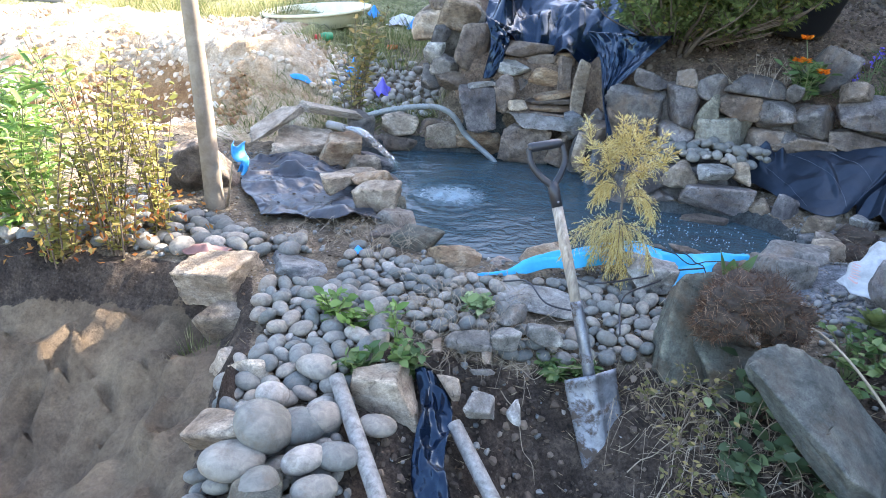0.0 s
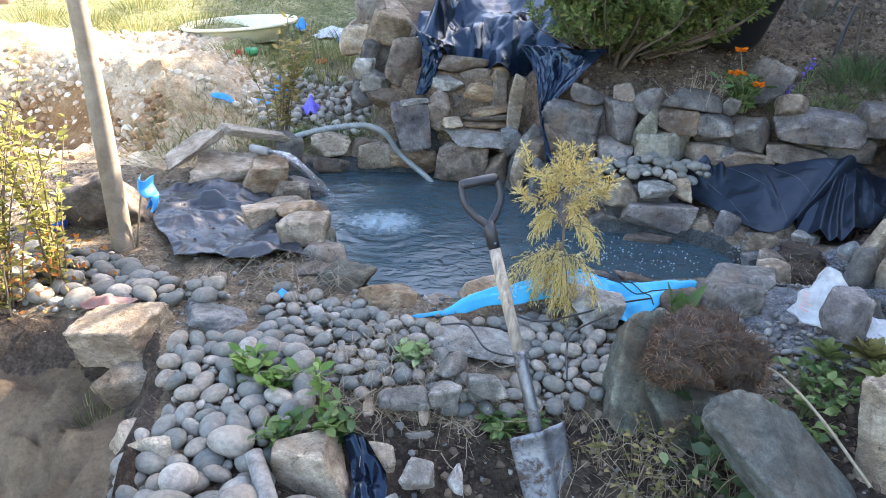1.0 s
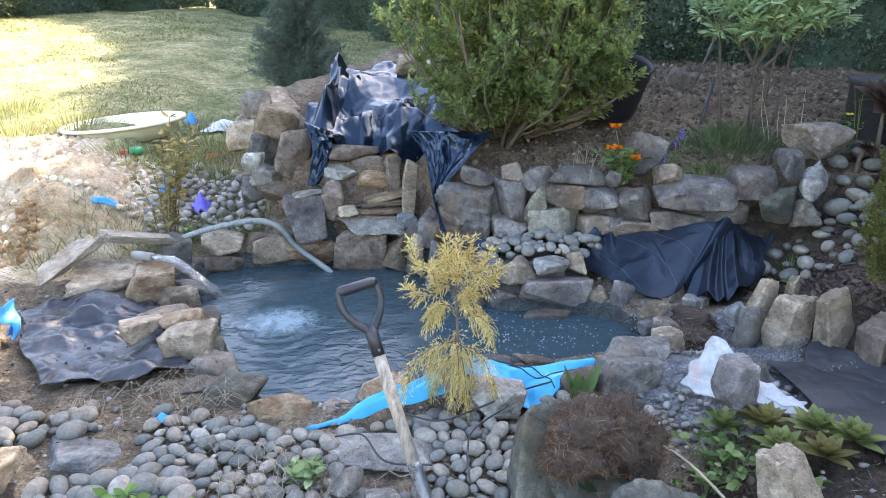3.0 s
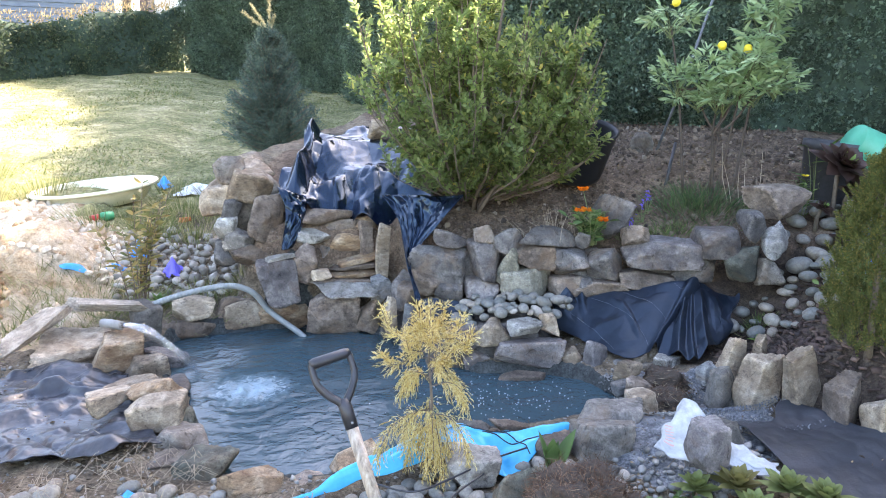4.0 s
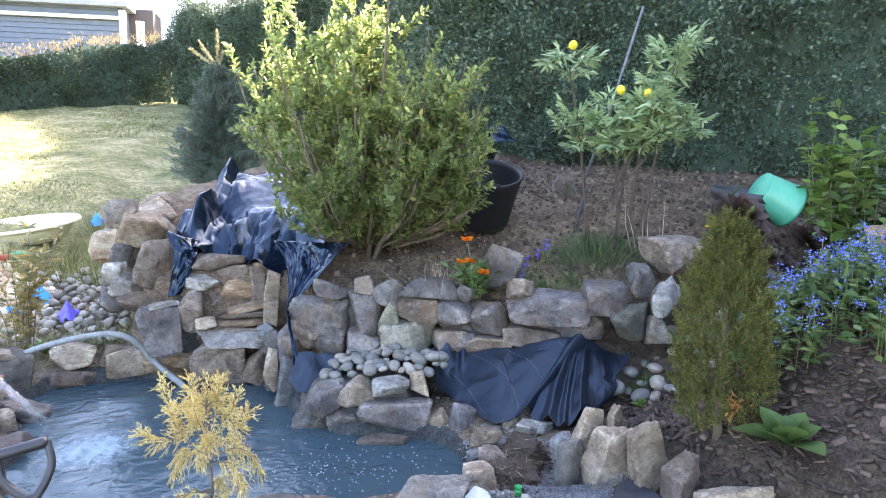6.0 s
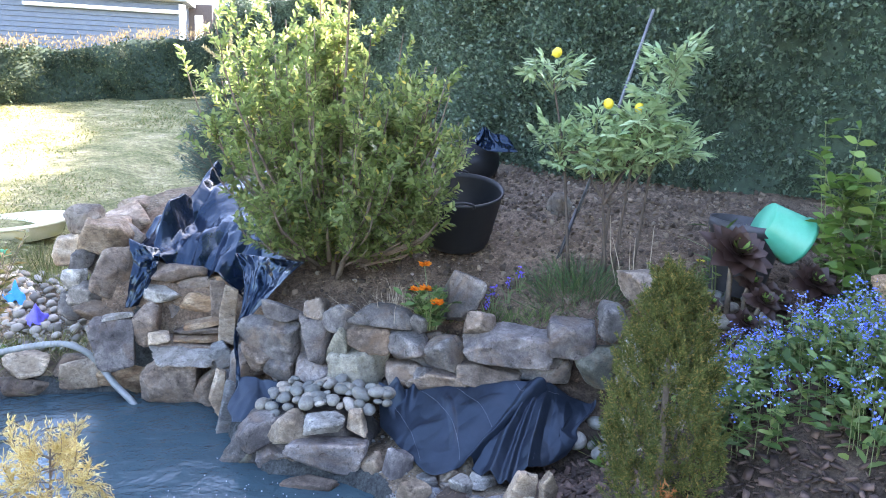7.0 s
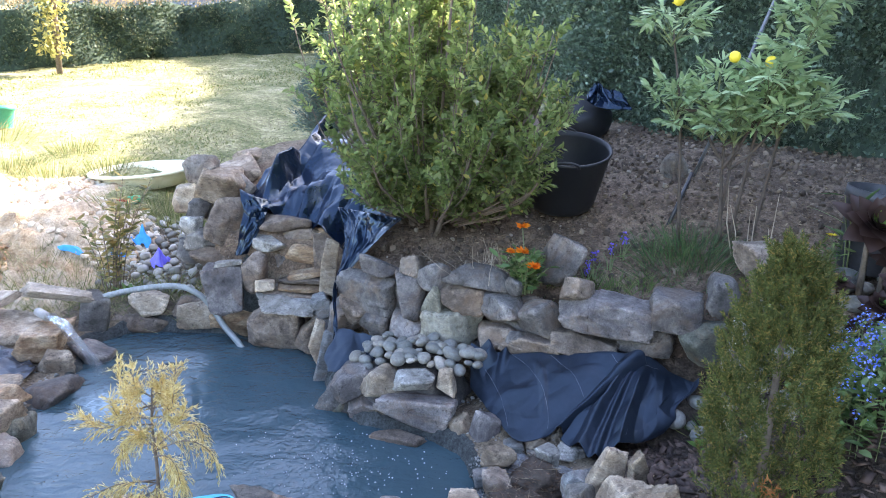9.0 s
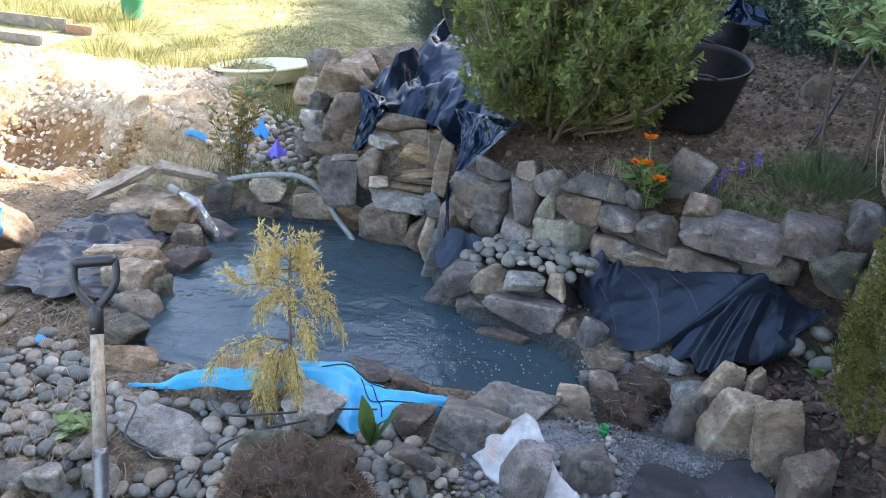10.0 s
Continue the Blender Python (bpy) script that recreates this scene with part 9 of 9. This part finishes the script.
def root_ball():
    rng = np.random.default_rng(44)
    root = thing("root_ball", (1.12, 2.16, 0.15), "upturned clump of fibrous brown roots resting on boulders", "root ball")
    m = plain_mat("root_fibre", (0.040, 0.030, 0.022), (0.105, 0.078, 0.058), 0.95, scale=60, bump=0.8, bdist=0.01)
    o = 0
    C, N = [], []
    for c, s in (((1.00, 2.05, 0.25), (0.24, 0.22, 0.18)), ((0.95, 2.00, 0.20), (0.18, 0.18, 0.18)), ((1.11, 2.05, 0.23), (0.26, 0.22, 0.20)), ((1.20, 2.04, 0.16), (0.18, 0.18, 0.22))):
        v, fa = rock_shape(s, 45 + o, 4, 0.8, 4, 0.27)
        link("soil_lump", v + np.array(c), fa, m, root)
        o += len(v)
        k = rng.integers(0, len(v), 2600)
        C.append(v[k] * 0.98 + np.array(c))
        N.append(0.45 * unit(v[k]) + rng.normal(0, 1.0, (2600, 3)))
    leafy("fibre_growth", np.concatenate(C), np.concatenate(N), rng.uniform(0.014, 0.055, 10400), 0.0017, leaf_mat("root_hair", [(0, (0.06, 0.034, 0.022)), (0.7, (0.16, 0.095, 0.062)), (1, (0.30, 0.21, 0.14))], 0.9, 0.1, 0.1), root, "", 46)
    tube("branch", curve([(1.20, 2.06, 0.18), (1.28, 1.98, 0.17), (1.36, 1.86, 0.10), (1.44, 1.68, -0.02)], 14), np.linspace(0.003, 0.0055, 14), M_STRAWTWIG, root, "pale bare branch", 6)


root_ball()


def root_clump():
    rng = np.random.default_rng(47)
    root = thing("root_clump", (2.10, 3.28, 0.08), "clump of dead brown grass roots at the outflow", "root ball")
    for k, (c, size) in enumerate((((2.12, 3.24, 0.07), (0.26, 0.26, 0.15)), ((2.02, 3.05, 0.05), (0.22, 0.26, 0.12)))):
        v, fa = rock_shape(size, 48 + k, 4, 0.8, 4, 0.3)
        link("soil_lump", v + np.array(c), fa, bpy.data.materials["root_fibre"], root)
        q = rng.integers(0, len(v), 1500)
        d = unit(v[q]) * 0.4 + rng.normal(0, 0.9, (1500, 3)) * np.array([1, 1, 0.4])
        leafy("fibre_growth", v[q] + np.array(c), d, rng.uniform(0.012, 0.045, 1500), 0.0016, bpy.data.materials["root_hair"], root, "", 49 + k)
        q = rng.integers(0, len(v), 160)
        d = unit(v[q]) * 0.3 + rng.normal(0, 1, (160, 3)) * np.array([1, 1, 0.3])
        leafy("straw_fibre", v[q] + np.array(c), d, rng.uniform(0.04, 0.09, 160), 0.002, L_STRAW, root, "dry straw-like fibres", 59 + k)


root_clump()
green_cup = turned("bottle_neck", [(0.0122, -0.0216), (0.0137, 0.0000), (0.0173, 0.0029), (0.0173, 0.0086), (0.0137, 0.0115), (0.0137, 0.0202), (0.0166, 0.0223), (0.0166, 0.0259), (0.0137, 0.0259), (0.0115, 0.0000), (0.0101, -0.0216)], pose(1.926, 2.735, z_at(1.926, 2.735) + 0.02), plain_mat("green_plastic", (0.0, 0.20, 0.05), (0.005, 0.30, 0.08), 0.2), None, "", 24)
tagged(green_cup, "bright green plastic bottle neck standing in the gravel", "bottle")
cable = []
for pts in ([(0.50, 2.54, 0.09), (0.62, 2.44, 0.10), (0.78, 2.50, 0.10), (0.95, 2.56, 0.12), (1.12, 2.62, 0.12)], [(0.90, 2.50, 0.10), (0.74, 2.38, 0.09), (0.68, 2.25, 0.09), (0.66, 2.13, 0.04)], [(0.25, 2.42, 0.09), (0.34, 2.36, 0.12), (0.40, 2.22, 0.10), (0.55, 2.2, 0.08)]):
    cable.append((curve(pts, 40), 0.0038))
many_tubes("cable", cable, M_GRIP, None, "", 6)
tagged(bpy.data.objects["cable"], "thin black cable looping over the pebbles", "cable")


# ---- black mats on the right ----
M_DUSTYMAT = plain_mat("dusty_weed_mat", (0.007, 0.010, 0.015), (0.026, 0.031, 0.038), 0.6, scale=11, bump=0.5)


def right_mat(u, v):
    p = bilinear([(1.90, 1.5, 0), (2.75, 1.55, 0), (2.40, 2.68, 0), (2.02, 2.56, 0)], u, v)
    x, y = p[:, 0] + 0.03 * np.sin(7 * v), p[:, 1] + 0.04 * np.sin(9 * u) * v
    return x, y, height(x, y) + 0.032 + crush(x, y, 36, 0.20, 0.018, 3)


sheet("weed_mat", right_mat, 90, 110, M_DUSTYMAT, "black woven weed mat lying beside the row of stones", "weed mat")


def corner_liner(u, v):
    x = 1.02 + 0.32 * u + 0.02 * np.sin(8 * v)
    y = 4.30 - 0.24 * v - 0.12 * u
    return x, y, 0.33 - 0.20 * v + crush(x, y, 37, 0.12, 0.03, 2)


sheet("pond_liner", corner_liner, 40, 40, M_LINER, "fold of black liner between the rock fall and wall", "liner")

# ---- pots ----
M_POT = plain_mat("black_pot", (0.025, 0.026, 0.028), (0.05, 0.05, 0.055), 0.5)
for x, y, top, r, t in ((3.83, 4.08, 1.30, 0.205, 6), (3.81, 4.06, 1.27, 0.135, 3)):
    z = min(z_at(x, y) - 0.01, top - 0.2) if r > 0.2 else top - 0.2
    h = top - z
    p = thing("plant_pot", (x, y, z), "large black plastic plant pot standing on the terrace" if r > 0.2 else "smaller black plastic pot stacked inside a larger one", "pot", "black pots")
    m = pose(x, y, z, t, t * 0.7, 0)
    turned("body", [(0.002, 0.01), (r * 0.72, 0.0), (r * 0.74, 0.012), (r * 0.93, h * 0.86), (r, h * 0.87), (r, h), (r * 0.95, h), (r * 0.88, h * 0.85), (r * 0.68, 0.03), (0.002, 0.03)], m, M_POT, p)
stems_plant("pot_plant", (3.70, 4.02), 5, 0.42, 0.16, 0.24, 0.06, L_MID, "long thin leaves growing beside the black pots", 600, 5, 0.0)
gp = thing("green_pot", (3.98, 3.92, 1.10), "mint green plastic pot tipped on its side against black pots", "pot")
turned("body", [(0.002, -0.14), (0.110, -0.14), (0.116, -0.135), (0.134, 0.07), (0.143, 0.075), (0.143, 0.095), (0.132, 0.095), (0.124, 0.07), (0.106, -0.12), (0.002, -0.12)], look((3.995, 3.91, 1.245), (3.115, 4.06, 1.695)), M_MINT, gp)
tc = thing("terracotta_pot", (3.75, 2.30, z_at(3.75, 2.3)), "terracotta pot half hidden in the flowers", "pot")
turned("body", [(0.10, 0), (0.11, 0.01), (0.15, 0.22), (0.17, 0.23), (0.17, 0.27), (0.15, 0.27), (0.13, 0.2)], pose(3.75, 2.30, z_at(3.75, 2.3), 10, 0, 0), plain_mat("terracotta", (0.36, 0.16, 0.09), (0.46, 0.23, 0.14), 0.85), tc)
st = stone("boulder", (4.05, 3.05, z_at(4.05, 3.05) + 0.16), (0.3, 0.24, 0.34), M_ORANGE, 10, level=5)
tagged(st, "rusty orange-brown boulder among the forget-me-nots", "stone", "stones on the terrace")
st = stone("boulder", (3.16, 5.32, z_at(3.16, 5.32) + 0.06), (0.16, 0.14, 0.2), M_GREY, 10)
tagged(st, "weathered grey upright stone at the foot of a pole", "stone", "stones on the terrace")
pole = tube("garden_pole", [(3.27, 5.30, z_at(3.27, 5.30) - 0.05), (3.47, 5.20, 1.85), (3.675, 5.118, 2.64)], [0.012, 0.011, 0.010], plain_mat("grey_pole", (0.08, 0.085, 0.09), (0.17, 0.18, 0.19), 0.5), None, "", 10)
tagged(pole, "leaning grey metal pole against the hedge", "pole")
strut = tube("garden_stake", [(2.95, 4.62, z_at(2.95, 4.62) - 0.02), (3.10, 4.75, 1.28)], 0.012, M_GRIP, None, "", 8)
tagged(strut, "short black plastic stake leaning in the soil", "stake")

# ---- pit ----
pool = link("pit_pool", [(-2.3, 1.2, -0.69), (-1.35, 1.2, -0.69), (-1.30, 1.75, -0.69), (-1.42, 2.06, -0.69), (-1.8, 2.14, -0.69), (-2.4, 2.1, -0.69)], [(0, 1, 2, 3, 4, 5)], plain_mat("murky_water", (0.045, 0.042, 0.026), (0.07, 0.065, 0.04), 0.2))
tagged(pool, "murky green puddle at the bottom of the pit", "water", kind="structure")
for x, y, s in ((-1.12, 2.10, 0.06), (-1.02, 2.12, 0.06), (-0.95, 1.9, 0.05)):
    ob = stone("cobble", (x, y, z_at(x, y) + 0.02), (s, s * 0.7, s * 0.5), M_SLATE, 0, cuts=2)
    tagged(ob, "blue-grey pebble on the clay of the pit", "stone", "cobbles in the pit")
tufts([(-0.98, 2.30, 0.5), (-0.9, 2.22, 0.5)], "thin grass hanging at the rim of the pit", 67, 0.12, 110, 0.05)

# ---- far end of the lawn ----
ep = thing("green_pot", (-3.95, 8.6, z_at(-3.95, 8.6)), "green plant pot standing at the lawn edge", "pot")
turned("body", [(0.10, 0), (0.105, 0.01), (0.135, 0.22), (0.15, 0.225), (0.15, 0.27), (0.135, 0.27), (0.12, 0.2)], pose(-3.95, 8.6, z_at(-3.95, 8.6), 0, 0, 0), M_MINT, ep)
# brown-grey timber edge; the slab before it stands for a sandy path
M_EDGING = plain_mat("weathered_edging", (0.17, 0.145, 0.115), (0.32, 0.28, 0.23), 0.9, scale=12)
eg = thing("timber_edging", (-4.9, 7.8, 0.8), "low timber edging with a sandy path beside the lawn", "edging", kind="structure")
part("kerb", box_bm(-7.5, 7.78, 0.6, -4.25, 7.9, 1.02, None, 0.01), M_EDGING, eg, "", False)
part("slab", box_bm(-7.5, 7.1, 0.6, -4.0, 7.78, 0.86, None, 0.01), M_EDGING, eg, "", False)
bk = part("brick_block", box_bm(-4.2, 7.7, 0.7, -3.85, 7.95, 0.97, None, 0.01), plain_mat("old_brick", (0.3, 0.15, 0.09), (0.4, 0.22, 0.14), 0.9), eg, "weathered red brick block", False)
tufts([(-4.4, 8.15, 1.3), (-4.1, 8.2, 1.4), (-4.8, 8.2, 1.3), (-3.6, 8.0, 1.0), (-5.3, 8.2, 1.2)], "tall grass behind the timber edging", 68, 0.28, 200, 0.13)
post = tube("ivy_post", [(-5.45, 12.2, z_at(-5.45, 12.2) - 0.05), (-5.5, 12.2, z_at(-5.45, 12.2) + 2.4)], 0.05, M_BARK, None, "", 8)
tagged(post, "thin sunlit trunk standing before the low hedge", "tree")
rng9 = np.random.default_rng(99)
P = np.stack([rng9.normal(-5.5, 0.12, 900), rng9.normal(12.15, 0.12, 900), z_at(-5.45, 12.2) + rng9.uniform(0.3, 2.4, 900)], 1)
leafy("foliage", P, rng9.normal(0, 1, (900, 3)), 0.1, 0.05, L_YELLOWGREEN, post, "pale yellow-green leaves", 98)

# ---- pale roots trailing over the pebbles ----
rng10 = np.random.default_rng(101)
for k in range(34):
    x, y = (rng10.uniform(-0.15, 0.42), rng10.uniform(1.9, 2.42)) if k < 20 else (rng10.uniform(0.6, 1.25), rng10.uniform(1.6, 2.0))
    a, pts = rng10.uniform(0, 6.28), []
    for j in range(7):
        a += rng10.normal(0, 0.55)
        x, y = x + 0.04 * math.cos(a), y + 0.04 * math.sin(a)
        pts.append((x, y, z_at(x, y) + rng10.uniform(0.015, 0.055)))
    rt = tube("root_strand", curve(pts, 22), np.linspace(0.0022, 0.0009, 22), M_STRAWTWIG, None, "", 5)
    tagged(rt, "thin pale dry root trailing over pebbles and soil", "root", "dry roots")


# ---- dry grass and straw lying among the pebbles ----
def straw(name, x0, y0, x1, y1, n, seed, label):
    rng = np.random.default_rng(seed)
    blades = []
    for _ in range(n):
        x, y = rng.uniform(x0, x1), rng.uniform(y0, y1)
        a, ln_ = rng.uniform(0, 6.28), rng.uniform(0.05, 0.16)
        ex, ey = x + ln_ * math.cos(a), y + ln_ * math.sin(a)
        lift = rng.uniform(0.02, 0.06)
        blades.append(([(x, y, z_at(x, y) + 0.035), ((x + ex) / 2 + rng.normal(0, 0.01), (y + ey) / 2 + rng.normal(0, 0.01), z_at(x, y) + 0.035 + lift), (ex, ey, z_at(ex, ey) + 0.04)], [0.0012, 0.0011, 0.0007]))
    ob = many_tubes(name, blades, M_STRAWTWIG, None, "", 3)
    tagged(ob, label, "straw", kind="stuff")


straw("straw", -0.15, 2.0, 0.30, 2.50, 170, 91, "dry straw and grass bits lying among pebbles")
straw("straw", 0.62, 1.55, 1.15, 1.95, 90, 92, "dry tangled grass stems lying on soil beside the spade")
straw("straw", -0.75, 2.75, -0.10, 3.05, 90, 93, "dry grass bits on the earth below the liner")
